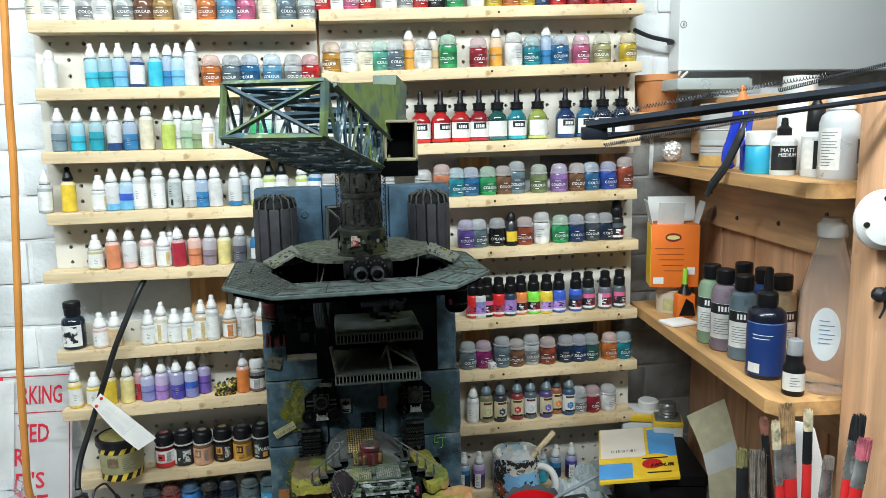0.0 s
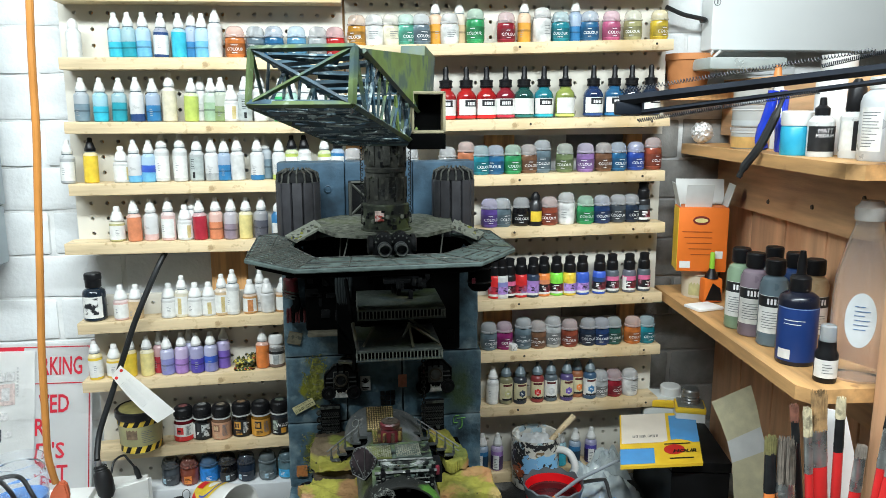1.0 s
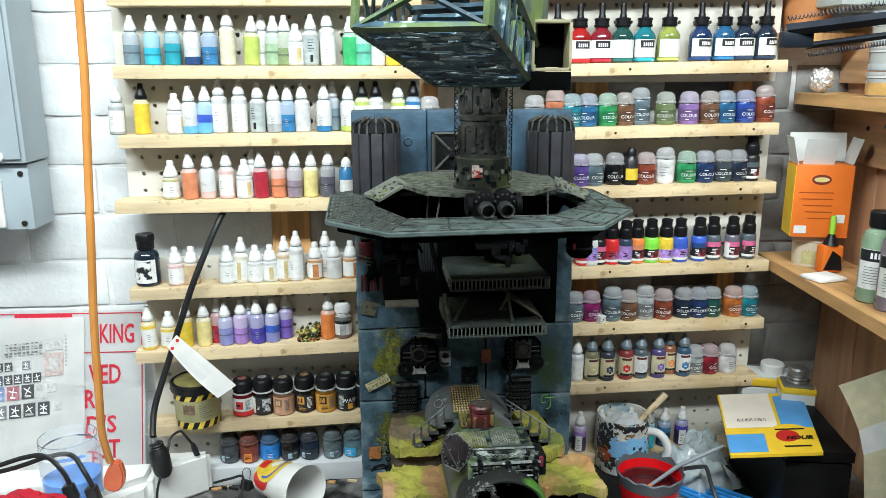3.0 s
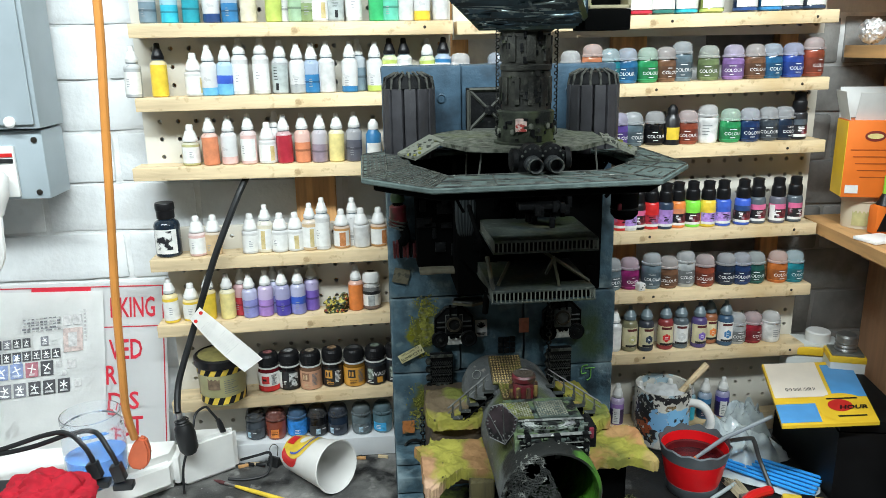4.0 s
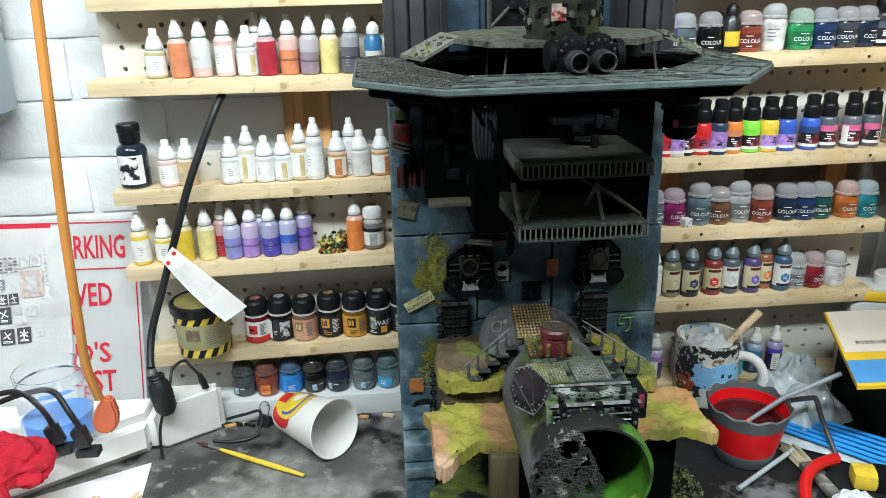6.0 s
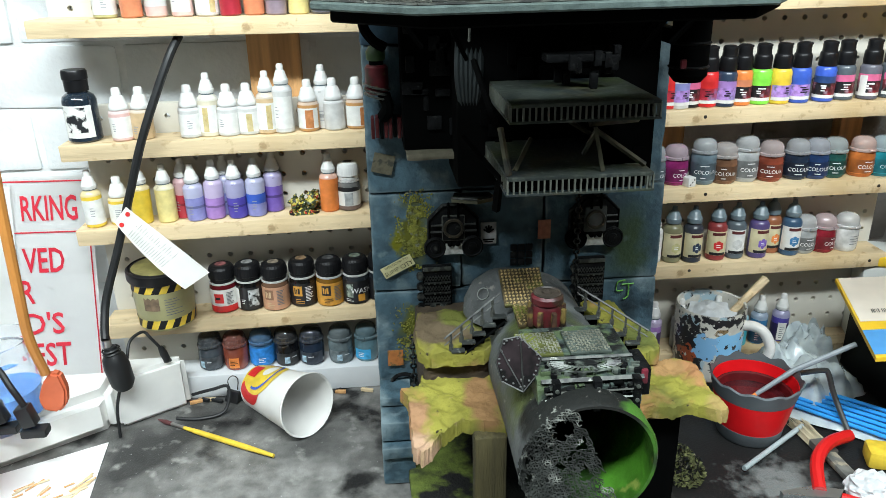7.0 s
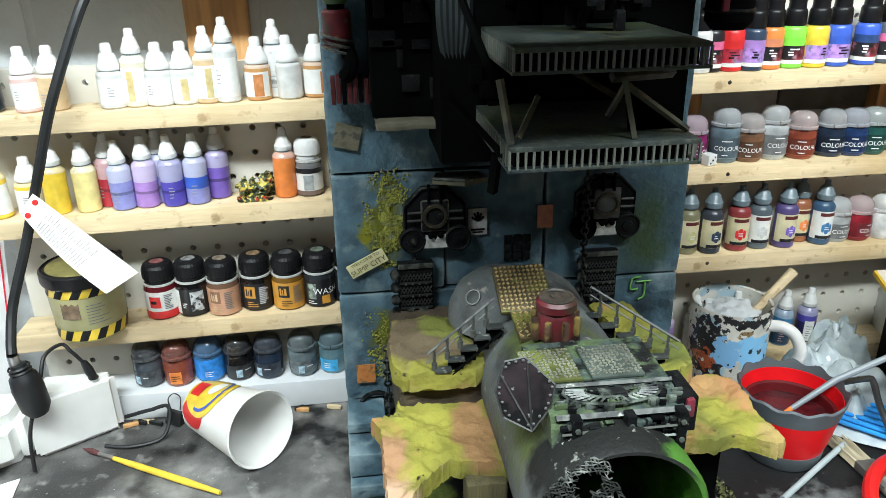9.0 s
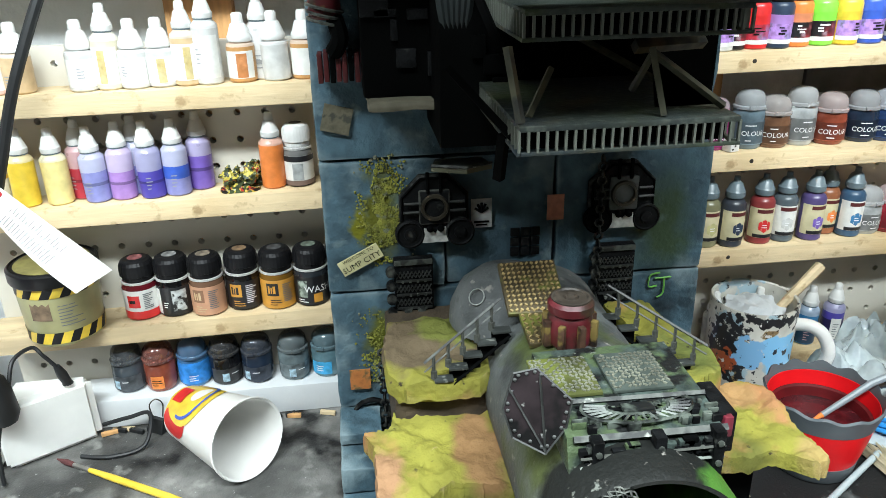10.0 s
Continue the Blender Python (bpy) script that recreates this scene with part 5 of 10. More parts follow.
for k in range(84):
    a = L_ * rnd.random()
    b = min(L_, max(0, a + rnd.uniform(-0.03, 0.03)))
    w = rnd.choice((0.0, 0.001, 0.002, 0.003, H_ - 0.002))
    tp("cross_slat", strut(bmesh.new(), bp(a, -W_ * rnd.choice((0, 0, rnd.random())), w), bp(b, -W_ * rnd.choice((1, 1, rnd.random())), w), rnd.uniform(0.0016, 0.0065)), CRANE_BLUE, "", boom)
bm = bmesh.new()
Mb = Matrix((( *RT, 0), (*AX, 0), (*UP, 0), (0, 0, 0, 1))).transposed()
box(bm, (0, 0, 0), (0.03, 0.05, 0.1), 0.002, Matrix.Translation(bp(-0.035, -0.012, 0.066)) @ Mb)
tp("winch_house", bm, CRANE_GREEN, "green box housing of the crane", boom)
PALE_GREEN = mat("pale_crane_green", (0.14, 0.21, 0.05), 0.6, var=0.4, scale=30, second=(0.06, 0.1, 0.08), mask=(0.5, 0.62), mscale=30)
bm = bmesh.new()
for off in (0.0015, 0.0045):
    bm.faces.new([bm.verts.new(bp(u, off, w)) for u, w in ((L_ * 0.94, H_ + 0.002), (0.012, 0.098), (-0.02, 0.106), (-0.02, 0.05), (0.02, 0.034))])
bmesh.ops.bridge_loops(bm, edges=list(bm.edges))
tp("gusset_plate", bm, PALE_GREEN, "pale green painted gusset plate", boom)
tp("gusset_rib", strut(bmesh.new(), bp(L_ * 0.94, 0.004, H_), bp(0.012, 0.004, 0.034), 0.004), CRANE_GREEN, "", boom)
for k in range(9):
    u = 0.02 + 0.02 * k
    tp("lattice_bar", strut(bmesh.new(), bp(u, 0.002, 0.0), bp(u + (0.016 if k % 2 else -0.016), 0.002, min(H_, 0.022 + 0.15 * u)), 0.0026), PALE_GREEN if k % 3 == 0 else CRANE_BLUE, "", boom)
for k in range(70):
    a = L_ * rnd.random()
    v0, v1 = -W_ * rnd.random(), -W_ * rnd.random()
    tp("cross_slat", strut(bmesh.new(), bp(a, v0, -0.002), bp(min(L_, max(0, a + rnd.uniform(-0.02, 0.02))), v1, -0.002 + rnd.uniform(-0.001, 0.001)), rnd.uniform(0.0008, 0.0022)), CRANE_PALE if k % 2 else CRANE_BLUE, "", boom)
bm = bmesh.new()
for s in (-1, 1):
    box(bm, (0.509 + s * 0.0175, -0.452, 1.444), (0.003, 0.04, 0.046), 0.0008)
    box(bm, (0.509, -0.452, 1.444 + s * 0.0215), (0.038, 0.04, 0.003), 0.0008)
tp("counterweight_frame", bm, mat("tan_card", (0.3, 0.27, 0.17), 0.7, var=0.2), "open box counterweight", boom)
bm = a_box((0.509, -0.443, 1.444), (0.031, 0.02, 0.039), 0)
box(bm, (0.508, -0.452, 1.412), (0.04, 0.04, 0.017), 0.001)
tp("counterweight", bm, BLACK_AND_SHADE, "", boom)
bm = lathe(bmesh.new(), [(0.026, 0), (0.034, 0.008), (0.034, 0.014), (0, 0.015)], 24, pose(cx, cy - 0.02, 1.42))
tp("slew_ring", bm, GUNMETAL, "", boom)

# dark core with balconies; its black blocks also stand in for the shade there
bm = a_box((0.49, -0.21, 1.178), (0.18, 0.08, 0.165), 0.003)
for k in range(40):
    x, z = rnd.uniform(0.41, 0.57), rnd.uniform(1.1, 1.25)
    tp("core_fitting", a_box((x, -0.251, z), (rnd.uniform(0.004, 0.03), 0.006, rnd.uniform(0.004, 0.02)), 0.0006), BLACK_AND_SHADE)
tp("dark_core", bm, BLACK_AND_SHADE)
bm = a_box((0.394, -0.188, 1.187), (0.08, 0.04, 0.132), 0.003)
tp("side_core", bm, BLACK_AND_SHADE)
for k in range(18):
    x, z = rnd.uniform(0.358, 0.425), rnd.uniform(1.13, 1.245)
    tp("core_fitting", a_box((x, -0.209, z), (rnd.uniform(0.004, 0.02), 0.005, rnd.uniform(0.004, 0.02)), 0.0006), GUNMETAL)
lump = tp("side_tank", lathe(bmesh.new(), [(0, 0), (0.012, 0), (0.017, 0.006), (0.017, 0.06), (0.012, 0.07), (0, 0.07)], 20, pose(0.612, -0.235, 1.182)), BLACK_AND_SHADE, "black tank hanging under the walkway")
for z in (1.194, 1.215, 1.236):
    tp("tank_hoop", lathe(bmesh.new(), [(0.017, 0), (0.0185, 0.0015), (0.017, 0.003)], 20, pose(0.612, -0.235, z)), GUNMETAL, "", lump)
tp("tank_arm", a_box((0.605, -0.19, 1.22), (0.012, 0.06, 0.014), 0.002), BLACK_AND_SHADE, "", lump)
tp("tank_lamp", a_box((0.6, -0.252, 1.2), (0.005, 0.004, 0.008), 0.001), mat("dull_red_lamp", (0.12, 0.015, 0.025), 0.4, var=0.4, scale=90), "", lump)


def balcony(x0, x1, yf, z1, depth, h=0.015):
    b = tp("balcony", a_box(((x0 + x1) / 2, yf + depth / 2, z1 - 0.0015), (x1 - x0, depth, 0.003), 0.0006), BALCONY, "grey-green balcony with a slotted front")
    bm = a_box(((x0 + x1) / 2, yf + 0.0012, z1 - h + 0.001), (x1 - x0, 0.0024, 0.002), 0.0004)
    for s in (x0, x1):
        box(bm, (s, yf + depth / 2, z1 - h + 0.001), (0.0024, depth, 0.002), 0.0004)
    tp("lower_rail", bm, BALCONY, "", b)
    n = 24
    for k in range(n + 1):
        tp("slat", a_box((x0 + (x1 - x0) * k / n, yf + 0.001, z1 - h / 2 - 0.0005), (0.0013, 0.0018, h - 0.003), 0), BALCONY, "", b, smooth=0)
    for k in range(1, 18):
        for s in (x0, x1):
            tp("slat", a_box((s, yf + depth * k / 18, z1 - h / 2), (0.0018, 0.0013, h - 0.003), 0), BALCONY, "", b, smooth=0)
    # black filler box that stands in for the shade behind the slats
    tp("shadow_core", a_box(((x0 + x1) / 2, yf + depth / 2 + 0.004, z1 - h / 2), (x1 - x0 - 0.008, depth - 0.008, h - 0.003), 0), BLACK_AND_SHADE, "", b)
    return b


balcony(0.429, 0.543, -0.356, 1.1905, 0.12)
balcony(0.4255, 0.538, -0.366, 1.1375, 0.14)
for p, q, w in (((0.427, -0.361, 1.138), (0.421, -0.356, 1.174), 0.0034), ((0.434, -0.348, 1.138), (0.45, -0.328, 1.158), 0.003), ((0.5, -0.36, 1.138), (0.495, -0.35, 1.17), 0.003),
                ((0.536, -0.35, 1.139), (0.495, -0.35, 1.168), 0.003), ((0.505, -0.3, 1.163), (0.55, -0.29, 1.163), 0.006), ((0.488, -0.345, 1.148), (0.496, -0.35, 1.168), 0.0026),
                ((0.53, -0.3, 1.138), (0.47, -0.25, 1.172), 0.003), ((0.4, -0.3, 1.155), (0.428, -0.345, 1.125), 0.004), ((0.424, -0.335, 1.126), (0.4225, -0.33, 1.1), 0.005), ((0.421, -0.34, 1.17), (0.414, -0.26, 1.21), 0.004)):
    tp("balcony_brace", strut(bmesh.new(), p, q, w), BRACE if p[0] > 0.425 else BLACK_AND_SHADE)
bm = bmesh.new()
f = bm.faces.new([bm.verts.new(p) for p in ((0.501, -0.345, 1.139), (0.534, -0.345, 1.139), (0.497, -0.345, 1.165))])
bmesh.ops.solidify(bm, geom=[f], thickness=0.0012)
tp("brace_plate", bm, BRACE)
tp("gear_beam", a_box((0.49, -0.3, 1.216), (0.05, 0.02, 0.006), 0.001), GUNMETAL)
for k in range(14):
    tp("gear_block", a_box((rnd.uniform(0.47, 0.53), -0.3 + rnd.uniform(-0.02, 0.02), 1.197 + rnd.random() * 0.02), (0.006, 0.006, 0.012), 0.001), GUNMETAL)
bm = rough_block(0.356, 0.432, -0.222, -0.172, 1.1145, 1.1215, 4, 0.0014)
tp("broken_ledge", bm, mat("pale_ledge", (0.11, 0.1, 0.07), 0.7, var=0.4, scale=60))
# red canister and hoses at the side of the wall
tp("red_canister", lathe(bmesh.new(), [(0, 0), (0.009, 0), (0.0108, 0.002), (0.0108, 0.025), (0.009, 0.027), (0, 0.027)], 20, pose(0.332, -0.186, 1.172)), RUST_RED, "rusty red canister")
tp("canister_dome", lathe(bmesh.new(), [(0.008, 0), (0.009, 0.002), (0.009, 0.008), (0.006, 0.013), (0, 0.014)], 18, pose(0.332, -0.186, 1.203)), mat("dull_green_cap", (0.02, 0.05, 0.012), 0.5, var=0.5, scale=80))
tp("canister_neck", lathe(bmesh.new(), [(0.0065, 0), (0.0065, 0.006)], 14, pose(0.332, -0.186, 1.198)), BLACK_AND_SHADE)
for k in range(3):
    tp("hoop", tube(bmesh.new(), [(0.332 + 0.0118 * math.cos(a * 0.3), -0.187 + 0.0118 * math.sin(a * 0.3), 1.17 + 0.0045 * k - 0.003 * math.cos(a * 0.3)) for a in range(22)], 0.0011, 6), PALE_RAIL)
tp("dark_hose", tube(bmesh.new(), smooth_path([(0.326, -0.19, 1.25), (0.322, -0.192, 1.235), (0.33, -0.195, 1.222), (0.34, -0.19, 1.215)], 5), 0.005, 8), BLACK_AND_SHADE)
tp("dark_hose", tube(bmesh.new(), smooth_path([(0.338, -0.19, 1.172), (0.341, -0.195, 1.16), (0.336, -0.19, 1.15)], 5), 0.006, 8), BLACK_AND_SHADE)
# red fins, darkened in colour for the shade below the walkway
for k in range(9):
    tp("red_fin", a_box((0.326 + 0.0042 * k, -0.183, 1.1395 + 0.001 * (k % 2)), (0.0034, 0.016, 0.02), 0.0006), mat("shaded_red_fin", (0.05, 0.004, 0.005), 0.5, var=0.5, scale=80) if k % 3 != 2 else BLACK_AND_SHADE)
for k in range(6):
    tp("hose", tube(bmesh.new(), smooth_path([(0.405 + 0.003 * k, -0.24, 1.25), (0.401 + 0.004 * k, -0.25, 1.2), (0.406 + 0.002 * k, -0.245, 1.16), (0.41, -0.235, 1.12)], 5), 0.003, 6), mat("dusty_teal_hose", (0.008, 0.013, 0.014), 0.8, var=0.6, scale=40))

# round wheel hatches
for gx, gz in ((0.403, 1.028), (0.5525, 1.03)):
    bm = bmesh.new()
    lathe(bm, [(0.029, 0), (0.029, 0.004), (0.026, 0.006), (0, 0.006)], 8, pose(gx, -0.17, gz, 90, 22.5))
    hub = tp("wheel_hatch", bm, GUNMETAL, "dark eight-sided hatch with a hand wheel")
    tp("hand_wheel", lathe(bmesh.new(), [(0.0102, 0), (0.0112, 0.002), (0.0102, 0.005), (0.0082, 0.005), (0.0074, 0.002), (0, 0.002)], 22, pose(gx, -0.176, gz + 0.002, 90)), layer(mat("brassy_wheel", (0.03, 0.026, 0.018), 0.45, 0.3, var=0.5, scale=90), (0.14, 0.1, 0.06), 170, 0.62, 0.7), "", hub)
    tp("wheel_housing", a_box((gx, -0.1768, gz + 0.002), (0.024, 0.004, 0.028), 0.002), GUNMETAL if gx < 0.5 else mat("grey_housing", (0.05, 0.056, 0.054), 0.5, 0.2, var=0.5, scale=90), "", hub)
    for s in (-1, 1):
        for z, l in ((0.006, 0.011), (-0.001, 0.012)):
            tp("piston_rod", tube(bmesh.new(), [(gx + s * 0.012, -0.179, gz + z), (gx + s * (0.012 + l), -0.179, gz + z)], 0.0011, 6), RAIL_STEEL, "", hub)
        tp("pipe_run", tube(bmesh.new(), [(gx + s * 0.005, -0.1785, gz + 0.014), (gx + s * 0.005, -0.1785, gz + 0.03)], 0.0015, 6), BLACK_AND_SHADE, "", hub)
        tp("roller", lathe(bmesh.new(), [(0.0115, 0), (0.0115, 0.005), (0.0102, 0.006), (0.0094, 0.0046), (0.005, 0.0046), (0.0045, 0.0062), (0, 0.0064)], 20, pose(gx + s * 0.0195, -0.174, gz - 0.019, 90)), GUNMETAL if gx < 0.5 or s > 0 else BLACK_AND_SHADE, "", hub)
        tp("knob", lathe(bmesh.new(), [(0.0026, 0), (0.0026, 0.003), (0.0015, 0.0042), (0, 0.0044)], 12, pose(gx + s * 0.0042, -0.1788, gz - 0.0145, 90)), BLACK_AND_SHADE, "", hub)
    bm = prism(bmesh.new(), [(-0.01, -0.006), (0.01, -0.006), (0.0085, 0.006), (0.0025, 0.0045), (0, 0.001), (-0.0025, 0.0045), (-0.0085, 0.006)], -0.0007, 0.0007, pose(gx, -0.1785, gz - 0.0205, 90))
    tp("white_plate", bm, mat("scuffed_white_plate", (0.36, 0.37, 0.35), 0.6, var=0.4, scale=150), "", hub)
    for k in range(8):
        a, b = ((gx + 0.0268 * math.cos(radians(22.5 + 45 * q)), -0.1765, gz + 0.0268 * math.sin(radians(22.5 + 45 * q))) for q in (k, k + 1))
        tp("rim_strip", strut(bmesh.new(), a, b, 0.0014), BLACK_AND_SHADE, "", hub)
bm = prism(bmesh.new(), [(0.405, -0.172), (0.4, -0.19), (0.425, -0.2), (0.445, -0.19), (0.44, -0.172)], 1.062, 1.066)
awning = tp("hatch_awning", bm, BRACE)
for a, b in (((0.4, -0.19, 1.0665), (0.425, -0.2, 1.0665)), ((0.425, -0.2, 1.0665), (0.445, -0.19, 1.0665))):
    tp("awning_edge", strut(bmesh.new(), a, b, 0.0018), PALE_RAIL, "", awning)

# posters, plates and the town sign
tp("white_poster", a_box((0.441, -0.168, 1.019), (0.0165, 0.001, 0.024), 0), mat("pale_poster", (0.34, 0.35, 0.35), 0.7, var=0.3, scale=150))
bm = bmesh.new()
for k in range(5):
    a = math.pi * (0.15 + 0.175 * k)
    strut(bm, (0.441, -0.1688, 1.02), (0.441 + 0.006 * math.cos(a), -0.1688, 1.02 + 0.008 * math.sin(a)), 0.0014)
box(bm, (0.441, -0.1688, 1.012), (0.012, 0.0006, 0.0015), 0)
box(bm, (0.441, -0.1688, 1.0095), (0.009, 0.0006, 0.0012), 0)
tp("poster_print", bm, BLACK_AND_SHADE)
tp("salmon_poster", a_box((0.5, -0.1705, 1.021), (0.0135, 0.001, 0.021), 0), mat("salmon_card", (0.42, 0.17, 0.11), 0.7, var=0.3, scale=120))
tp("faded_notice", a_box((0.334, -0.1725, 1.1), (0.021, 0.001, 0.02), 0, Matrix.Translation((0.334, 0, 1.1)) @ Matrix.Rotation(0.25, 4, "Y") @ Matrix.Translation((-0.334, 0, -1.1))), mat("stained_tan_notice", (0.11, 0.1, 0.065), 0.7, var=0.5, scale=120, second=(0.04, 0.04, 0.03), mask=(0.5, 0.6), mscale=120))
tp("orange_notice", a_box((0.337, -0.1735, 0.879), (0.017, 0.001, 0.019), 0), mat("burnt_orange_notice", (0.4, 0.14, 0.035), 0.7, var=0.4, scale=120, second=(0.12, 0.08, 0.03), mask=(0.5, 0.6), mscale=120))
sign = tp("town_sign", a_box((0, 0, 0), (0.035, 0.001, 0.0125), 0, pose(0.344, -0.1735, 0.9885, 0, -27)), mat("yellowed_paper", (0.5, 0.47, 0.26), 0.7, var=0.15, scale=90), "yellowed paper town sign")
letters("lettering", "SUMP CITY", 0.0068, BLACK_AND_SHADE, sign, Vector((0.345, -0.1745, 0.9865)) - T0, ry=-27)
letters("lettering", "WELCOME TO", 0.0042, BLACK_AND_SHADE, sign, Vector((0.3425, -0.1745, 0.9925)) - T0, ry=-27)
GRAFFITI = mat("green_graffiti", (0.12, 0.35, 0.06), 0.6, var=0.2)
bm = bmesh.new()
tube(bm, smooth_path([(0.592, -0.1715, 0.957), (0.584, -0.1715, 0.955), (0.583, -0.1715, 0.945), (0.59, -0.1715, 0.945)], 6), 0.0008, 5)
tube(bm, smooth_path([(0.588, -0.1715, 0.952), (0.602, -0.1715, 0.9525)], 4), 0.0008, 5)
tube(bm, smooth_path([(0.596, -0.1715, 0.9525), (0.596, -0.1715, 0.938), (0.591, -0.1715, 0.934)], 6), 0.0008, 5)
tp("graffiti_mark", bm, GRAFFITI)

# radiators and the ladder chain
for gx in (0.385, 0.5505):
    bm = a_box((gx, -0.174, 0.962), (0.031, 0.008, 0.052), 0.001)
    for k in range(4):
        lathe(bm, [(0.004, 0), (0.004, 0.006), (0, 0.006)], 10, pose(gx - 0.018, -0.175, 0.942 + 0.012 * k, 90))
    rad = tp("radiator", bm, GUNMETAL, "dark slotted radiator panel")
    tp("top_bar", a_box((gx, -0.1785, 0.9855), (0.03, 0.003, 0.004), 0.0004), PALE_RAIL, "", rad)
    for z in (0.951, 0.963, 0.975):
        bm = bmesh.new()
        for i in range(9):
            x = gx - 0.012 + 0.003 * i
            strut(bm, (x - 0.0018, -0.179, z - 0.003), (x + 0.0018, -0.179, z + 0.003), 0.0008)
            strut(bm, (x + 0.0018, -0.179, z - 0.003), (x - 0.0018, -0.179, z + 0.003), 0.0008)
        tp("mesh_band", bm, RAIL_STEEL, "", rad, smooth=0)
        tp("rail", a_box((gx, -0.179, z - 0.0052), (0.028, 0.002, 0.0014), 0), RAIL_STEEL, "", rad, smooth=0)
        for i in range(4):
            tp("tooth", a_box((gx - 0.009 + 0.006 * i, -0.1797, z - 0.0056), (0.0018, 0.0012, 0.0022), 0), PALE_RAIL, "", rad, smooth=0)
    for s in (-1, 1):
        tp("knob", lathe(bmesh.new(), [(0.0032, 0), (0.0032, 0.003), (0, 0.004)], 10, pose(gx + s * 0.0055, -0.178, 0.9425, 90)), PALE_RAIL, "", rad)
bm = bmesh.new()
for k in range(22):
    lathe(bm, [(0.0022, -0.0013), (0.0042, 0), (0.0022, 0.0013)], 8, pose(0.533, -0.181, 0.94 + 0.0058 * k, 90, 0, 90 * (k % 2)))
tp("hanging_chain", bm, GUNMETAL)
bm = bmesh.new()
for k in range(14):
    lathe(bm, [(0.0022, -0.0013), (0.0042, 0), (0.0022, 0.0013)], 8, pose(0.356, -0.185 - 0.0008 * k, 0.91 - 0.0055 * k, 90, 0, 90 * (k % 2)))
tube(bm, [(0.345 + 0.015 * math.cos(a * 0.35), -0.177, 0.845 + 0.015 * math.sin(a * 0.35)) for a in range(19)], 0.0022, 6)
tp("hanging_chain", bm, GUNMETAL)
for k in range(3):
    for i in range(3):
        tp("window_pane", a_box((0.468 + 0.0085 * i, -0.168, 0.984 + 0.0085 * k), (0.0068, 0.002, 0.0068), 0.0003), GUNMETAL)

# terrain shelves
def slab(pts, z, t, drop=0.0, seed=0, material=EARTH, label=""):
    """A torn slab of earth with a ragged rim; drop lowers its near edge."""
    bm = bmesh.new()
    ring = smooth_path([(x, y, 0) for x, y in pts + pts[:1]], 16)[:-1]
    c = sum(ring, Vector()) / len(ring)
    tops = []
    for f in [1.0, 0.975] + [0.94 - 0.045 * k for k in range(20)]:
        tops.append([])
        for k, p in enumerate(ring):
            q = c.lerp(p, f * (1 + f ** 6 * (0.05 * noise.noise(p * 160 + Vector((seed, 0, 0))) + 0.045 * noise.noise(p * 420) + 0.02 * noise.noise(p * 1100))))
            zz = z - (t * 0.35 if f == 1.0 else 0) + 0.0055 * noise.noise(q * 55) + 0.002 * noise.noise(q * 150) + 0.0012 * f ** 3 * noise.noise(q * 330) - drop * max(0, (c.y - q.y)) / 0.05
            tops[-1].append(bm.verts.new((q.x, q.y, zz)))
    low = [bm.verts.new((v.co.x, v.co.y, v.co.z - t * 0.8)) for v in tops[0]]
    n = len(ring)
    for a, b in zip([low] + tops, tops):
        for k in range(n):
            bm.faces.new((a[k], a[(k + 1) % n], b[(k + 1) % n], b[k]))
    bm.faces.new(tops[-1])
    bm.faces.new(low[::-1])
    return tp("earth_slab", bm, material, label or "torn yellow-green earth ledge")


slab([(0.36, -0.214), (0.428, -0.216), (0.43, -0.25), (0.426, -0.297), (0.36, -0.296)], 0.955, 0.012, 0.0, 1)
slab([(0.345, -0.325), (0.3385, -0.308), (0.35, -0.309), (0.356, -0.303), (0.3605, -0.289), (0.372, -0.298), (0.432, -0.3), (0.433, -0.34), (0.429, -0.37), (0.4, -0.366), (0.384, -0.366), (0.371, -0.38), (0.357, -0.4), (0.347, -0.396), (0.345, -0.36)], 0.926, 0.012, 0.003, 2)
slab([(0.533, -0.2), (0.562, -0.197), (0.575, -0.24), (0.585, -0.292), (0.576, -0.313), (0.552, -0.315), (0.549, -0.296), (0.54, -0.24)], 0.948, 0.012, 0.0, 3)
slab([(0.534, -0.318), (0.575, -0.3), (0.612, -0.3), (0.613, -0.34), (0.616, -0.378), (0.606, -0.384), (0.59, -0.37), (0.56, -0.372), (0.534, -0.368)], 0.931, 0.01, 0.004, 4)
# brown rubble, its colour darkened for the shade under the slab
bm = rough_block(0.36, 0.428, -0.295, -0.172, 0.86, 0.943, 4, 0.0015, 0.004, 5)
tp("rubble_core", bm, mat("shaded_brown_rubble", (0.05, 0.036, 0.022), 0.8, var=0.5, scale=60, bump=0.6))
bm = rough_block(0.548, 0.59, -0.35, -0.172, 0.78, 0.922, 4, 0.0015, 0.004, 6)
tp("rubble_core", bm, BLACK_AND_SHADE)
bm = rough_block(0.398, 0.426, -0.378, -0.36, DESK + 0.001, 0.914, 4, 0.0006)
tp("timber_post", bm, OLIVE_WOOD)
for z0, z1, y in ((DESK + 0.001, 0.8, -0.245), (0.802, 0.815, -0.25), (0.817, 0.84, -0.24), (0.842, 0.852, -0.212)):
    tp("corner_block", rough_block(0.318, 0.352, y, -0.172, z0, z1, 3, 0.0006, 0.002, z0), SLATE)
bm = rough_block(0.345, 0.44, -0.44, -0.18, DESK + 0.0005, 0.785, 6, 0.004, 0.004, 8)
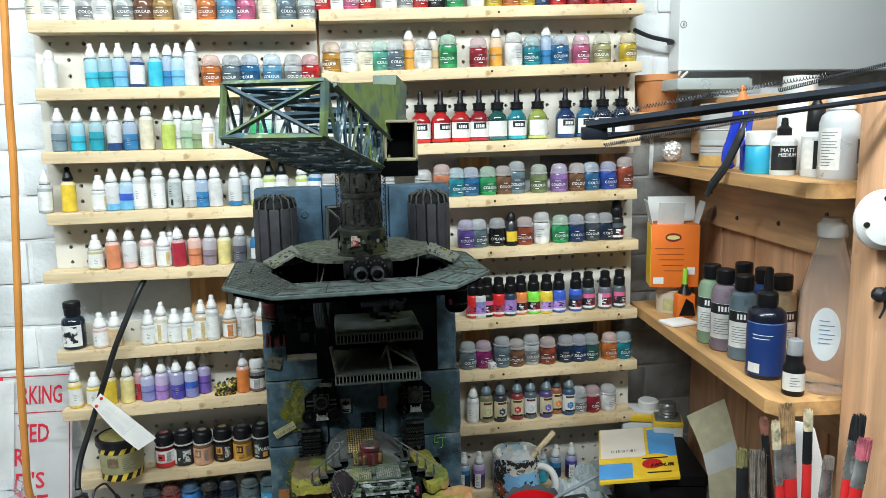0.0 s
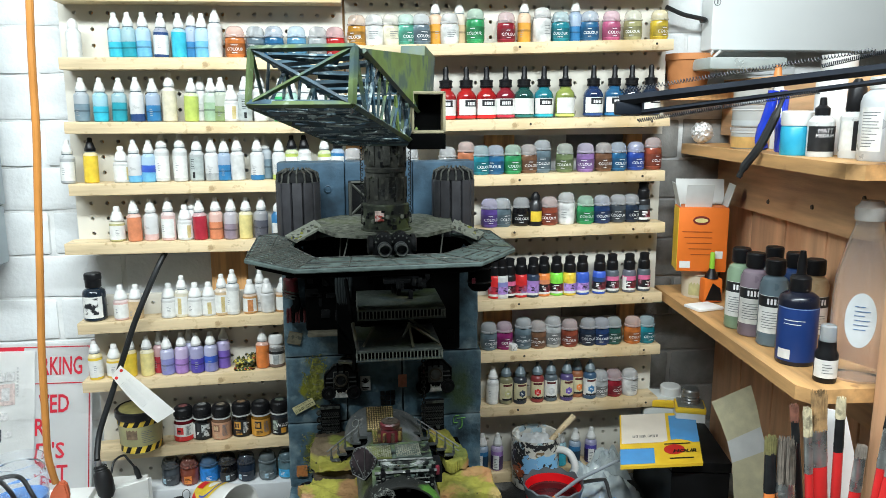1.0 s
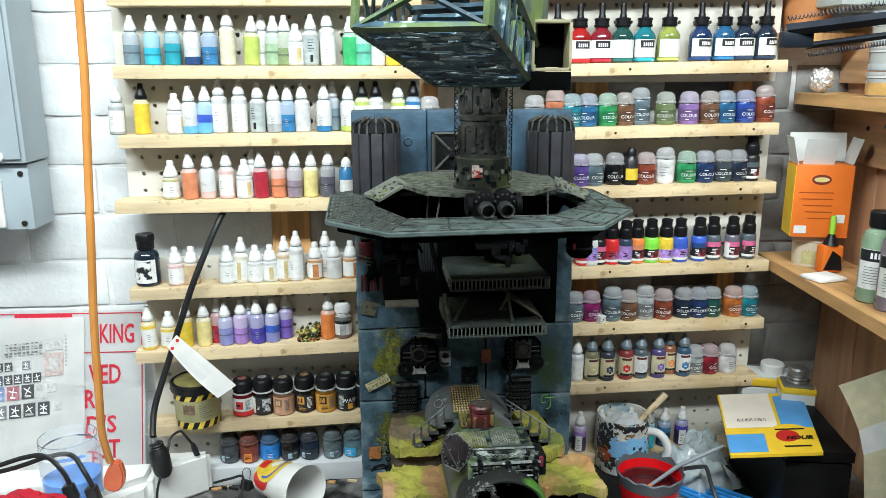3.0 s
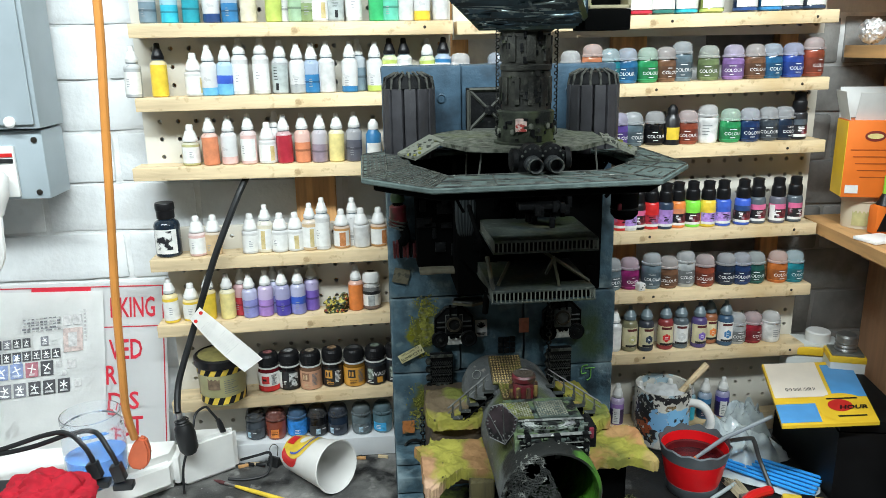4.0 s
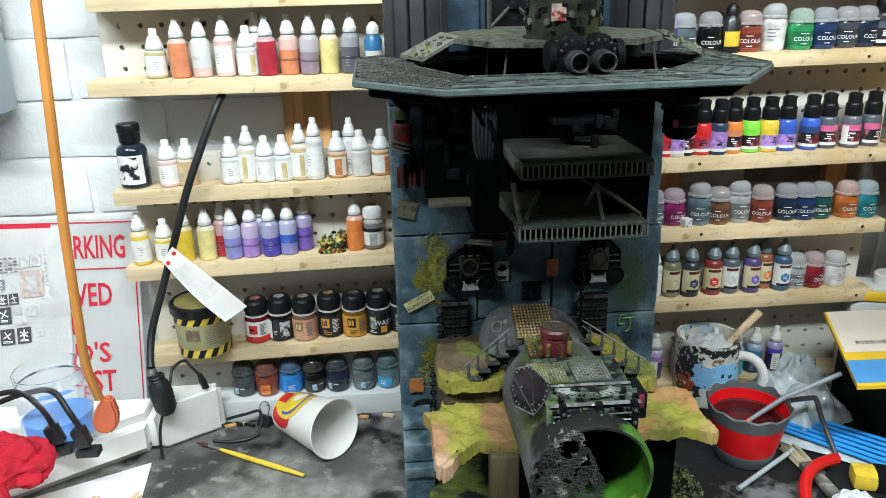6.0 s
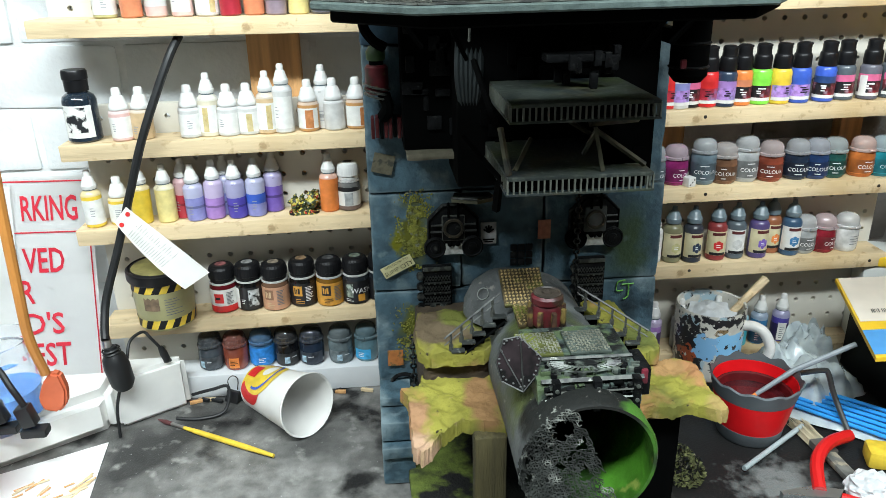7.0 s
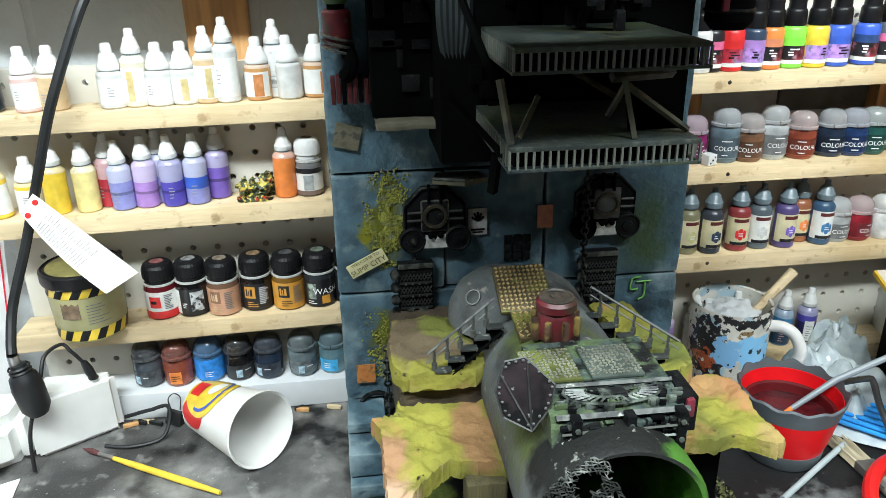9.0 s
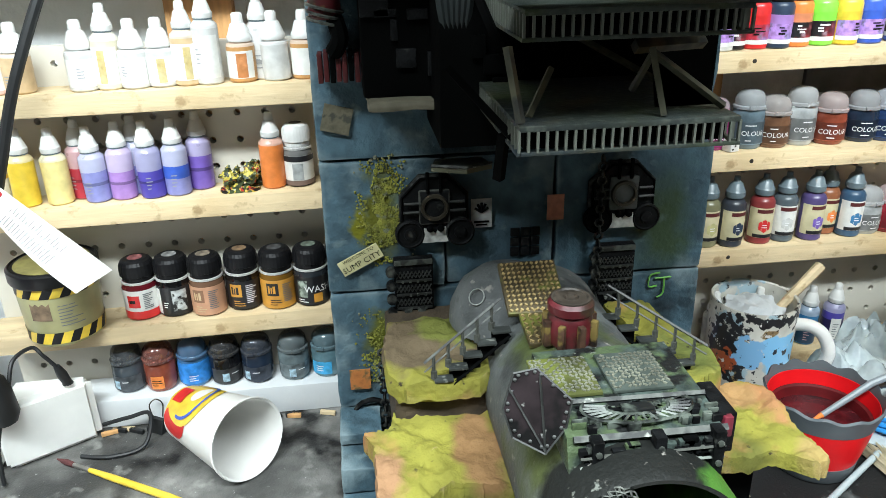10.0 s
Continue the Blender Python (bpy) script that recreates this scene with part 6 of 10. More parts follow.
tp("mossy_base", bm, mat("mossy_base", (0.12, 0.16, 0.03), 0.85, var=0.5, scale=50, bump=0.8, second=(0.012, 0.012, 0.012), mask=(0.42, 0.54), mscale=30))
bm = rough_block(0.44, 0.612, -0.43, -0.18, DESK + 0.0005, 0.78, 6, 0.004, 0.004, 9)
tp("dark_base", bm, mat("dark_wet_base", (0.02, 0.022, 0.02), 0.5, var=0.5, scale=50, bump=0.8))
bm = bmesh.new()
for k in range(900):
    a, q = rnd.uniform(0, 6.28), rnd.random() ** 0.6
    x, y = 0.638 + 0.028 * q * math.cos(a), -0.248 + 0.042 * q * math.sin(a)
    z = 0.764 + 0.026 * (1 - q) * rnd.random() + 0.004
    s = rnd.uniform(0.0015, 0.004)
    m = Matrix.Translation((x, y, z)) @ Euler((rnd.uniform(0, 3), rnd.uniform(0, 3), 0)).to_matrix().to_4x4()
    v = [bm.verts.new(m @ Vector(p)) for p in ((-s, 0, 0), (0, -s * 0.5, 0.0006), (s, 0, 0), (0, s * 0.5, 0.0006))]
    bm.faces.new(v)
tp("moss_clump", bm, layer(layer(mat("clump_moss", (0.14, 0.15, 0.06), 0.9, var=0.6, scale=150), (0.008, 0.009, 0.006), 60, 0.48, 0.56), (0.26, 0.24, 0.17), 90, 0.6, 0.66), "dry green scatter foliage", smooth=0)["kind"] = "stuff"

# the great pipe with its green mouth
px, pz, pr = 0.4755, 0.9365, 0.053
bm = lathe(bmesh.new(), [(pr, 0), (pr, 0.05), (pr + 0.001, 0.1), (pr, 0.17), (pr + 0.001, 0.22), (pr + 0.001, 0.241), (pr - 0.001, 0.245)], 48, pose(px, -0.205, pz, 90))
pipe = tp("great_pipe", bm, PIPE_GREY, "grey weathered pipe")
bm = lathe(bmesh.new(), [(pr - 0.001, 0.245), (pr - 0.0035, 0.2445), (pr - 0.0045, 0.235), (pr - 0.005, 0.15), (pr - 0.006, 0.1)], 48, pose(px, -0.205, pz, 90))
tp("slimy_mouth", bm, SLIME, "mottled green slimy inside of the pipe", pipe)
# black far end: the shade in the pipe put into its colour
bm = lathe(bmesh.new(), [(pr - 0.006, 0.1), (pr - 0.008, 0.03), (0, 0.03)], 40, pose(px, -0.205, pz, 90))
tp("pipe_depth", bm, BLACK_AND_SHADE, "", pipe)
bm = lathe(bmesh.new(), [(0.042, 0), (0.041, 0.012), (0.034, 0.027), (0.022, 0.037), (0, 0.041)], 30, pose(0.448, -0.232, 0.96))
tp("dome", bm, PIPE_GREY, "grey dome with an emblem")
tp("dome_emblem", lathe(bmesh.new(), [(0.0085, 0), (0.0085, 0.001), (0.0076, 0.0012), (0.0074, 0.0002)], 20, pose(0.423, -0.2535, 0.9895, 50, 0, -40) @ Matrix.Scale(0.72, 4)), mat("pale_emblem", (0.25, 0.27, 0.25), 0.6))
# torn net over the pipe
bm = bmesh.new()
nu, nv = 40, 50
grid = {}
for i in range(nu + 1):
    for j in range(nv + 1):
        u, v = i / nu, j / nv
        a = radians(192 - 88 * u)
        jit = noise.noise_vector(Vector((i * 3.3, j * 3.7, 2))) * 0.002
        r = pr + 0.0015 - 0.004 * min(1, v * 4)
        grid[i, j] = Vector((px + r * math.cos(a) + 0.026 * v * (0.4 + u) , -0.4505 - 0.004 * min(1, v * 3) - 0.03 * v * v, pz + r * math.sin(a) - 0.085 * v * (0.5 + 0.5 * u))) + jit
for (i, j), p in grid.items():
    if noise.noise(p * 90) > 0.36 - 0.5 * max(0, i / nu - 0.55):
        continue
    for q in ((i + 1, j + (1 if i % 2 else 0)), (i, j + 1)):
        if q in grid:
            strut(bm, p, grid[q], rnd.uniform(0.0003, 0.0009))
tp("torn_net", bm, layer(mat("grey_net", (0.02, 0.022, 0.02), 0.7, var=0.9, scale=60, spec=0.2), (0.2, 0.21, 0.19), 70, 0.55, 0.66), "torn grey camouflage net over the pipe mouth", smooth=0)["kind"] = "stuff"

# the hull on top of the pipe
bm = bmesh.new()
prof = [(-0.345, 0.998), (-0.397, 0.998), (-0.42, 0.994), (-0.4275, 0.975), (-0.415, 0.968), (-0.345, 0.968)]
prism(bm, prof, 0.0, 0.08, Matrix(((0, 0, 1, 0.44), (1, 0, 0, 0), (0, 1, 0, 0), (0, 0, 0, 1))))
hull = tp("hull", bm, HULL, "wrecked armoured hull with a tread-plate roof")
for x0, x1 in ((0.434, 0.467), (0.473, 0.506)):
    plate = tp("tread_plate", a_box(((x0 + x1) / 2, -0.375, 0.9995), (x1 - x0, 0.037, 0.002), 0.0005), BRASS if x0 < 0.45 else mat("grey_tread_plate", (0.06, 0.075, 0.065), 0.45, 0.2, var=0.5, scale=50), "worn diamond tread plate", hull)
    bm = bmesh.new()
    n = 12
    for i in range(n):
        for j in range(n):
            if rnd.random() < 0.15:
                continue
            x, y = x0 + (x1 - x0) * (i + 0.5) / n, -0.392 + 0.034 * (j + 0.5) / n
            box(bm, (0, 0, 0), (0.0023, 0.001, 0.001), 0, Matrix.Translation((x, y, 1.0008)) @ Matrix.Rotation(0.785 if (i + j) % 2 else -0.785, 4, "Z"))
    tp("tread_stud", bm, STUD, "", hull, smooth=0)["kind"] = "stuff"
tp("roof_edge", strut(bmesh.new(), (0.44, -0.3975, 0.999), (0.52, -0.3995, 0.999), 0.0022), PALE_RAIL, "", hull)
GRILLE = layer(mat("silvered_grille", (0.085, 0.1, 0.085), 0.4, 0.1, var=0.8, scale=110), (0.01, 0.011, 0.011), 75, 0.5, 0.6)
for k in range(19):
    a = math.pi * (-0.12 + 0.068 * k)
    tp("spoke", strut(bmesh.new(), (0.481 + 0.017 * math.cos(a), -0.406 - 0.007 * math.sin(a), 0.9988), (0.481 + 0.029 * math.cos(a), -0.4045 - 0.0135 * math.sin(a), 0.998), 0.0011), GRILLE, "", hull)
for rx, ry in ((0.0165, 0.0068), (0.0295, 0.0138)):
    tp("oval_rim", tube(bmesh.new(), [(0.481 + rx * math.cos(math.pi * (-0.14 + 0.064 * k)), -0.4052 - ry * math.sin(math.pi * (-0.14 + 0.064 * k)), 0.9985) for k in range(21)], 0.0009, 6), GRILLE, "", hull)
tp("badge", a_box((0.481, -0.4065, 0.9985), (0.017, 0.007, 0.002), 0.0008), GRILLE, "", hull)
tp("bumper_bar", strut(bmesh.new(), (0.443, -0.4215, 0.9935), (0.522, -0.4225, 0.9935), 0.0032), PALE_RAIL, "", hull)
for z, m in ((0.987, GUNMETAL), (0.9805, GRILLE), (0.9745, PALE_RAIL)):
    tp("grille_bar", strut(bmesh.new(), (0.445, -0.428, z), (0.519, -0.428, z), 0.002), m, "", hull)
for x in (0.4535, 0.485, 0.5155):
    tp("bracket", a_box((x, -0.426, 0.983), (0.006, 0.008, 0.027), 0.001), GUNMETAL, "", hull)
    for z in (0.978, 0.99):
        tp("bolt", lathe(bmesh.new(), [(0.0017, 0), (0.0017, 0.0012), (0, 0.0016)], 8, pose(x, -0.43, z, 90)), PALE_RAIL, "", hull)
for k in range(70):
    s = (rnd.uniform(0.002, 0.008), 0.003, rnd.uniform(0.0015, 0.004))
    tp("fitting", a_box((rnd.uniform(0.446, 0.518), -0.427, rnd.uniform(0.974, 0.992)), s, 0.0004), rnd.choice((GUNMETAL, GUNMETAL, GRILLE, HULL, HULL, BLACK_AND_SHADE)), "", hull)
for k in range(60):
    tp("fitting", a_box((rnd.uniform(0.442, 0.52), rnd.uniform(-0.419, -0.401), 0.9965), (rnd.uniform(0.002, 0.008), rnd.uniform(0.001, 0.003), 0.004), 0.0003), rnd.choice((GUNMETAL, GRILLE, HULL)), "", hull)
WEDGE = [(-0.0195, -0.006), (-0.016, 0.012), (-0.004, 0.016), (0.015, 0.002), (0.013, -0.012), (0.004, -0.026), (-0.013, -0.02)]
M3 = pose(0.4325, -0.4, 1.003, 52, 0, -20)
tp("wedge_armour", prism(bmesh.new(), WEDGE, -0.004, 0.003, M3), layer(layer(mat("black_brown_armour", (0.014, 0.01, 0.011), 0.8, var=0.6, scale=60, spec=0.1), (0.003, 0.003, 0.003), 55, 0.5, 0.6), (0.16, 0.16, 0.15), 170, 0.69, 0.74), "", hull)
for i in range(7):
    p, q = Vector(WEDGE[i]), Vector(WEDGE[(i + 1) % 7])
    for f in (0.12, 0.5, 0.88):
        tp("rivet", lathe(bmesh.new(), [(0.001, 0), (0.001, 0.001), (0, 0.0014)], 8, M3 @ Matrix.Translation((*(p.lerp(q, f) * 0.9), 0.003))), RAIL_STEEL, "", hull)
for i in range(7):
    p, q = WEDGE[i], WEDGE[(i + 1) % 7]
    tp("edge_strip", strut(bmesh.new(), M3 @ Vector((*p, 0.003)), M3 @ Vector((*q, 0.003)), 0.0009), RAIL_STEEL, "", hull)
for p, q in (((-0.002, 0.012), (0.004, -0.025)), ((-0.017, 0.004), (0.004, -0.025))):
    tp("edge_strip", strut(bmesh.new(), M3 @ Vector((*p, 0.004)), M3 @ Vector((*q, 0.0035)), 0.0009), RAIL_STEEL, "", hull)
tp("side_box", a_box((0.5255, -0.402, 0.985), (0.009, 0.03, 0.024), 0.001), GUNMETAL, "", hull)
tp("red_lamp", a_box((0.5235, -0.4195, 0.992), (0.005, 0.004, 0.012), 0.001), mat("dull_red_lamp", (0.12, 0.015, 0.025), 0.4, var=0.4, scale=90), "", hull)
# sponge moss on the wall
for x, z, sx, sz, cnt in ((0.364, 1.026, 0.016, 0.045, 1900), (0.366, 1.03, 0.01, 0.03, 500), (0.352, 0.905, 0.014, 0.04, 420)):
    bm = bmesh.new()
    for k in range(cnt):
        qx, qz = rnd.gauss(0, 0.5), rnd.gauss(0, 0.5)
        if abs(qz) > 1 or noise.noise(Vector((x + qx * sx, 0, z + qz * sz)) * 70) < -0.12:
            continue
        s = rnd.uniform(0.0005, 0.0015)
        box(bm, (0, 0, 0), (s * 1.3, s, s), 0, Matrix.Translation((x + qx * sx, -0.1705, z + qz * sz)) @ Euler((rnd.uniform(0, 3), rnd.uniform(0, 3), rnd.uniform(0, 3))).to_matrix().to_4x4())
    tp("wall_moss", bm, MOSS, "yellow-green sponge moss on the wall", smooth=0)["kind"] = "stuff"
M2 = pose(0.4585, -0.266, 1.0, 26)
bm = bmesh.new()
for i in range(11):
    for j in range(11):
        box(bm, (0, 0, 0), (0.0021, 0.0013, 0.0014), 0, M2 @ Matrix.Translation((-0.0175 + 0.0035 * i, -0.0195 + 0.0039 * j, 0.0026)) @ Matrix.Rotation(0.785 if (i + j) % 2 else -0.785, 4, "Z"))
plate = tp("upper_tread_plate", a_box((0, 0, 0), (0.04, 0.044, 0.004), 0.0008, M2), mat("ochre_tread_plate", (0.06, 0.045, 0.02), 0.5, 0.1, var=0.6, scale=40, second=(0.12, 0.13, 0.025), mask=(0.48, 0.58), mscale=45), "rusty ochre tread plate")
tp("tread_stud", bm, mat("gold_stud", (0.4, 0.3, 0.14), 0.4, 0.3, var=0.5, scale=60), "", plate, smooth=0)["kind"] = "stuff"
M4 = pose(0.4655, -0.3, 0.988, 8)
lower = tp("lower_tread_plate", a_box((0, 0, 0), (0.04, 0.036, 0.004), 0.0008, M4), MATS["ochre_tread_plate"], "rusty ochre tread plate")
bm = bmesh.new()
for i in range(9):
    for j in range(8):
        box(bm, (0, 0, 0), (0.0026, 0.001, 0.0014), 0, M4 @ Matrix.Translation((-0.018 + 0.0045 * i, -0.016 + 0.0045 * j, 0.0026)) @ Matrix.Rotation(0.785 if (i + j) % 2 else -0.785, 4, "Z"))
tp("tread_stud", bm, MATS["gold_stud"], "", lower, smooth=0)["kind"] = "stuff"
bm = lathe(bmesh.new(), [(0.0128, 0), (0.0138, 0.002), (0.0138, 0.017), (0.0122, 0.02), (0.0142, 0.022), (0.0142, 0.027), (0.012, 0.0295), (0.0102, 0.028), (0, 0.028)], 22, pose(0.4695, -0.321, 0.99))
hatch = tp("red_hatch", bm, RUST_RED, "rusty red round hatch")
for k in range(8):
    tp("clamp", a_box((0, 0, 0), (0.0042, 0.0052, 0.018), 0.001, Matrix.Translation((0.4695, -0.321, 0.998)) @ Matrix.Rotation(2 * math.pi * k / 8 + 0.2, 4, "Z") @ Matrix.Translation((0, -0.015, 0))), mat("dark_clamp", (0.05, 0.026, 0.016), 0.5, var=0.9, scale=90, second=(0.14, 0.1, 0.03), mask=(0.5, 0.6), mscale=120), "", hatch)
tp("hatch_lid", lathe(bmesh.new(), [(0.0122, 0), (0.0122, 0.002), (0.0105, 0.0026), (0.0096, 0.0014), (0.0045, 0.0014), (0.0042, 0.003), (0.0028, 0.0032), (0.0024, 0.0018), (0, 0.0018)], 22, pose(0.4695, -0.321, 1.0182)), mat("brown_hatch_steel", (0.045, 0.036, 0.028), 0.5, 0.2, var=0.6, scale=80), "", hatch)

# stairs with handrails
def stairs(a, b, n, side, rail, h=0.0175):
    """A flight of n treads from a up to b with posts and a rail at one end of the treads."""
    a, b = Vector(a), Vector(b)
    st = None
    e = Vector((side * 0.0062, 0.001, 0))
    for k in range(n):
        p = a.lerp(b, k / (n - 1))
        bm = a_box(p, (0.0125, 0.0075, 0.0017), 0.0003)
        if st is None:
            st = tp("stairs", bm, TREAD, "dark metal stairs with a handrail")
        else:
            tp("step", bm, TREAD, "", st)
        tp("riser", a_box(p + Vector((0, 0.003, -0.006)), (0.011, 0.004, 0.0105), 0), BLACK_AND_SHADE, "", st)
        tp("post", strut(bmesh.new(), p + e, p + e + Vector((0, 0, h)), 0.0016), GUNMETAL, "", st)
        tp("post_foot", strut(bmesh.new(), p + e, p + e + Vector((0, 0, 0.006)), 0.003), GUNMETAL, "", st)
    d = (b - a) * 0.16
    up = Vector((0, 0, h))
    tp("handrail", strut(bmesh.new(), a + e + up - d, b + e + up + d, 0.0015), rail, "", st)
    tp("mid_rail", strut(bmesh.new(), a + e + up * 0.62 - d, b + e + up * 0.62 + d, 0.0009), rail, "", st)
    tp("stringer", strut(bmesh.new(), a - e - Vector((0, 0, 0.004)), b - e - Vector((0, 0, 0.004)), 0.002), BLACK_AND_SHADE, "", st)


TREAD = layer(mat("worn_step_steel", (0.03, 0.034, 0.032), 0.5, 0.1, var=0.5, scale=90), (0.16, 0.17, 0.15), 150, 0.6, 0.68)
stairs((0.393, -0.302, 0.957), (0.4325, -0.292, 0.984), 5, -1, PALE_RAIL)
stairs((0.556, -0.303, 0.954), (0.511, -0.277, 0.979), 5, 1, RAIL_STEEL)

# ---- left of the pegboard ----
STEEL_GREY = mat("grey_enamel_steel", (0.36, 0.42, 0.45), 0.4, 0.1, var=0.08, scale=12, bump=0.05)
WHITE_ABS = mat("white_plug_plastic", (0.82, 0.82, 0.79), 0.4, var=0.05)
BLACK_RUBBER = mat("black_rubber", (0.012, 0.013, 0.014), 0.5, var=0.3)
ORANGE_RUBBER = mat("orange_rubber_lead", (0.58, 0.24, 0.055), 0.45, var=0.12, scale=20)
SIGN_WHITE = mat("white_enamel_sign", (0.84, 0.84, 0.83), 0.35, var=0.04, scale=10)
SIGN_RED = mat("red_sign_print", (0.55, 0.02, 0.04), 0.45, var=0.1)
PAPER = mat("white_paper", (0.9, 0.9, 0.88), 0.7, var=0.04, scale=30, bump=0.1)

panel = thing("breaker_panel", (-0.387, 0.02, 1.2955), "grey steel electrical panel box on the wall", "electrical panel")
part("case", a_box((0.006, -0.041, 0.31), (0.482, 0.082, 0.62), 0.004), STEEL_GREY, panel)
part("cover", a_box((0.004, -0.084, 0.312), (0.474, 0.004, 0.612), 0.002), STEEL_GREY, panel)
part("cover_screw", lathe(bmesh.new(), [(0.0075, 0), (0.0075, 0.003), (0.005, 0.005), (0, 0.005)], 16, pose(0.211, -0.086, 0.01, 90)), WHITE_ABS, panel)
jbox = thing("junction_box", (-0.307, 0.02, 1.198), "grey steel junction box with a white outlet below the panel", "junction box")
part("case", a_box((0.0, -0.036, 0.0475), (0.326, 0.072, 0.095), 0.004), STEEL_GREY, jbox)
for sx, sz in ((0.152, 0.082), (0.149, 0.01)):
    part("screw", lathe(bmesh.new(), [(0.004, 0), (0.004, 0.002), (0, 0.003)], 12, pose(sx, -0.072, sz, 90)), SCREW, jbox)
part("outlet", a_box((0.034, -0.075, 0.04), (0.182, 0.006, 0.07), 0.002), WHITE_ABS, jbox)
part("breaker_mark", a_box((0.112, -0.0786, 0.063), (0.022, 0.002, 0.005), 0), paint("red"), jbox)
part("breaker_slot", a_box((0.112, -0.0786, 0.055), (0.022, 0.002, 0.006), 0), BLACK_RUBBER, jbox)
plug = thing("white_plug", (-0.206, -0.058, 1.226), "white plug with its lead hanging from the outlet", "plug")
part("plug_body", lathe(bmesh.new(), [(0, 0.02), (0.014, 0.02), (0.018, 0.012), (0.017, -0.012), (0.01, -0.028), (0.006, -0.04), (0, -0.04)], 18, pose(0, -0.017, -0.005)), WHITE_ABS, plug)
part("lead", tube(bmesh.new(), smooth_path([(0, -0.017, -0.04), (-0.002, -0.018, -0.07), (-0.01, -0.012, -0.11), (-0.05, 0.0, -0.16), (-0.1, 0.02, -0.24)], 8), 0.0045, 8), WHITE_ABS, plug)
lead = thing("extension_lead", (-0.03, -0.185, 0.823), "orange rubber extension lead hanging down with a flat end", "extension lead")
pts = [(0.02, -0.19, 1.95), (0.008, -0.19, 1.66), (0.0, -0.19, 1.521), (-0.004, -0.19, 1.418), (-0.0105, -0.19, 1.33), (-0.02, -0.19, 1.2), (-0.0275, -0.19, 1.1), (-0.0325, -0.19, 0.99), (-0.0365, -0.184, 0.935), (-0.034, -0.174, 0.888)]
part("cable", tube(bmesh.new(), smooth_path([(x + 0.03, y + 0.185, z - 0.823) for x, y, z in pts], 8), 0.0052, 10), ORANGE_RUBBER, lead)
bm = bmesh.new()
prism(bm, [(-0.005, 0.028), (0.005, 0.028), (0.0135, 0.01), (0.0145, -0.008), (0.007, -0.02), (-0.008, -0.02), (-0.0145, -0.008), (-0.012, 0.012)], -0.006, 0.006, pose(-0.001, 0.013, 0.038, 90, 14, 0))
bmesh.ops.bevel(bm, geom=list(bm.edges), offset=0.0025, segments=2, affect="EDGES")
part("flat_end", bm, mat("worn_orange_end", (0.62, 0.14, 0.06), 0.5, var=0.15), lead, "worn orange-red flat end")

# the enamel sign: corners, and a place on it by metres from its right and top edges
SC = [Vector((-0.0285, 0.031, 1.047)), Vector((-0.3285, 0.0315, 1.053)), Vector((-0.335, -0.0345, 0.7675)), Vector((-0.035, -0.0345, 0.7675))]


def on_sign(u, v, off=0.0):
    a, b = u / 0.3, v / 0.29
    p = (SC[0] * (1 - a) + SC[1] * a) * (1 - b) + (SC[3] * (1 - a) + SC[2] * a) * b
    du = (SC[1] - SC[0]) * (1 - b) + (SC[2] - SC[3]) * b
    dv = (SC[3] - SC[0]) * (1 - a) + (SC[2] - SC[1]) * a
    n = du.cross(dv).normalized()
    n = n if n.y < 0 else -n
    return p + n * off


def sign_patch(bm, u0, u1, v0, v1, off, n=6):
    g = [[bm.verts.new(on_sign(u0 + (u1 - u0) * i / n, v0 + (v1 - v0) * k / n, off)) for k in range(n + 1)] for i in range(n + 1)]
    for i in range(n):
        for k in range(n):
            bm.faces.new((g[i][k], g[i + 1][k], g[i + 1][k + 1], g[i][k + 1]))
    return bm


S0 = Vector((-0.13, -0.1, DESK))
sign = thing("enamel_sign", S0, "white metal parking sign with red lettering leaning on the wall", "sign")


def sp(name, bm, material, label="", parent=None):
    bmesh.ops.translate(bm, verts=bm.verts, vec=-S0)
    return part(name, bm, material, parent or sign, label)


bm = sign_patch(bmesh.new(), 0, 0.3, 0, 0.29, 0.0, 10)
bmesh.ops.solidify(bm, geom=bm.faces, thickness=0.0015)
sp("plate", bm, SIGN_WHITE)
bm = bmesh.new()
sign_patch(bm, 0.0035, 0.0052, 0.006, 0.285, 0.001)
sign_patch(bm, 0.0035, 0.25, 0.006, 0.0077, 0.001)
sp("red_border", bm, SIGN_RED)
sp("rule", sign_patch(bmesh.new(), 0.0055, 0.25, 0.0695, 0.0712, 0.001), SIGN_RED)
sp("red_header", sign_patch(bmesh.new(), 0.112, 0.2, 0.006, 0.03, 0.0012), SIGN_RED)
for u, w in ((0.12, 0.008), (0.134, 0.01), (0.15, 0.006), (0.162, 0.011), (0.18, 0.008)):
    sp("header_bar", sign_patch(bmesh.new(), u, u + w, 0.0165, 0.0275, 0.0018, 1), SIGN_WHITE)


def sign_words(text, right, top, height, width):
    me = words(text, 0.1, bold=0.0014)
    xs, zs = [v.co.x for v in me.vertices], [v.co.z for v in me.vertices]
    for v in me.vertices:
        a, b = (v.co.x - min(xs)) / (max(xs) - min(xs)), (v.co.z - min(zs)) / (max(zs) - min(zs))
        v.co = on_sign(right + width * (1 - a), top + height * (1 - b), 0.0012) - S0
    me.materials.append(SIGN_RED)
    new("lettering", me).parent = sign


sign_words("RKING", 0.0165, 0.024, 0.032, 0.067)
sign_words("VED", 0.0375, 0.09, 0.0315, 0.05)
sign_words("R", 0.077, 0.1305, 0.03, 0.016)
sign_words("D'S", 0.0447, 0.172, 0.029, 0.046)
sign_words("EST", 0.0392, 0.212, 0.031, 0.0455)

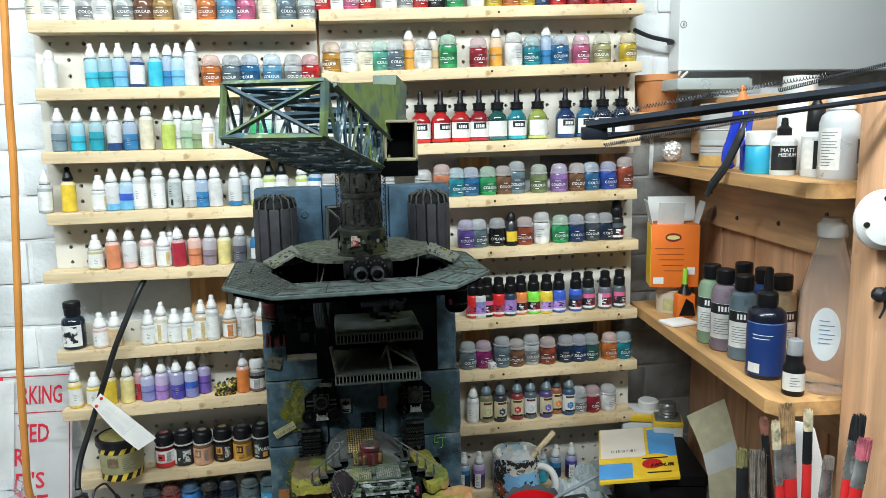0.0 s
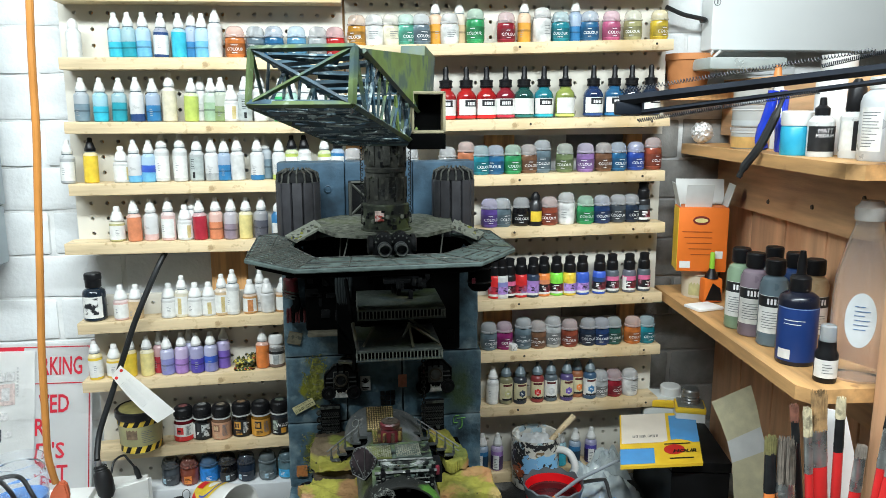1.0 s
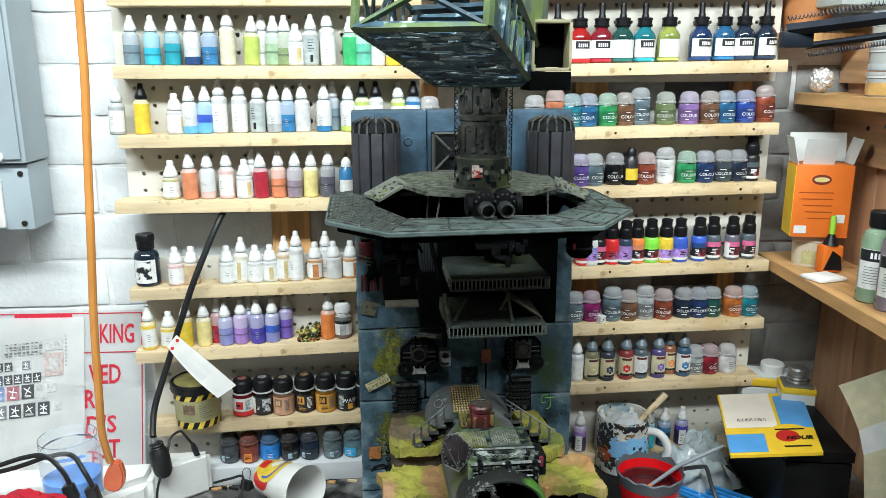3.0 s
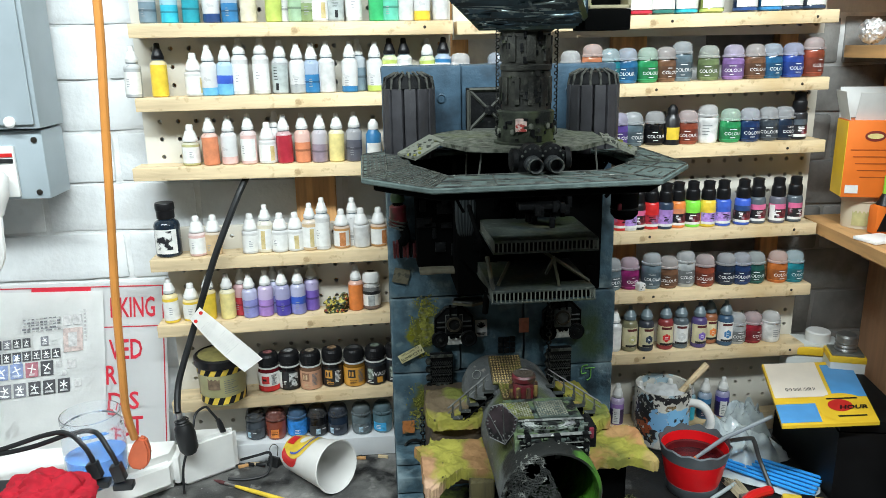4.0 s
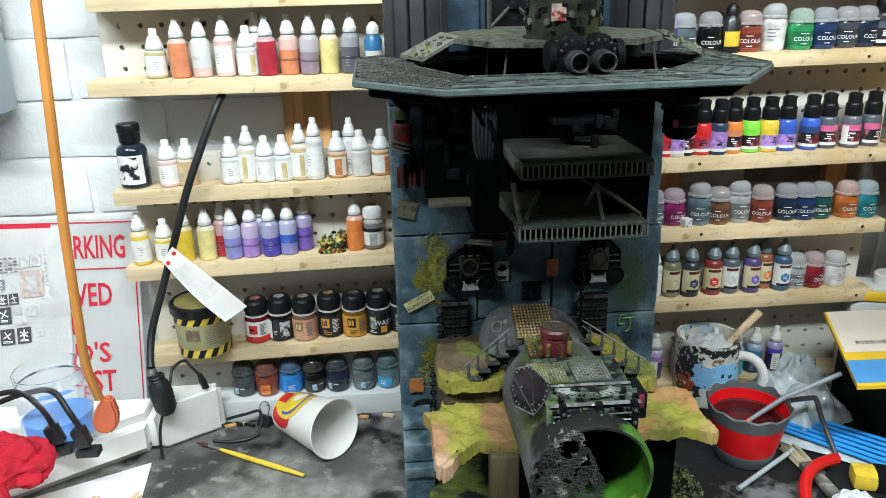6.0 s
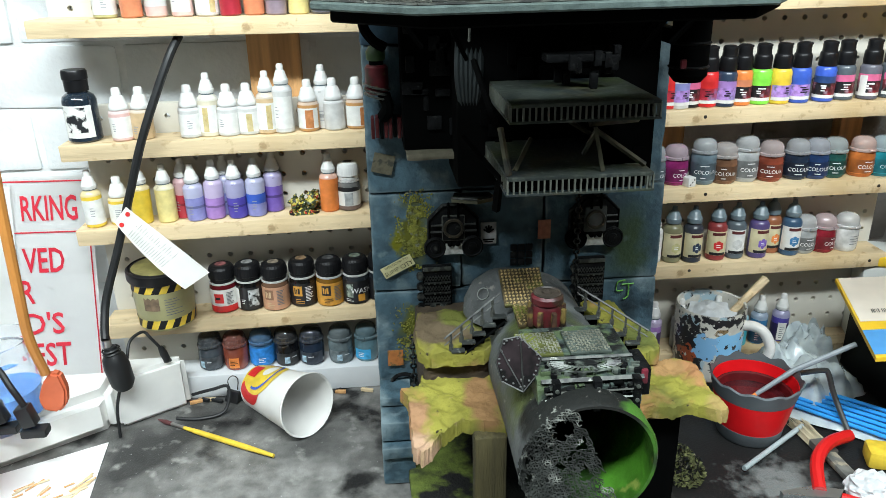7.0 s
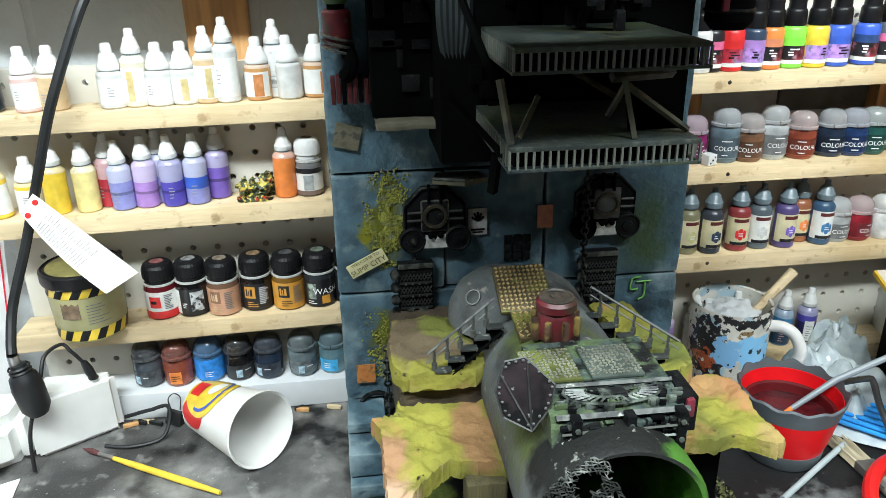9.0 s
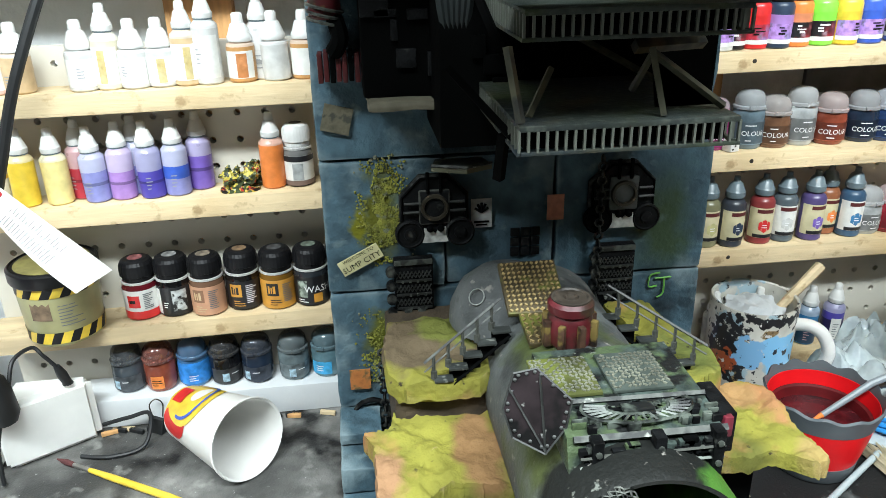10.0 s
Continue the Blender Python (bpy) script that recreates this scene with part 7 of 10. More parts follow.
# printed sheet in front of the sign
sheet = thing("printed_sheet", S0, "white printed sheet with small dark pictures over the sign", "printed sheet")


def hp(name, bm, material):
    bmesh.ops.translate(bm, verts=bm.verts, vec=-S0)
    return part(name, bm, material, sheet)


bm = sign_patch(bmesh.new(), 0.093, 0.3, 0.0125, 0.262, 0.004, 8)
bmesh.ops.solidify(bm, geom=bm.faces, thickness=0.0006)
hp("sheet", bm, PAPER)
rnd = random.Random(21)
INKS = [mat("toner_" + k, c, 0.7, var=0.3, scale=200) for k, c in (("black", (0.07, 0.07, 0.075)), ("grey", (0.2, 0.2, 0.22)), ("tan", (0.52, 0.42, 0.39)), ("red", (0.4, 0.16, 0.19)), ("blue", (0.24, 0.3, 0.48)), ("faint", (0.52, 0.51, 0.5)))]


def sheet_patch(name, u0, u1, v0, v1, material, off=0.0055):
    """A printed patch on the sheet, which hangs a little askew."""
    bm = bmesh.new()
    bm.faces.new([bm.verts.new(on_sign(u, v + 0.08 * (u - 0.12), off)) for u, v in ((u0, v0), (u1, v0), (u1, v1), (u0, v1))])
    return hp(name, bm, material)


def icon(u, v, s, ink):
    """A small printed square with a pale star-shaped mark."""
    sheet_patch("picture", u, u + s, v, v + s * 1.2, ink)
    v += 0.08 * (u - 0.12)
    bm = bmesh.new()
    a0 = rnd.uniform(0, 6)
    arms = rnd.choice((4, 5, 6))
    for k in range(arms):
        a = a0 + k * 2 * math.pi / arms
        strut(bm, on_sign(u + s / 2, v + s * 0.55, 0.0058), on_sign(u + s * (0.5 + 0.34 * math.cos(a)), v + s * (0.55 + 0.36 * math.sin(a)), 0.0058), s * 0.07)
    for k in range(2):
        w = s * rnd.uniform(0.18, 0.4)
        strut(bm, on_sign(u + s / 2 - w, v + s * (0.98 + 0.09 * k), 0.0058), on_sign(u + s / 2 + w, v + s * (0.98 + 0.09 * k), 0.0058), s * 0.045)
    hp("star_mark", bm, PAPER)


for k in range(5):
    for i in range(9):
        u = 0.157 + i * 0.0064
        sheet_patch("text_bar", u, u + rnd.uniform(0.003, 0.0055), 0.047 + k * 0.0046, 0.047 + k * 0.0046 + (0.0028 if k in (1, 3) else 0.0016), INKS[rnd.choice((1, 1, 5))])
for i in range(8):
    icon(0.1755 + i * 0.0142 + (0.0125 if i else 0), 0.0755, 0.0116, INKS[0 if i in (1, 2, 4, 5, 7) else 1])
    icon(0.1585 + i * 0.0146, 0.0958, 0.0124, INKS[0])
for i in range(5):
    icon(0.1697 + i * 0.0224, 0.1135, 0.0188, (INKS[0], INKS[3], INKS[4], INKS[4], INKS[0])[i])
    icon(0.146 + i * 0.0218, 0.1435, 0.018, INKS[0 if i < 3 else 1])
icon(0.2165, 0.0995, 0.0125, INKS[4])
for u, v, s in ((0.1565, 0.116, 0.009), (0.136, 0.116, 0.013), (0.129, 0.1475, 0.011), (0.15, 0.132, 0.007)):
    sheet_patch("faint_picture", u, u + s, v, v + s, INKS[5])
sheet_patch("photo", 0.1245, 0.1535, 0.067, 0.1035, INKS[2])
sheet_patch("photo_detail", 0.133, 0.146, 0.074, 0.096, INKS[5], 0.0058)
for u in (0.1255, 0.1405):
    sheet_patch("photo", u, u + 0.0125, 0.047, 0.0625, INKS[5])
for k in range(9):
    sheet_patch("text_bar", 0.119, 0.1222, 0.04 + 0.0058 * k, 0.0435 + 0.0058 * k, INKS[5])

# long white box on the bench; jar, plugs and glove rest on it
ZB = DESK + 0.057
wbx = thing("white_duct", (-0.1, -0.12, DESK + 0.0004), "long white plastic duct box lying on the bench", "duct box")
bm = prism(bmesh.new(), [(x + 0.1, y + 0.12) for x, y in ((0.0, -0.052), (-0.31, -0.052), (-0.31, -0.306), (0.0, -0.11))], 0, 0.0565)
bmesh.ops.bevel(bm, geom=list(bm.edges), offset=0.014, segments=5, affect="EDGES")
part("case", bm, WHITE_ABS, wbx)
part("end_cap", a_box((0.094, 0.04, 0.028), (0.01, 0.05, 0.044), 0.004), WHITE_ABS, wbx)
psu = thing("power_adapter", (0.04, -0.075, DESK + 0.0004), "rounded white power adapter standing on the bench", "power adapter")
bm = prism(bmesh.new(), [(x - 0.04, y + 0.075) for x, y in ((0.002, -0.052), (0.002, -0.108), (0.076, -0.062), (0.074, -0.051))][::-1], 0, 0.068)
bmesh.ops.bevel(bm, geom=list(bm.edges), offset=0.0055, segments=4, affect="EDGES")
part("case", bm, WHITE_ABS, psu)
part("socket", lathe(bmesh.new(), [(0.005, 0), (0.005, 0.0012), (0, 0.0012)], 14, pose(0.018, 0.009, 0.0678)), BLACK_RUBBER, psu)
jar = thing("water_jar", (-0.1, -0.142, ZB), "clear plastic jar half full of blue paint water", "jar")
part("glass", a_lathe([(0.038, 0.0), (0.041, 0.002), (0.041, 0.072), (0.038, 0.076), (0.0395, 0.078), (0.0395, 0.092), (0.038, 0.092), (0.0375, 0.074), (0.0395, 0.07), (0.0395, 0.003), (0, 0.002)], 40), mat("clear_jar_plastic", (0.95, 0.97, 1.0), 0.05, var=0.02, trans=0.96, ior=1.2), jar).visible_shadow = False
part("water", a_lathe([(0, 0.0035), (0.0385, 0.0035), (0.0385, 0.033), (0, 0.033)], 36), mat("blue_paint_water", (0.1, 0.3, 0.7), 0.08, var=0.2, scale=40, trans=0.35, ior=1.33), jar)
strip = thing("power_lead", (-0.075, -0.185, ZB), "two black plugs on black leads before the jar", "power lead")
for dx, dy in ((-0.014, 0.004), (0.02, -0.006)):
    part("cable", tube(bmesh.new(), smooth_path([(-0.26, 0.0, 0.045), (-0.13 + dx, 0.008, 0.06), (-0.06 + dx, 0.012, 0.078), (-0.028 + dx, 0.008, 0.08), (-0.008 + dx, dy, 0.06), (dx, dy, 0.038)], 8), 0.0034, 8), BLACK_RUBBER, strip)
    pb = part("plug", a_box((0, 0, 0), (0.015, 0.014, 0.024), 0.002, pose(dx, dy, 0.026, 0, -14, 0)), BLACK_RUBBER, strip, "black moulded plug")
    part("plug_foot", a_box((0, 0, 0), (0.026, 0.016, 0.009), 0.002, pose(dx + 0.005, dy, 0.006, 0, 0, 0)), BLACK_RUBBER, pb)
part("switch_block", a_box((-0.085, -0.012, 0.012), (0.035, 0.03, 0.022), 0.003), BLACK_RUBBER, strip)
part("long_block", a_box((-0.15, -0.01, 0.009), (0.09, 0.04, 0.016), 0.003), BLACK_RUBBER, strip)
# red cloth glove
bm = bmesh.new()
bmesh.ops.create_icosphere(bm, subdivisions=5, radius=1)
for v in bm.verts:
    p = v.co.copy()
    v.co = Vector((p.x * 0.062, p.y * 0.04, max(-0.016, p.z * 0.028)))
    v.co += p * (0.011 * noise.noise(p * 2.2) + 0.004 * noise.noise(p * 6) + 0.0015 * noise.noise(p * 16))
    v.co.z = max(v.co.z, -0.017)
cloth = thing("red_cloth", (-0.135, -0.222, ZB + 0.0172), "crumpled bright red cloth glove on the white box", "cloth", rz=-18)
part("fabric", bm, mat("red_fabric", (0.42, 0.006, 0.02), 0.85, var=0.2, scale=90, bump=0.3, bscale=600), cloth)
bm = tube(bmesh.new(), smooth_path([(0.0, -0.02, 0.012), (0.03, -0.04, 0.0), (0.05, -0.052, -0.012)], 6), 0.011, 10)
part("finger", bm, MATS["red_fabric"], cloth)
# white card with splinters
card = thing("white_card", (-0.09, -0.24, DESK + 0.0004), "white card sheet on the bench with wooden splinters", "card")
part("sheet", prism(bmesh.new(), [(-0.22, -0.03), (0.086, 0.108), (0.1, -0.02), (0.06, -0.16), (-0.22, -0.16)], 0, 0.001), PAPER, card)
rnd = random.Random(3)
for k in range(22):
    a = rnd.uniform(0.2, 1.2)
    x, y, l = rnd.uniform(0.01, 0.08), rnd.uniform(-0.01, 0.035), rnd.uniform(0.01, 0.03)
    part("splinter", strut(bmesh.new(), (x, y, 0.0022), (x + l * math.cos(a), y + l * math.sin(a), 0.003), 0.0016), PINE if k % 3 else BATTEN, card)

# low-voltage lead plugged into the end of the white box
ad = thing("adapter_lead", (0.045, -0.068, ZB), "thin black adapter lead plugged into the white box", "lead")
part("barrel_plug", lathe(bmesh.new(), [(0, 0.0), (0.0042, 0.0), (0.0048, 0.012), (0.003, 0.022), (0, 0.022)], 12, pose(0.013, 0.002, 0.0118, 10, -12, 0)), BLACK_RUBBER, ad)
part("lead", tube(bmesh.new(), smooth_path([(0.008, -0.002, 0.033), (0.0, -0.004, 0.047), (-0.008, -0.004, 0.056), (-0.018, -0.022, 0.054), (-0.021, -0.035, 0.036), (-0.03, -0.044, 0.008), (-0.037, -0.05, -0.02), (-0.037, -0.058, -0.054)], 8), 0.0019, 8), BLACK_RUBBER, ad)
part("second_lead", tube(bmesh.new(), smooth_path([(0.034, 0.006, -0.042), (0.06, 0.006, -0.036), (0.08, 0.006, -0.034), (0.078, -0.02, -0.052), (0.05, -0.03, -0.0545), (0.02, -0.025, -0.0545)], 8), 0.0021, 8), BLACK_RUBBER, ad)

# black lamp lead with plug and paper tag
cord = thing("black_lead", (0.0, -0.062, 0.80), "thick black lead hanging from the shelf with a moulded plug", "power lead")
pts = [(0.12, -0.03, 1.2155), (0.108, -0.05, 1.19), (0.075, -0.066, 1.115), (0.05, -0.066, 1.05), (0.026, -0.068, 0.985), (0.008, -0.084, 0.93), (0.006, -0.1, 0.902), (0.0075, -0.109, 0.89)]
part("cable", tube(bmesh.new(), smooth_path([(x, y + 0.062, z - 0.8) for x, y, z in pts], 8), 0.0047, 10), BLACK_RUBBER, cord)
part("ferrule", lathe(bmesh.new(), [(0.0052, 0), (0.0052, 0.011)], 12, pose(0.0085, -0.048, 0.0795)), mat("bright_ferrule", (0.5, 0.5, 0.48), 0.3, 0.9), cord)
bm = lathe(bmesh.new(), [(0, 0.034), (0.0065, 0.034), (0.0085, 0.026), (0.0125, 0.021), (0.0145, 0.008), (0.0135, -0.014), (0.009, -0.022), (0, -0.023)], 18, pose(0.0165, -0.05, 0.048, 0, -8))
for k in range(4):
    lathe(bm, [(0.0092, 0), (0.0104, 0.0014), (0.0092, 0.0028)], 18, pose(0.0165, -0.05, 0.048, 0, -8) @ pose(0, 0, 0.017 + 0.0042 * k))
part("moulded_plug", bm, BLACK_RUBBER, cord)
tag = thing("paper_tag", (0.034, -0.073, 1.016), "white paper tag with small print tied to the lead", "tag")


def on_tag(t, u, off=0.0):
    """A place on the curled tag, t along it and u across it."""
    p = Vector((0.004 + 0.084 * t, -0.002 - 0.041 * t - 0.004 * math.sin(t * 3.1), 0.012 - 0.068 * t))
    w = 0.0112 + 0.0078 * t
    d = Vector((0.66, 0.12, 0.74)).lerp(Vector((0.55, 0.8, 0.14)), t).normalized()
    n = d.cross(Vector((0.084, -0.041, -0.068))).normalized()
    n = n if n.y < 0 else -n
    return p + d * w * u + n * off


bm = bmesh.new()
rows = [[bm.verts.new(on_tag(k / 12, u)) for u in (-1, -0.5, 0, 0.5, 1)] for k in range(13)]
for a, b in zip(rows, rows[1:]):
    for i in range(4):
        bm.faces.new((a[i], b[i], b[i + 1], a[i + 1]))
bmesh.ops.solidify(bm, geom=bm.faces, thickness=0.0005)
part("paper", bm, PAPER, tag)
for t, u in ((0.06, 0.55), (0.08, -0.6)):
    part("red_dot", tube(bmesh.new(), [on_tag(t, u), on_tag(t, u, 0.0014)], 0.0026, 12), paint("red"), tag)
bm = bmesh.new()
for k in range(17):
    t = 0.2 + 0.029 * k
    for a, b in ((-0.8, -0.8 + 0.55 + 0.25 * ((k * 7) % 5) / 5), (0.12, 0.3 + 0.5 * ((k * 3) % 5) / 5)):
        strut(bm, on_tag(t, a, 0.0006), on_tag(t, b, 0.0006), 0.00038)
part("print", bm, mat("tag_print", (0.36, 0.37, 0.38), 0.6), tag)
# tub of filler with hazard stripes on the shelf
ZT = shelf_top("l8", 0.06) + 0.0003
tub = thing("filler_tub", (0.06, -0.04, ZT), "khaki filler tub with hazard stripes and a dark lid", "tub")
KHAKI = mat("khaki_tub", (0.36, 0.34, 0.17), 0.4, var=0.15, scale=40, coat=0.2)
part("body", a_lathe([(0, 0), (0.0325, 0), (0.0335, 0.002), (0.0365, 0.06), (0.0365, 0.062)], 36), KHAKI, tub)
for z0, z1 in ((0.003, 0.0145), (0.05, 0.06)):
    for k in range(26):
        a = -180 + 360 * k / 26
        bm = bmesh.new()
        for i in range(3):
            t0, t1 = radians(a + i * 4.6), radians(a + (i + 1) * 4.6)
            vs = []
            for t, z, sh in ((t0, z0, 0), (t1, z0, 0), (t1, z1, 1), (t0, z1, 1)):
                r = 0.0335 + 0.003 * (z / 0.06) + 0.0004
                tt = t + sh * 0.16
                vs.append(bm.verts.new((r * math.cos(tt), r * math.sin(tt), z)))
            bm.faces.new(vs)
        part("stripe", bm, paint("yellow") if k % 2 else BLACK_CAP, tub)
part("label_picture", wrap(bmesh.new(), 0.0356, 0.028, 0.046, -115, -85, 6), mat("brown_photo", (0.16, 0.11, 0.07), 0.5, var=0.5, scale=120), tub)
part("print", print_bars(0.0355, 0.02, 0.046, 8, -75, -40, rnd), PRINT, tub)
part("lid", a_lathe([(0.0385, 0.06), (0.0395, 0.062), (0.0395, 0.072), (0.037, 0.074), (0.036, 0.0725), (0, 0.0725)], 36), BLACK_CAP, tub)
part("lid_label", a_lathe([(0.033, 0.0731), (0, 0.0731)], 30), mat("olive_lid_label", (0.3, 0.27, 0.1), 0.5, var=0.4, scale=60), tub)

# paper cup lying on its side
cup = thing("paper_cup", (0.199, -0.107, DESK + 0.0335), "white paper cup with red, yellow and blue print, lying down", "cup")
ax = Vector((0.0652, -0.0669, 0.0115)).normalized()
Mc = Matrix.Translation(-ax * 0.049) @ ax.to_track_quat("Z", "Y").to_matrix().to_4x4()
part("wall", a_lathe([(0, 0.004), (0.0245, 0.004), (0.0265, 0.0), (0.0375, 0.094), (0.0392, 0.0955), (0.0385, 0.097), (0.0365, 0.0955), (0.0255, 0.006), (0, 0.006)], 40, Mc), mat("cup_paper", (0.7, 0.69, 0.66), 0.6, var=0.04), cup)


def cup_patch(name, a0, a1, z0, z1, material, off=0.0004, n=10, slant=0.0):
    bm = bmesh.new()
    cols = []
    for i in range(n + 1):
        t = radians(a0 + (a1 - a0) * i / n)
        col = []
        for z in (z0, (z0 + z1) / 2, z1):
            zz = z + slant * (i / n - 0.5)
            r = 0.0265 + 0.011 * zz / 0.094 + off
            col.append(bm.verts.new(Mc @ Vector((r * math.cos(t), r * math.sin(t), zz))))
        cols.append(col)
    for p, q in zip(cols, cols[1:]):
        for k in (0, 1):
            bm.faces.new((p[k], q[k], q[k + 1], p[k + 1]))
    part(name, bm, material, cup)


up_side = Mc.to_3x3().inverted() @ Vector((0.15, -0.6, 0.75))
AF = math.degrees(math.atan2(up_side.y, up_side.x))


def cup_oval(name, a, z, ra, rz_, material, off, tilt=0.0, inner=0.0, part_of=(0, 360)):
    bm = bmesh.new()
    n, ring = 36, []
    for k in range(n + 1):
        t = radians(part_of[0] + (part_of[1] - part_of[0]) * k / n)
        row = []
        for f in [1 + (inner - 1) * q / 5 for q in range(6)]:
            u, w = ra * f * math.cos(t), rz_ * f * math.sin(t)
            aa, zz = radians(AF + a + u * math.cos(tilt) - w * math.sin(tilt) * 1800), z + w * math.cos(tilt) + u * math.sin(tilt) / 1800
            zz = min(0.093, max(0.001, zz))
            r = 0.0265 + 0.011 * zz / 0.094 + off
            row.append(bm.verts.new(Mc @ Vector((r * math.cos(aa), r * math.sin(aa), zz))))
        ring.append(row)
    for p, q in zip(ring, ring[1:]):
        for k in range(5):
            bm.faces.new((p[k], q[k], q[k + 1], p[k + 1]))
    part(name, bm, material, cup)


CUP_WHITE = MATS["cup_paper"]
cup_patch("yellow_band", AF - 100, AF + 40, 0.001, 0.012, paint("yellow"))
cup_oval("red_swoosh", 40, 0.022, 34, 0.021, paint("red"), 0.0006, 0.35)
cup_oval("yellow_oval", -12, 0.03, 58, 0.03, paint("yellow"), 0.0009, -0.25)
cup_oval("white_oval", -22, 0.037, 20, 0.0075, CUP_WHITE, 0.0013, -0.25)
cup_oval("blue_arc", -12, 0.03, 47, 0.0235, paint("cobalt"), 0.0016, -0.25, 0.88, (0, 200))
cup_patch("red_square", AF - 26, AF + 8, 0.006, 0.0225, paint("red"), 0.0019)
cup_patch("amber_foot", AF - 75, AF - 52, 0.004, 0.03, paint("amber"), 0.0016, slant=0.01)

# yellow paintbrush, binder clip, ruler, scraps
br = thing("paintbrush", (0.13, -0.145, DESK), "slim yellow-handled paintbrush lying on the bench", "paintbrush")
a, b = Vector((0.064, -0.04, 0.0045)), Vector((-0.05, 0.028, 0.004))
part("handle", tube(bmesh.new(), [a, a.lerp(b, 0.3), a.lerp(b, 0.8), b], 0.003, 10, radii=[0.0022, 0.0034, 0.0032, 0.0022]), paint("yellow"), br)
d = (b - a).normalized()
part("ferrule", tube(bmesh.new(), [b, b + d * 0.02], 0.0021, 10), mat("dull_ferrule", (0.3, 0.29, 0.27), 0.4, 0.8), br)
part("bristles", tube(bmesh.new(), [b + d * 0.02, b + d * 0.03, b + d * 0.042], 0.002, 8, radii=[0.0024, 0.003, 0.0006]), mat("dark_bristle", (0.09, 0.03, 0.03), 0.9, var=0.4), br)
clip = thing("binder_clip", (0.13, -0.058, DESK), "small black binder clip leaning against the ledge", "binder clip")
part("body", prism(bmesh.new(), [(-0.007, 0), (0.007, 0), (0.002, 0.014), (-0.002, 0.014)], -0.009, 0.009, pose(0, 0, 0.0005, 90, 0, 60)), BLACK_RUBBER, clip)
part("wire", tube(bmesh.new(), smooth_path([(-0.004, 0.002, 0.013), (-0.006, 0.002, 0.028), (0, 0.004, 0.034), (0.006, 0.005, 0.028), (0.004, 0.004, 0.013)], 6), 0.0007, 6), SCREW, clip)
rnd = random.Random(8)
for k in range(26):
    x = rnd.uniform(0.02, 0.315)
    c = rnd.choice((BATTEN, BLACK_RUBBER, BLACK_RUBBER, PINE))
    s = thing("scrap", (x, -0.0535 - rnd.random() * 0.006, DESK + 0.0003), "small offcut scrap along the back of the bench", "scrap", "scraps", rz=rnd.uniform(-25, 25))
    part("piece", a_box((0, 0, 0.0022), (rnd.uniform(0.005, 0.018), 0.004, 0.004), 0.0005), c, s)

# tiny painted figures and oddments on the shelf, kept plain
FIGURE = mat("painted_miniature", (0.05, 0.07, 0.03), 0.5, var=0.9, scale=260)
layer(FIGURE, (0.55, 0.45, 0.08), 190, 0.5, 0.54)
layer(FIGURE, (0.5, 0.05, 0.03), 110, 0.57, 0.6)
layer(FIGURE, (0.6, 0.58, 0.5), 260, 0.62, 0.66)
layer(FIGURE, (0.006, 0.006, 0.006), 160, 0.58, 0.62)
rnd = random.Random(14)
for x in (0.228, 0.246, 0.25, 0.236):
    bm = lathe(bmesh.new(), [(0, 0), (0.0095, 0), (0.009, 0.0028), (0.004, 0.0034), (0.0036, 0.006), (0.0052, 0.008), (0.006, 0.011), (0.0066, 0.014), (0.005, 0.0165), (0.0028, 0.018), (0.0034, 0.0205), (0.002, 0.0225), (0, 0.023)], 22)
    off = Vector((rnd.uniform(0, 50), 0, 0))
    for v in bm.verts:
        if v.co.z > 0.0032:
            v.co += noise.noise_vector(v.co * 330 + off) * 0.0042 + noise.noise_vector(v.co * 120 + off) * 0.003
    y = -0.03 if x != 0.25 else -0.012
    tagged(part("miniature", bm, FIGURE), "tiny dark green and red painted figurine on a base", "figurine", "miniatures").matrix_basis = pose(x, y, shelf_top("l7", x) + 0.0003, 0, 0, rnd.uniform(0, 360))
die = thing("white_die", (0.712, -0.037, shelf_top("r7", 0.712) + 0.0003), "small white die with black pips", "die", rz=20)
part("cube", a_box((0, 0, 0.006), (0.012, 0.012, 0.012), 0.0015), WHITE_CAP, die)
for dx, dz in ((-0.003, 0.003), (0, 0.006), (0.003, 0.009)):
    part("pip", lathe(bmesh.new(), [(0.0011, 0), (0.0011, 0.0003), (0, 0.0003)], 8, pose(dx, -0.006, dz, 90)), BLACK_CAP, die)

# ---- painted bricks, nearest part of the wall ----
def brick_mesh(material, seed):
    """A brick with uneven, paint-softened arrises."""
    bm = a_box((0, 0, 0), (0.217, 0.034, 0.0718), 0.005)
    bmesh.ops.subdivide_edges(bm, edges=[e for e in bm.edges if e.calc_length() > 0.03], cuts=5, use_grid_fill=True)
    for v in bm.verts:
        v.co += noise.noise_vector(v.co * 24 + Vector((seed, 0, 0))) * 0.0022
    return link_mesh("brick", bm, material)


BM = {m: [brick_mesh(m, 7.3 * k) for k in range(4)] for m in (BRICK, BRICK_SHADED)}
rnd = random.Random(17)
for k in range(-7, 9):
    z = 1.279 + 0.0755 * k + 0.0378
    x = -0.86 - (0.112 if k % 2 else 0)
    while x < 1.25:
        mid = x + 0.1075
        if mid < 0.12 or mid > 0.9 or k == -2 or k == -1:
            ob = new("brick", rnd.choice(BM[BRICK_SHADED if mid > 0.9 and z < 1.44 else BRICK]))
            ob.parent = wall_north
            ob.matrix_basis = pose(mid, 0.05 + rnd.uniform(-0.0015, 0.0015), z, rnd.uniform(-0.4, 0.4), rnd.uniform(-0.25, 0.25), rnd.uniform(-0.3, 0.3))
        x += 0.2245

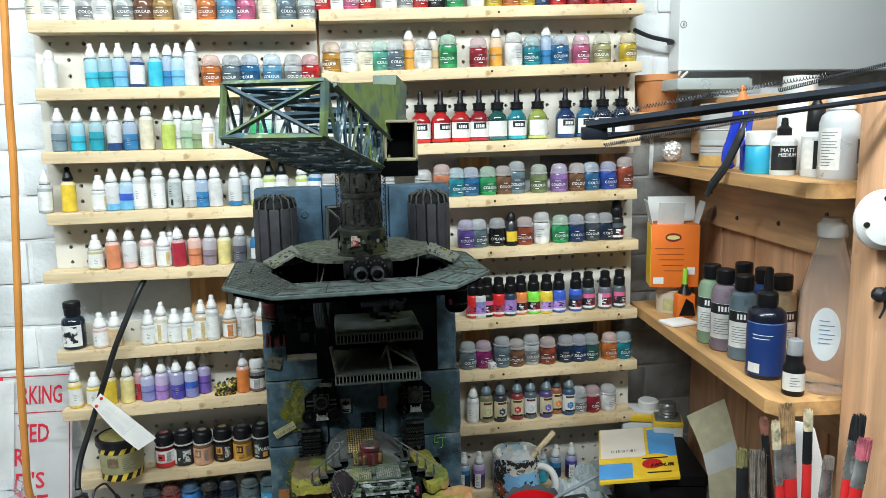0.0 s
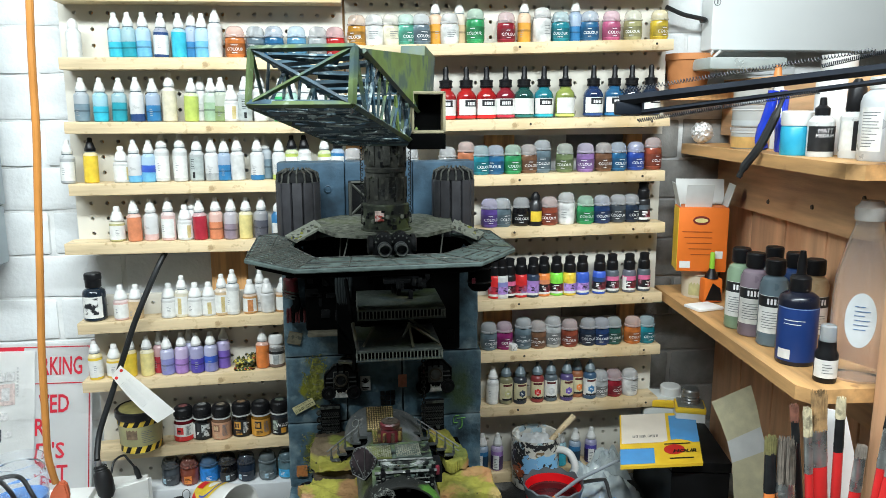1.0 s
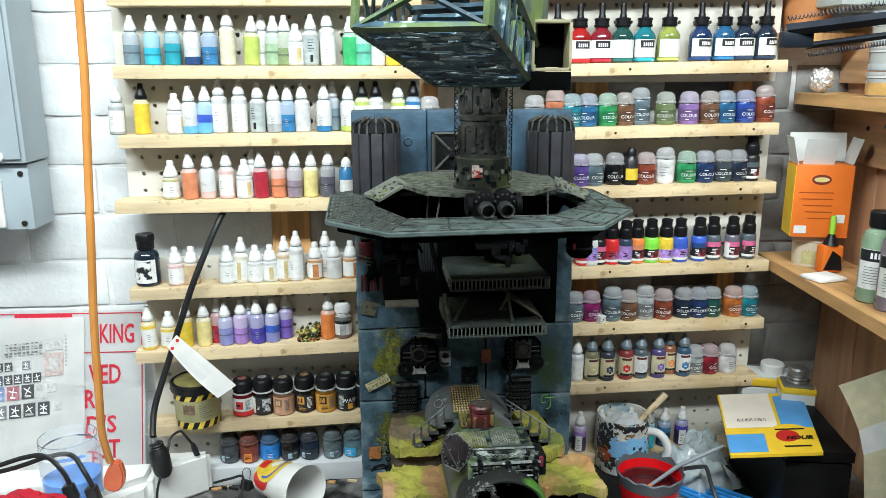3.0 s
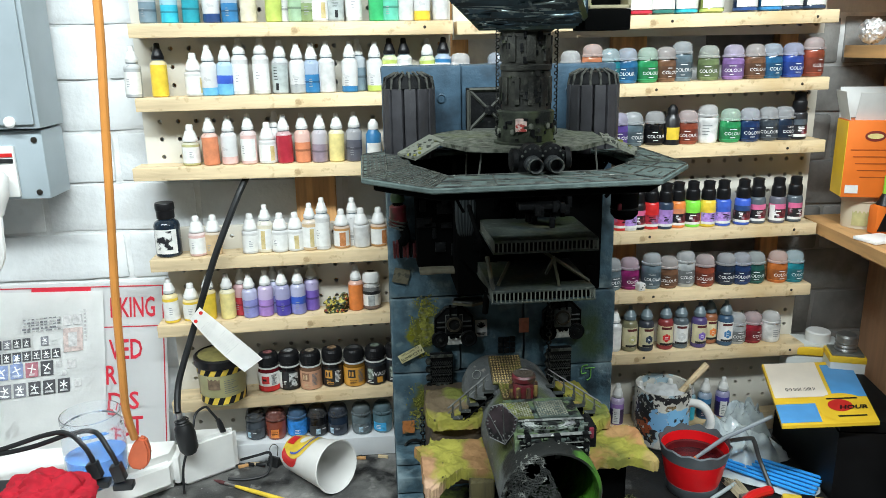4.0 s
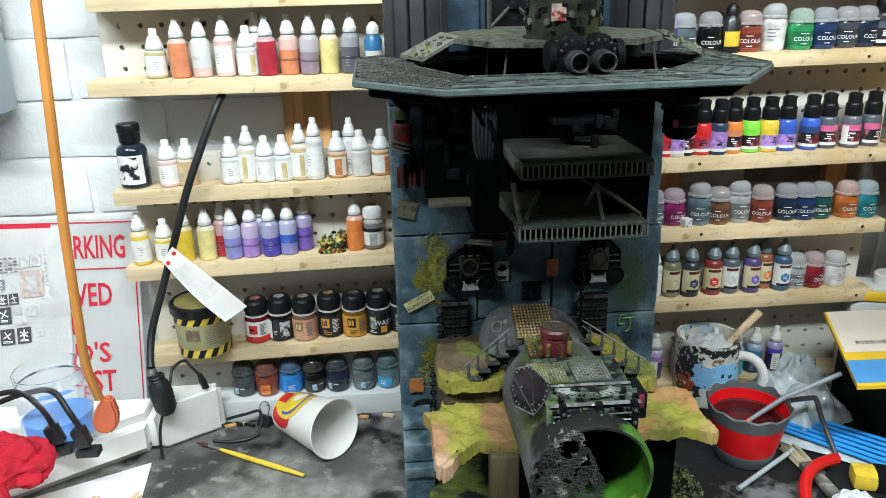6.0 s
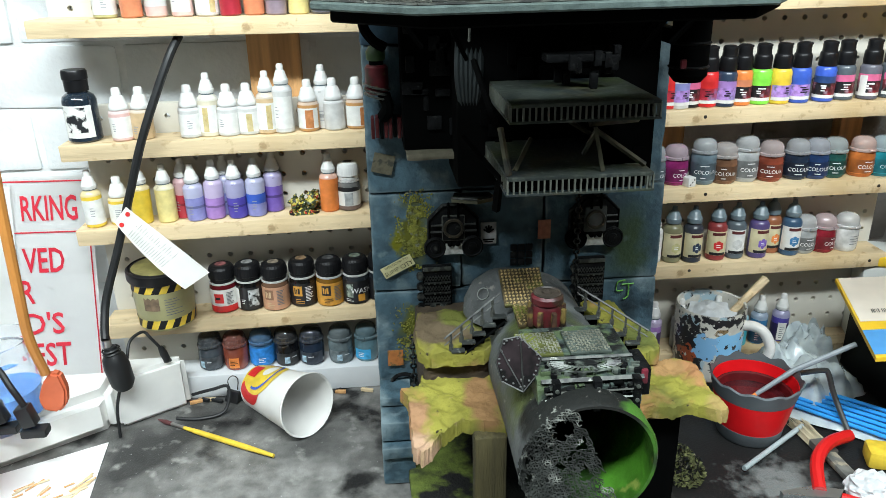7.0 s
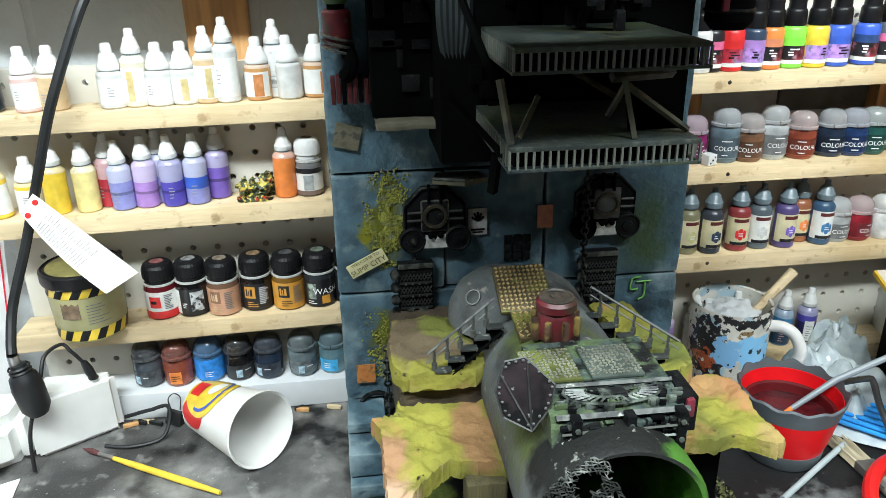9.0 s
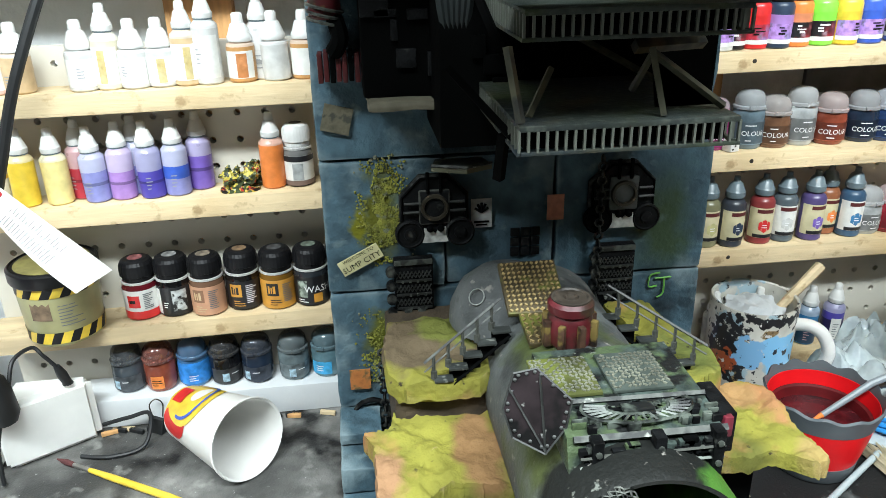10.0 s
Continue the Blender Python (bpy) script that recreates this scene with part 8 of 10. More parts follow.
# ---- right half of the bench ----
SPLAT = mat("paint_splattered_mug", (0.56, 0.54, 0.48), 0.35, var=0.25, scale=30, coat=0.4)
layer(SPLAT, (0.34, 0.46, 0.52), 45, 0.54, 0.58)
layer(SPLAT, (0.22, 0.15, 0.07), 55, 0.62, 0.65)
layer(SPLAT, (0.02, 0.02, 0.022), 95, 1.1, 1.14, (-0.038, -0.02, 0.05), (0.05, 0.06, 0.09))
layer(SPLAT, (0.02, 0.02, 0.022), 110, 1.14, 1.18, (0.0, -0.03, 0.09), (0.09, 0.08, 0.022))
layer(SPLAT, (0.22, 0.5, 0.76), 60, 1.0, 1.05, (0.016, -0.042, 0.047), (0.062, 0.06, 0.045))
layer(SPLAT, (0.2, 0.42, 0.66), 80, 1.02, 1.06, (-0.022, -0.04, 0.05), (0.03, 0.04, 0.04))
layer(SPLAT, (0.34, 0.08, 0.03), 100, 1.22, 1.26, (-0.034, -0.02, 0.035), (0.04, 0.05, 0.05))
layer(SPLAT, (0.012, 0.012, 0.014), 110, 0.61, 0.64)
layer(SPLAT, (0.6, 0.6, 0.57), 130, 0.66, 0.68)
layer(TABLE, (0.01, 0.01, 0.01), 11, 0.62, 0.7)
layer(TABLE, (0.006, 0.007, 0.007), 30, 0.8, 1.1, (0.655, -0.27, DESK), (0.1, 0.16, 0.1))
mug = thing("paint_mug", (0.753, -0.054, DESK + 0.0004), "white mug splattered with blue, black and red paint", "mug")
part("cup", a_lathe([(0, 0), (0.04, 0), (0.0425, 0.003), (0.0445, 0.095), (0.0435, 0.097), (0.041, 0.096), (0.0395, 0.07), (0, 0.07)], 40), SPLAT, mug)
part("handle", tube(bmesh.new(), smooth_path([(0.033, -0.027, 0.022), (0.044, -0.036, 0.023), (0.056, -0.046, 0.034), (0.06, -0.049, 0.052), (0.054, -0.044, 0.07), (0.044, -0.036, 0.077), (0.033, -0.026, 0.075)], 7), 0.0068, 12), mat("mug_glaze", (0.74, 0.73, 0.7), 0.25, var=0.08, coat=0.4), mug)
bm = bmesh.new()
bmesh.ops.create_icosphere(bm, subdivisions=4, radius=1)
for v in bm.verts:
    p = v.co.copy()
    v.co = Vector((p.x * 0.031, p.y * 0.031, p.z * 0.014)) + p * 0.006 * noise.noise(p * 3) + Vector((0.003, 0.004, 0.077))
part("tissue", bm, mat("white_tissue", (0.55, 0.57, 0.58), 0.9, var=0.1, scale=60, bump=0.3), mug)
part("stir_stick", tube(bmesh.new(), [(0.012, -0.008, 0.07), (0.075, 0.01, 0.122)], 0.005, 8, radii=[0.0045, 0.006]), PINE, mug)

bowl = thing("silicone_bowl", (0.745, -0.197, DESK + 0.0003), "red collapsible silicone bowl with a wavy grey rim", "bowl")
BOWL_RED = mat("red_silicone", (0.74, 0.006, 0.01), 0.45, var=0.12, scale=30)
BOWL_GREY = mat("grey_silicone", (0.1, 0.115, 0.125), 0.5, var=0.15, scale=30)


def wavy(prof, n=72, amp=0.0, lobes=12):
    bm = bmesh.new()
    rings = []
    for r, z, w in prof:
        rings.append([bm.verts.new((r * (1 + 0.02 * w * math.cos(lobes * 2 * math.pi * k / n)) * math.cos(2 * math.pi * k / n), r * (1 + 0.02 * w * math.cos(lobes * 2 * math.pi * k / n)) * math.sin(2 * math.pi * k / n), z + amp * w * math.cos(lobes * 2 * math.pi * k / n))) for k in range(n)])
    for a, b in zip(rings, rings[1:]):
        for k in range(n):
            bm.faces.new((a[k], a[(k + 1) % n], b[(k + 1) % n], b[k]))
    return bm


part("base", wavy([(0.034, 0, 0), (0.0355, 0.002, 0), (0.0375, 0.0165, 0), (0.036, 0.0165, 0), (0.033, 0.004, 0), (0.001, 0.003, 0)]), BOWL_GREY, bowl)
part("wall", wavy([(0.037, 0.0165, 0), (0.0395, 0.026, 0), (0.0455, 0.057, 0), (0.0445, 0.057, 0), (0.0395, 0.042, 0), (0.036, 0.0405, 0), (0.0345, 0.025, 0), (0.033, 0.02, 0), (0.001, 0.018, 0)]), BOWL_RED, bowl)
part("inner_wall", wavy([(0.0438, 0.055, 0), (0.0462, 0.0685, 0), (0.0456, 0.0685, 0), (0.043, 0.055, 0)]), BOWL_RED, bowl)
part("inner_ledge", wavy([(0.0435, 0.055, 0), (0.0405, 0.0535, 0), (0.04, 0.052, 0), (0.0385, 0.042, 0)]), mat("stained_red_silicone", (0.1, 0.004, 0.006), 0.5, var=0.4, scale=40), bowl)
part("dirty_water", a_lathe([(0.039, 0.0445), (0, 0.0445)], 36), mat("dirty_red_water", (0.07, 0.01, 0.013), 0.12, var=0.4, second=(0.015, 0.004, 0.005), mask=(0.45, 0.6), mscale=30), bowl)
part("rim", wavy([(0.0456, 0.0565, 0), (0.0475, 0.064, 0), (0.0502, 0.0745, 1), (0.0488, 0.0765, 1), (0.0468, 0.07, 0.3), (0.0462, 0.064, 0)], amp=0.002), BOWL_GREY, bowl)
sb = thing("rinse_brush", (0.745, -0.196, DESK + 0.014), "grey-handled brush resting across the red bowl", "paintbrush")
part("handle", tube(bmesh.new(), [(0.004, 0.0, 0.035), (0.045, 0.0, 0.064), (0.112, -0.002, 0.094)], 0.003, 10, radii=[0.0026, 0.0034, 0.003]), mat("grey_handle", (0.22, 0.25, 0.27), 0.4, var=0.1), sb)
part("bristles", tube(bmesh.new(), [(0.004, 0.0, 0.035), (-0.008, 0.0, 0.028)], 0.002, 8, radii=[0.0026, 0.0008]), paint("orange"), sb)

for a, b, r, c, lab in (((0.706, -0.268, 0.0), (0.805, -0.207, 0.004), 0.003, (0.36, 0.42, 0.43), "pale grey tube lying on the bench"),):
    ob = thing("grey_tube", ((a[0] + b[0]) / 2, (a[1] + b[1]) / 2, DESK), lab, "tube")
    d = Vector((b[0] - a[0], b[1] - a[1], 0)) / 2
    part("tube", tube(bmesh.new(), [-d + Vector((0, 0, 0.0045)), d + Vector((0, 0, 0.0045 + b[2]))], r, 12), mat("pale_grey_tube", c, 0.4, var=0.1), ob)
key = thing("hex_key", (0.845, -0.2, DESK), "bent dark steel hex key standing against the clutter", "hex key")
part("rod", tube(bmesh.new(), smooth_path([(0.008, -0.026, 0.003), (0.0, 0.004, 0.04), (-0.004, 0.016, 0.062), (-0.012, 0.018, 0.066), (-0.054, 0.016, 0.064)], 6), 0.0032, 8), mat("grey_tool_steel", (0.1, 0.105, 0.105), 0.35, 0.6, var=0.15), key)
bb = thing("flat_brush", (0.807, -0.232, DESK), "worn flat brush with a grey handle and pale bristles", "paintbrush", rz=-88)
part("handle", a_box((0.055, 0, 0.006), (0.06, 0.015, 0.008), 0.003), mat("stained_grey_handle", (0.1, 0.1, 0.09), 0.7, var=0.6, scale=60, second=(0.3, 0.27, 0.2), mask=(0.55, 0.65), mscale=70), bb)
part("ferrule", a_box((0.015, 0, 0.007), (0.024, 0.02, 0.009), 0.001), mat("dull_ferrule", (0.3, 0.29, 0.27), 0.4, 0.8), bb)
bm = bmesh.new()
rnd = random.Random(4)
for k in range(70):
    y = rnd.uniform(-0.0095, 0.0095)
    z = rnd.uniform(0.003, 0.011)
    tube(bm, [(0.003, y, z), (-0.034 + rnd.uniform(-0.008, 0.004), y * 1.3 + rnd.uniform(-0.002, 0.002), z * rnd.uniform(0.4, 1.2))], 0.0006, 4)
part("bristles", bm, mat("pale_bristle", (0.5, 0.44, 0.3), 0.8, var=0.3), bb)
pl = thing("pliers", (0.772, -0.322, DESK), "red-handled steel pliers lying on the bench", "pliers", rz=-14)
PLI = mat("red_grip", (0.55, 0.012, 0.012), 0.4, var=0.1)
part("grip", tube(bmesh.new(), smooth_path([(-0.012, 0.0, 0.012), (-0.006, 0.035, 0.022), (0.014, 0.066, 0.024), (0.044, 0.09, 0.02)], 7), 0.0068, 10), PLI, pl)
part("grip", tube(bmesh.new(), smooth_path([(0.008, -0.006, 0.008), (0.03, -0.016, 0.01), (0.062, -0.022, 0.01)], 7), 0.007, 10), PLI, pl)
part("jaw", prism(bmesh.new(), [(-0.018, 0.006), (0.012, 0.004), (0.004, -0.01), (-0.05, -0.012), (-0.052, -0.007)], 0.002, 0.013), mat("bright_tool_steel", (0.4, 0.41, 0.41), 0.3, 0.8, var=0.15), pl)
yl = thing("yellow_tool", (0.872, -0.276, DESK), "yellow and black plastic tool on the bench", "tool", rz=-20)
part("body", a_box((0, 0, 0.011), (0.06, 0.03, 0.021), 0.006), paint("yellow"), yl)
part("band", a_box((0.004, 0, 0.011), (0.02, 0.0315, 0.0225), 0.004), BLACK_CAP, yl)
part("red_end", a_box((0.038, -0.004, 0.01), (0.02, 0.024, 0.018), 0.005), PLI, yl)
wool = thing("tissue_ball", (0.812, -0.326, DESK + 0.0145), "crumpled ball of white tissue", "tissue")
bm = bmesh.new()
bmesh.ops.create_icosphere(bm, subdivisions=4, radius=1)
for v in bm.verts:
    p = v.co.copy()
    v.co = Vector((p.x * 0.026, p.y * 0.022, p.z * 0.015)) + p * (0.005 * noise.noise(p * 4) + 0.002 * noise.noise(p * 11))
part("tissue", bm, MATS["white_tissue"], wool)

# clear bag of blue sticks and crumpled film
CLEAR = mat("clear_film", (0.74, 0.84, 0.9), 0.12, var=0.2, scale=60, trans=0.4, ior=1.2, coat=0.9)


def film(name, at, sx, sy, h, seed, label, cat, rz=0):
    ob = thing(name, at, label, cat, rz=rz)
    bm = bmesh.new()
    n = 26
    g = [[None] * (n + 1) for _ in range(n + 1)]
    for i in range(n + 1):
        for k in range(n + 1):
            u, v = i / n - 0.5, k / n - 0.5
            e = max(0, 1 - (2 * max(abs(u), abs(v))) ** 4)
            q = Vector((u * 4, v * 4, seed))
            z = h * e * (0.5 + 0.6 * abs(noise.noise(q)) + 0.3 * abs(noise.noise(q * 2.3)))
            g[i][k] = bm.verts.new((u * sx + 0.006 * noise.noise(q * 1.7), v * sy + 0.006 * noise.noise(q * 1.3 + Vector((9, 0, 0))), z + 0.002))
    for i in range(n):
        for k in range(n):
            bm.faces.new((g[i][k], g[i + 1][k], g[i + 1][k + 1], g[i][k + 1]))
    part("film", bm, CLEAR, ob, smooth=1.2)
    return ob


film("plastic_bag", (0.852, -0.11, DESK + 0.001), 0.1, 0.12, 0.055, 3.0, "crumpled clear plastic bag on the bench", "plastic bag", 25)
film("plastic_bag", (0.898, -0.047, DESK + 0.001), 0.07, 0.05, 0.06, 7.0, "crumpled clear plastic bag on the bench", "plastic bag", -10)
pack = film("stick_pack", (0.868, -0.19, DESK + 0.002), 0.13, 0.075, 0.008, 5.0, "clear pack of bright blue plastic sticks", "stick pack", -44)
for k in range(11):
    part("blue_stick", tube(bmesh.new(), [(-0.066 + 0.002 * (k % 3), -0.026 + 0.0052 * k, 0.012 + 0.002 * (k % 2)), (0.066, -0.03 + 0.0058 * k, 0.011 + 0.003 * (k % 2))], 0.0024, 8), mat("bright_blue_stick", (0.03, 0.3, 0.75), 0.35, var=0.1), pack)

# black case with a yellow and blue card box on it
case = thing("black_case", (0.945, -0.17, DESK + 0.0003), "shut black plastic case on the bench", "case")
q4 = [(0.94, -0.064), (1.055, -0.07), (1.015, -0.268), (0.925, -0.25)]
part("body", prism(bmesh.new(), [(x - 0.945, y + 0.17) for x, y in q4][::-1], 0.0, 0.106, None), mat("black_case_plastic", (0.006, 0.006, 0.0065), 0.5, var=0.3, spec=0.2), case)
part("lid", prism(bmesh.new(), [((x - 0.945) * 1.02, (y + 0.17) * 1.02) for x, y in q4][::-1], 0.109, 0.1248, None), MATS["black_case_plastic"], case)
cb = thing("card_box", (0.9375, -0.17, DESK + 0.1255), "flat yellow, white and blue printed card box", "card box")
Q = [Vector((0.905 - 0.9375, -0.072 + 0.17, 0)), Vector((1.047 - 0.9375, -0.078 + 0.17, 0)), Vector((0.967 - 0.9375, -0.27 + 0.17, 0)), Vector((0.833 - 0.9375, -0.264 + 0.17, 0))]


def on_card(u, v, z):
    p = (Q[0] * (1 - u) + Q[1] * u) * (1 - v) + (Q[3] * (1 - u) + Q[2] * u) * v
    return Vector((p.x, p.y, z))


def card_patch(name, u0, u1, v0, v1, material, z, round_=False):
    bm = bmesh.new()
    if round_:
        vs = [bm.verts.new(on_card((u0 + u1) / 2 + (u1 - u0) / 2 * math.cos(2 * math.pi * k / 24), (v0 + v1) / 2 + (v1 - v0) / 2 * math.sin(2 * math.pi * k / 24), z)) for k in range(24)]
    else:
        vs = [bm.verts.new(on_card(u, v, z)) for u, v in ((u0, v0), (u0, v1), (u1, v1), (u1, v0))]
    bm.faces.new(vs)
    return part(name, bm, material, cb)


YEL = mat("yellow_card", (0.78, 0.5, 0.03), 0.5, var=0.08)
part("box", prism(bmesh.new(), [(p.x, p.y) for p in Q][::-1], 0.0, 0.0048), YEL, cb)
card_patch("cream_panel", 0.02, 0.6, 0.0, 0.6, mat("cream_card", (0.75, 0.68, 0.58), 0.6, var=0.05), 0.0052)
card_patch("blue_panel", 0.64, 1.0, 0.06, 0.62, mat("blue_card", (0.08, 0.3, 0.62), 0.5, var=0.1), 0.0052)
card_patch("blue_panel", 0.0, 0.42, 0.7, 0.97, MATS["blue_card"], 0.0052)
card_patch("yellow_disc", 0.42, 0.99, 0.56, 0.99, YEL, 0.0056, True)
card_patch("red_logo_shape", 0.54, 0.8, 0.66, 0.84, mat("logo_red", (0.5, 0.02, 0.015), 0.5), 0.006, True)
card_patch("dark_bar", 0.55, 0.88, 0.64, 0.66, BLACK_CAP, 0.0063)
card_patch("dark_bar", 0.6, 0.9, 0.9, 0.92, BLACK_CAP, 0.0063)
me = words("HOUR", 0.0145, bold=0.0006)
for v in me.vertices:
    v.co = on_card(0.8 + v.co.x / 0.14 + v.co.z * 2, 0.79 - v.co.z / 0.19, 0.0066)
me.materials.append(BLACK_CAP)
new("lettering", me).parent = cb
rnd = random.Random(2)
for k in range(22):
    if k % 7 != 5:
        card_patch("barcode_bar", 0.16 + 0.015 * k, 0.16 + 0.015 * k + rnd.uniform(0.003, 0.009), 0.45, 0.5, BLACK_CAP, 0.0056)

# solvent cans behind the case
can = thing("solvent_can", (1.012, -0.03, DESK + 0.0003), "white rectangular can with yellow shoulder and white cap", "can", rz=-18)
part("body", a_box((0, 0, 0.065), (0.085, 0.05, 0.13), 0.006), mat("white_can", (0.6, 0.62, 0.6), 0.35, var=0.06), can)
part("shoulder", a_box((0, 0, 0.138), (0.087, 0.052, 0.014), 0.003), YEL, can)
part("top", a_box((0, 0, 0.147), (0.078, 0.044, 0.006), 0.002), MATS["white_can"], can)
part("cap", a_lathe([(0.019, 0.149), (0.019, 0.165), (0.017, 0.167), (0, 0.167)], 28, pose(0.008, 0, 0)), WHITE_CAP, can)
can2 = thing("spirit_can", (1.032, -0.088, DESK + 0.0003), "white and yellow tin with a ribbed grey cap", "can", rz=-20)
part("body", a_box((0, 0, 0.072), (0.052, 0.046, 0.144), 0.004), MATS["white_can"], can2)
part("band", a_box((0, 0, 0.146), (0.053, 0.047, 0.01), 0.002), YEL, can2)
part("top", a_box((0, 0, 0.1525), (0.046, 0.04, 0.004), 0.001), mat("dull_tin_top", (0.2, 0.21, 0.19), 0.4, 0.5, var=0.2), can2)
bm = lathe(bmesh.new(), [(0.0155, 0.154), (0.0165, 0.157), (0.015, 0.16), (0.0165, 0.163), (0.015, 0.166), (0.0165, 0.169), (0.015, 0.172), (0.0155, 0.178), (0.013, 0.181), (0, 0.181)], 24)
part("cap", bm, mat("grey_spout", (0.25, 0.25, 0.24), 0.3, 0.7), can2)
# bent sheet of abrasive leaning beside the wall
pad = thing("abrasive_sheet", (1.03, -0.28, DESK), "folded beige abrasive sheet leaning on the clutter", "abrasive sheet")
bm = bmesh.new()
rows = [((-0.066, -0.008, 0.24), (-0.028, -0.05, 0.281)), ((-0.061, -0.03, 0.216), (-0.021, -0.058, 0.25)), ((-0.058, -0.048, 0.193), (-0.017, -0.066, 0.222)), ((-0.054, -0.058, 0.163), (-0.015, -0.082, 0.192)), ((-0.05, -0.068, 0.09), (-0.008, -0.09, 0.1)), ((-0.046, -0.075, 0.001), (0.0, -0.095, 0.001))]
vs = [[bm.verts.new(p) for p in r] for r in rows]
for i, (a, b) in enumerate(zip(vs, vs[1:])):
    bm.faces.new((a[0], a[1], b[1], b[0])).material_index = 0 if i in (0, 1, 3, 4) else 1
bmesh.ops.solidify(bm, geom=bm.faces, thickness=0.0012)
part("sheet", bm, [mat("beige_abrasive", (0.62, 0.58, 0.4), 0.8, var=0.12, scale=60, bump=0.3, bscale=800), mat("grey_backing", (0.66, 0.67, 0.66), 0.6, var=0.1)], pad)

# ---- timber side wall ----
timber = thing("timber_side", (1.105, 0.03, 0), "orange-brown timber plank side wall with two shelves", "timber wall", rz=-4.2)
timber["kind"] = "structure"
for k in range(5):
    part("plank", a_box((0.0425, -0.05 - 0.1165 * k, 1.13), (0.018, 0.113, 0.73), 0.003), PINE_POST, timber)
for z, h in ((1.316, 0.085), (1.448, 0.1)):
    part("rail_board", a_box((0.024, -0.28, z), (0.0185, 0.56, h), 0.0015), PINE_SIDE, timber)
part("lower_rail", a_box((0.024, -0.28, 1.065), (0.0185, 0.56, 0.06), 0.0015), PINE_SIDE, timber)
for y in (-0.1, -0.2, -0.33, -0.45):
    part("screw", lathe(bmesh.new(), [(0.004, 0), (0.003, 0.002), (0, 0.002)], 10, pose(0.0145, y, 1.316 + 0.02 * math.sin(y * 40), 0, -90)), SCREW, timber)
part("post", a_box((0.018, -0.5875, 0.745), (0.085, 0.046, 1.49), 0.002), PINE_POST, timber)
SIDE_SHELF = mat("side_shelf_pine", (0.58, 0.33, 0.135), 0.5, var=0.25, scale=8, stretch=(8, 0.8, 8), bump=0.2, bscale=70)
layer(SIDE_SHELF, (0.3, 0.14, 0.05), 26, 0.66, 0.74)
for z, front in ((1.097, -0.104), (1.3655, -0.066)):
    sh = thing("side_shelf", (1.105, 0.03, z), "orange pine shelf board on the timber wall", "shelf", "side shelves", rz=-4.2)
    part("board", prism(bmesh.new(), [(0.0145, -0.01), (0.0145, -0.563), (front + 0.004, -0.563), (front - 0.008, -0.545), (front, -0.02)], 0.0, 0.018), SIDE_SHELF, sh)
    part("knot", lathe(bmesh.new(), [(0.006, 0), (0.005, 0.0005), (0, 0.0006)], 14, pose(-0.03, -0.33, 0.018) @ Matrix.Diagonal((0.7, 1.6, 1, 1))), mat("dark_knot", (0.2, 0.08, 0.03), 0.6, var=0.3, scale=60), sh)
tagged(part("far_partition", a_box((1.3, -0.62, 1.2), (0.3, 0.02, 2.4), 0), mat("dark_far", (0.04, 0.03, 0.025), 0.8, var=0.4, scale=14)), "dark recess beyond the timber post", "wall", kind="structure")

ZL, ZU = 1.1153, 1.3837
for x, y, c in ((1.012, -0.262, "sage"), (1.012, -0.302, "mauve"), (1.014, -0.35, "steel"), (1.066, -0.262, "grey"), (1.07, -0.31, "navy"), (1.068, -0.36, "tan")):
    ob = thing("primer_bottle", (x, y, ZL), f"tall {c} primer bottle with white label and black flip cap", "primer bottle", "primer bottles", rz=-15)
    r = 0.0195
    part("body", a_lathe([(0, 0), (r - 0.002, 0), (r, 0.002), (r, 0.088), (r * 0.85, 0.096), (r * 0.55, 0.1), (r * 0.55, 0.103)], 28), mat("primer_" + c, [0.6 * v for v in COL[c]], 0.3, var=0.15), ob)
    part("label", wrap(bmesh.new(), r + 0.0003, 0.02, 0.074, -175, -10, 18), LABEL, ob)
    part("label_band", wrap(bmesh.new(), r + 0.0006, 0.058, 0.0735, -175, -10, 18), DARK_LABEL, ob)
    part("print", print_bars(r + 0.0009, 0.026, 0.052, 7, -150, -50, rnd), PRINT, ob)
    for i in range(6):
        part("brand_bar", wrap(bmesh.new(), r + 0.0009, 0.062, 0.07, -130 + 13 * i, -122 + 13 * i, 2), WHITE_PRINT, ob)
    part("cap", a_lathe([(0.0125, 0.102), (0.0135, 0.104), (0.0135, 0.122), (0.012, 0.124), (0, 0.124)], 24), BLACK_CAP, ob)
resin = thing("resin_bottle", (1.003, -0.425, ZL), "stout dark blue resin bottle with a black nozzle", "resin bottle", rz=-12)
part("body", a_lathe([(0, 0), (0.0235, 0), (0.025, 0.003), (0.025, 0.084), (0.0235, 0.09), (0.019, 0.094), (0.0125, 0.096), (0.0125, 0.099)], 36), mat("black_blue_bottle", (0.006, 0.008, 0.018), 0.3, var=0.1, coat=0.2), resin)
part("label", wrap(bmesh.new(), 0.0253, 0.006, 0.078, -180, 0, 22), mat("royal_blue_label", (0.012, 0.04, 0.17), 0.4, var=0.1), resin)
part("label_line", wrap(bmesh.new(), 0.0255, 0.0765, 0.0775, -180, 0, 22), mat("pale_blue_line", (0.2, 0.3, 0.5), 0.5), resin)
part("print", print_bars(0.0256, 0.054, 0.064, 2, -150, -70, rnd), WHITE_PRINT, resin)
part("small_label", wrap(bmesh.new(), 0.0256, 0.009, 0.022, -165, -125, 6), LABEL, resin)
part("nozzle", a_lathe([(0.0125, 0.097), (0.0135, 0.099), (0.0135, 0.114), (0.011, 0.117), (0.0062, 0.119), (0.0058, 0.135), (0.0035, 0.15), (0, 0.15)], 24), BLACK_CAP, resin)
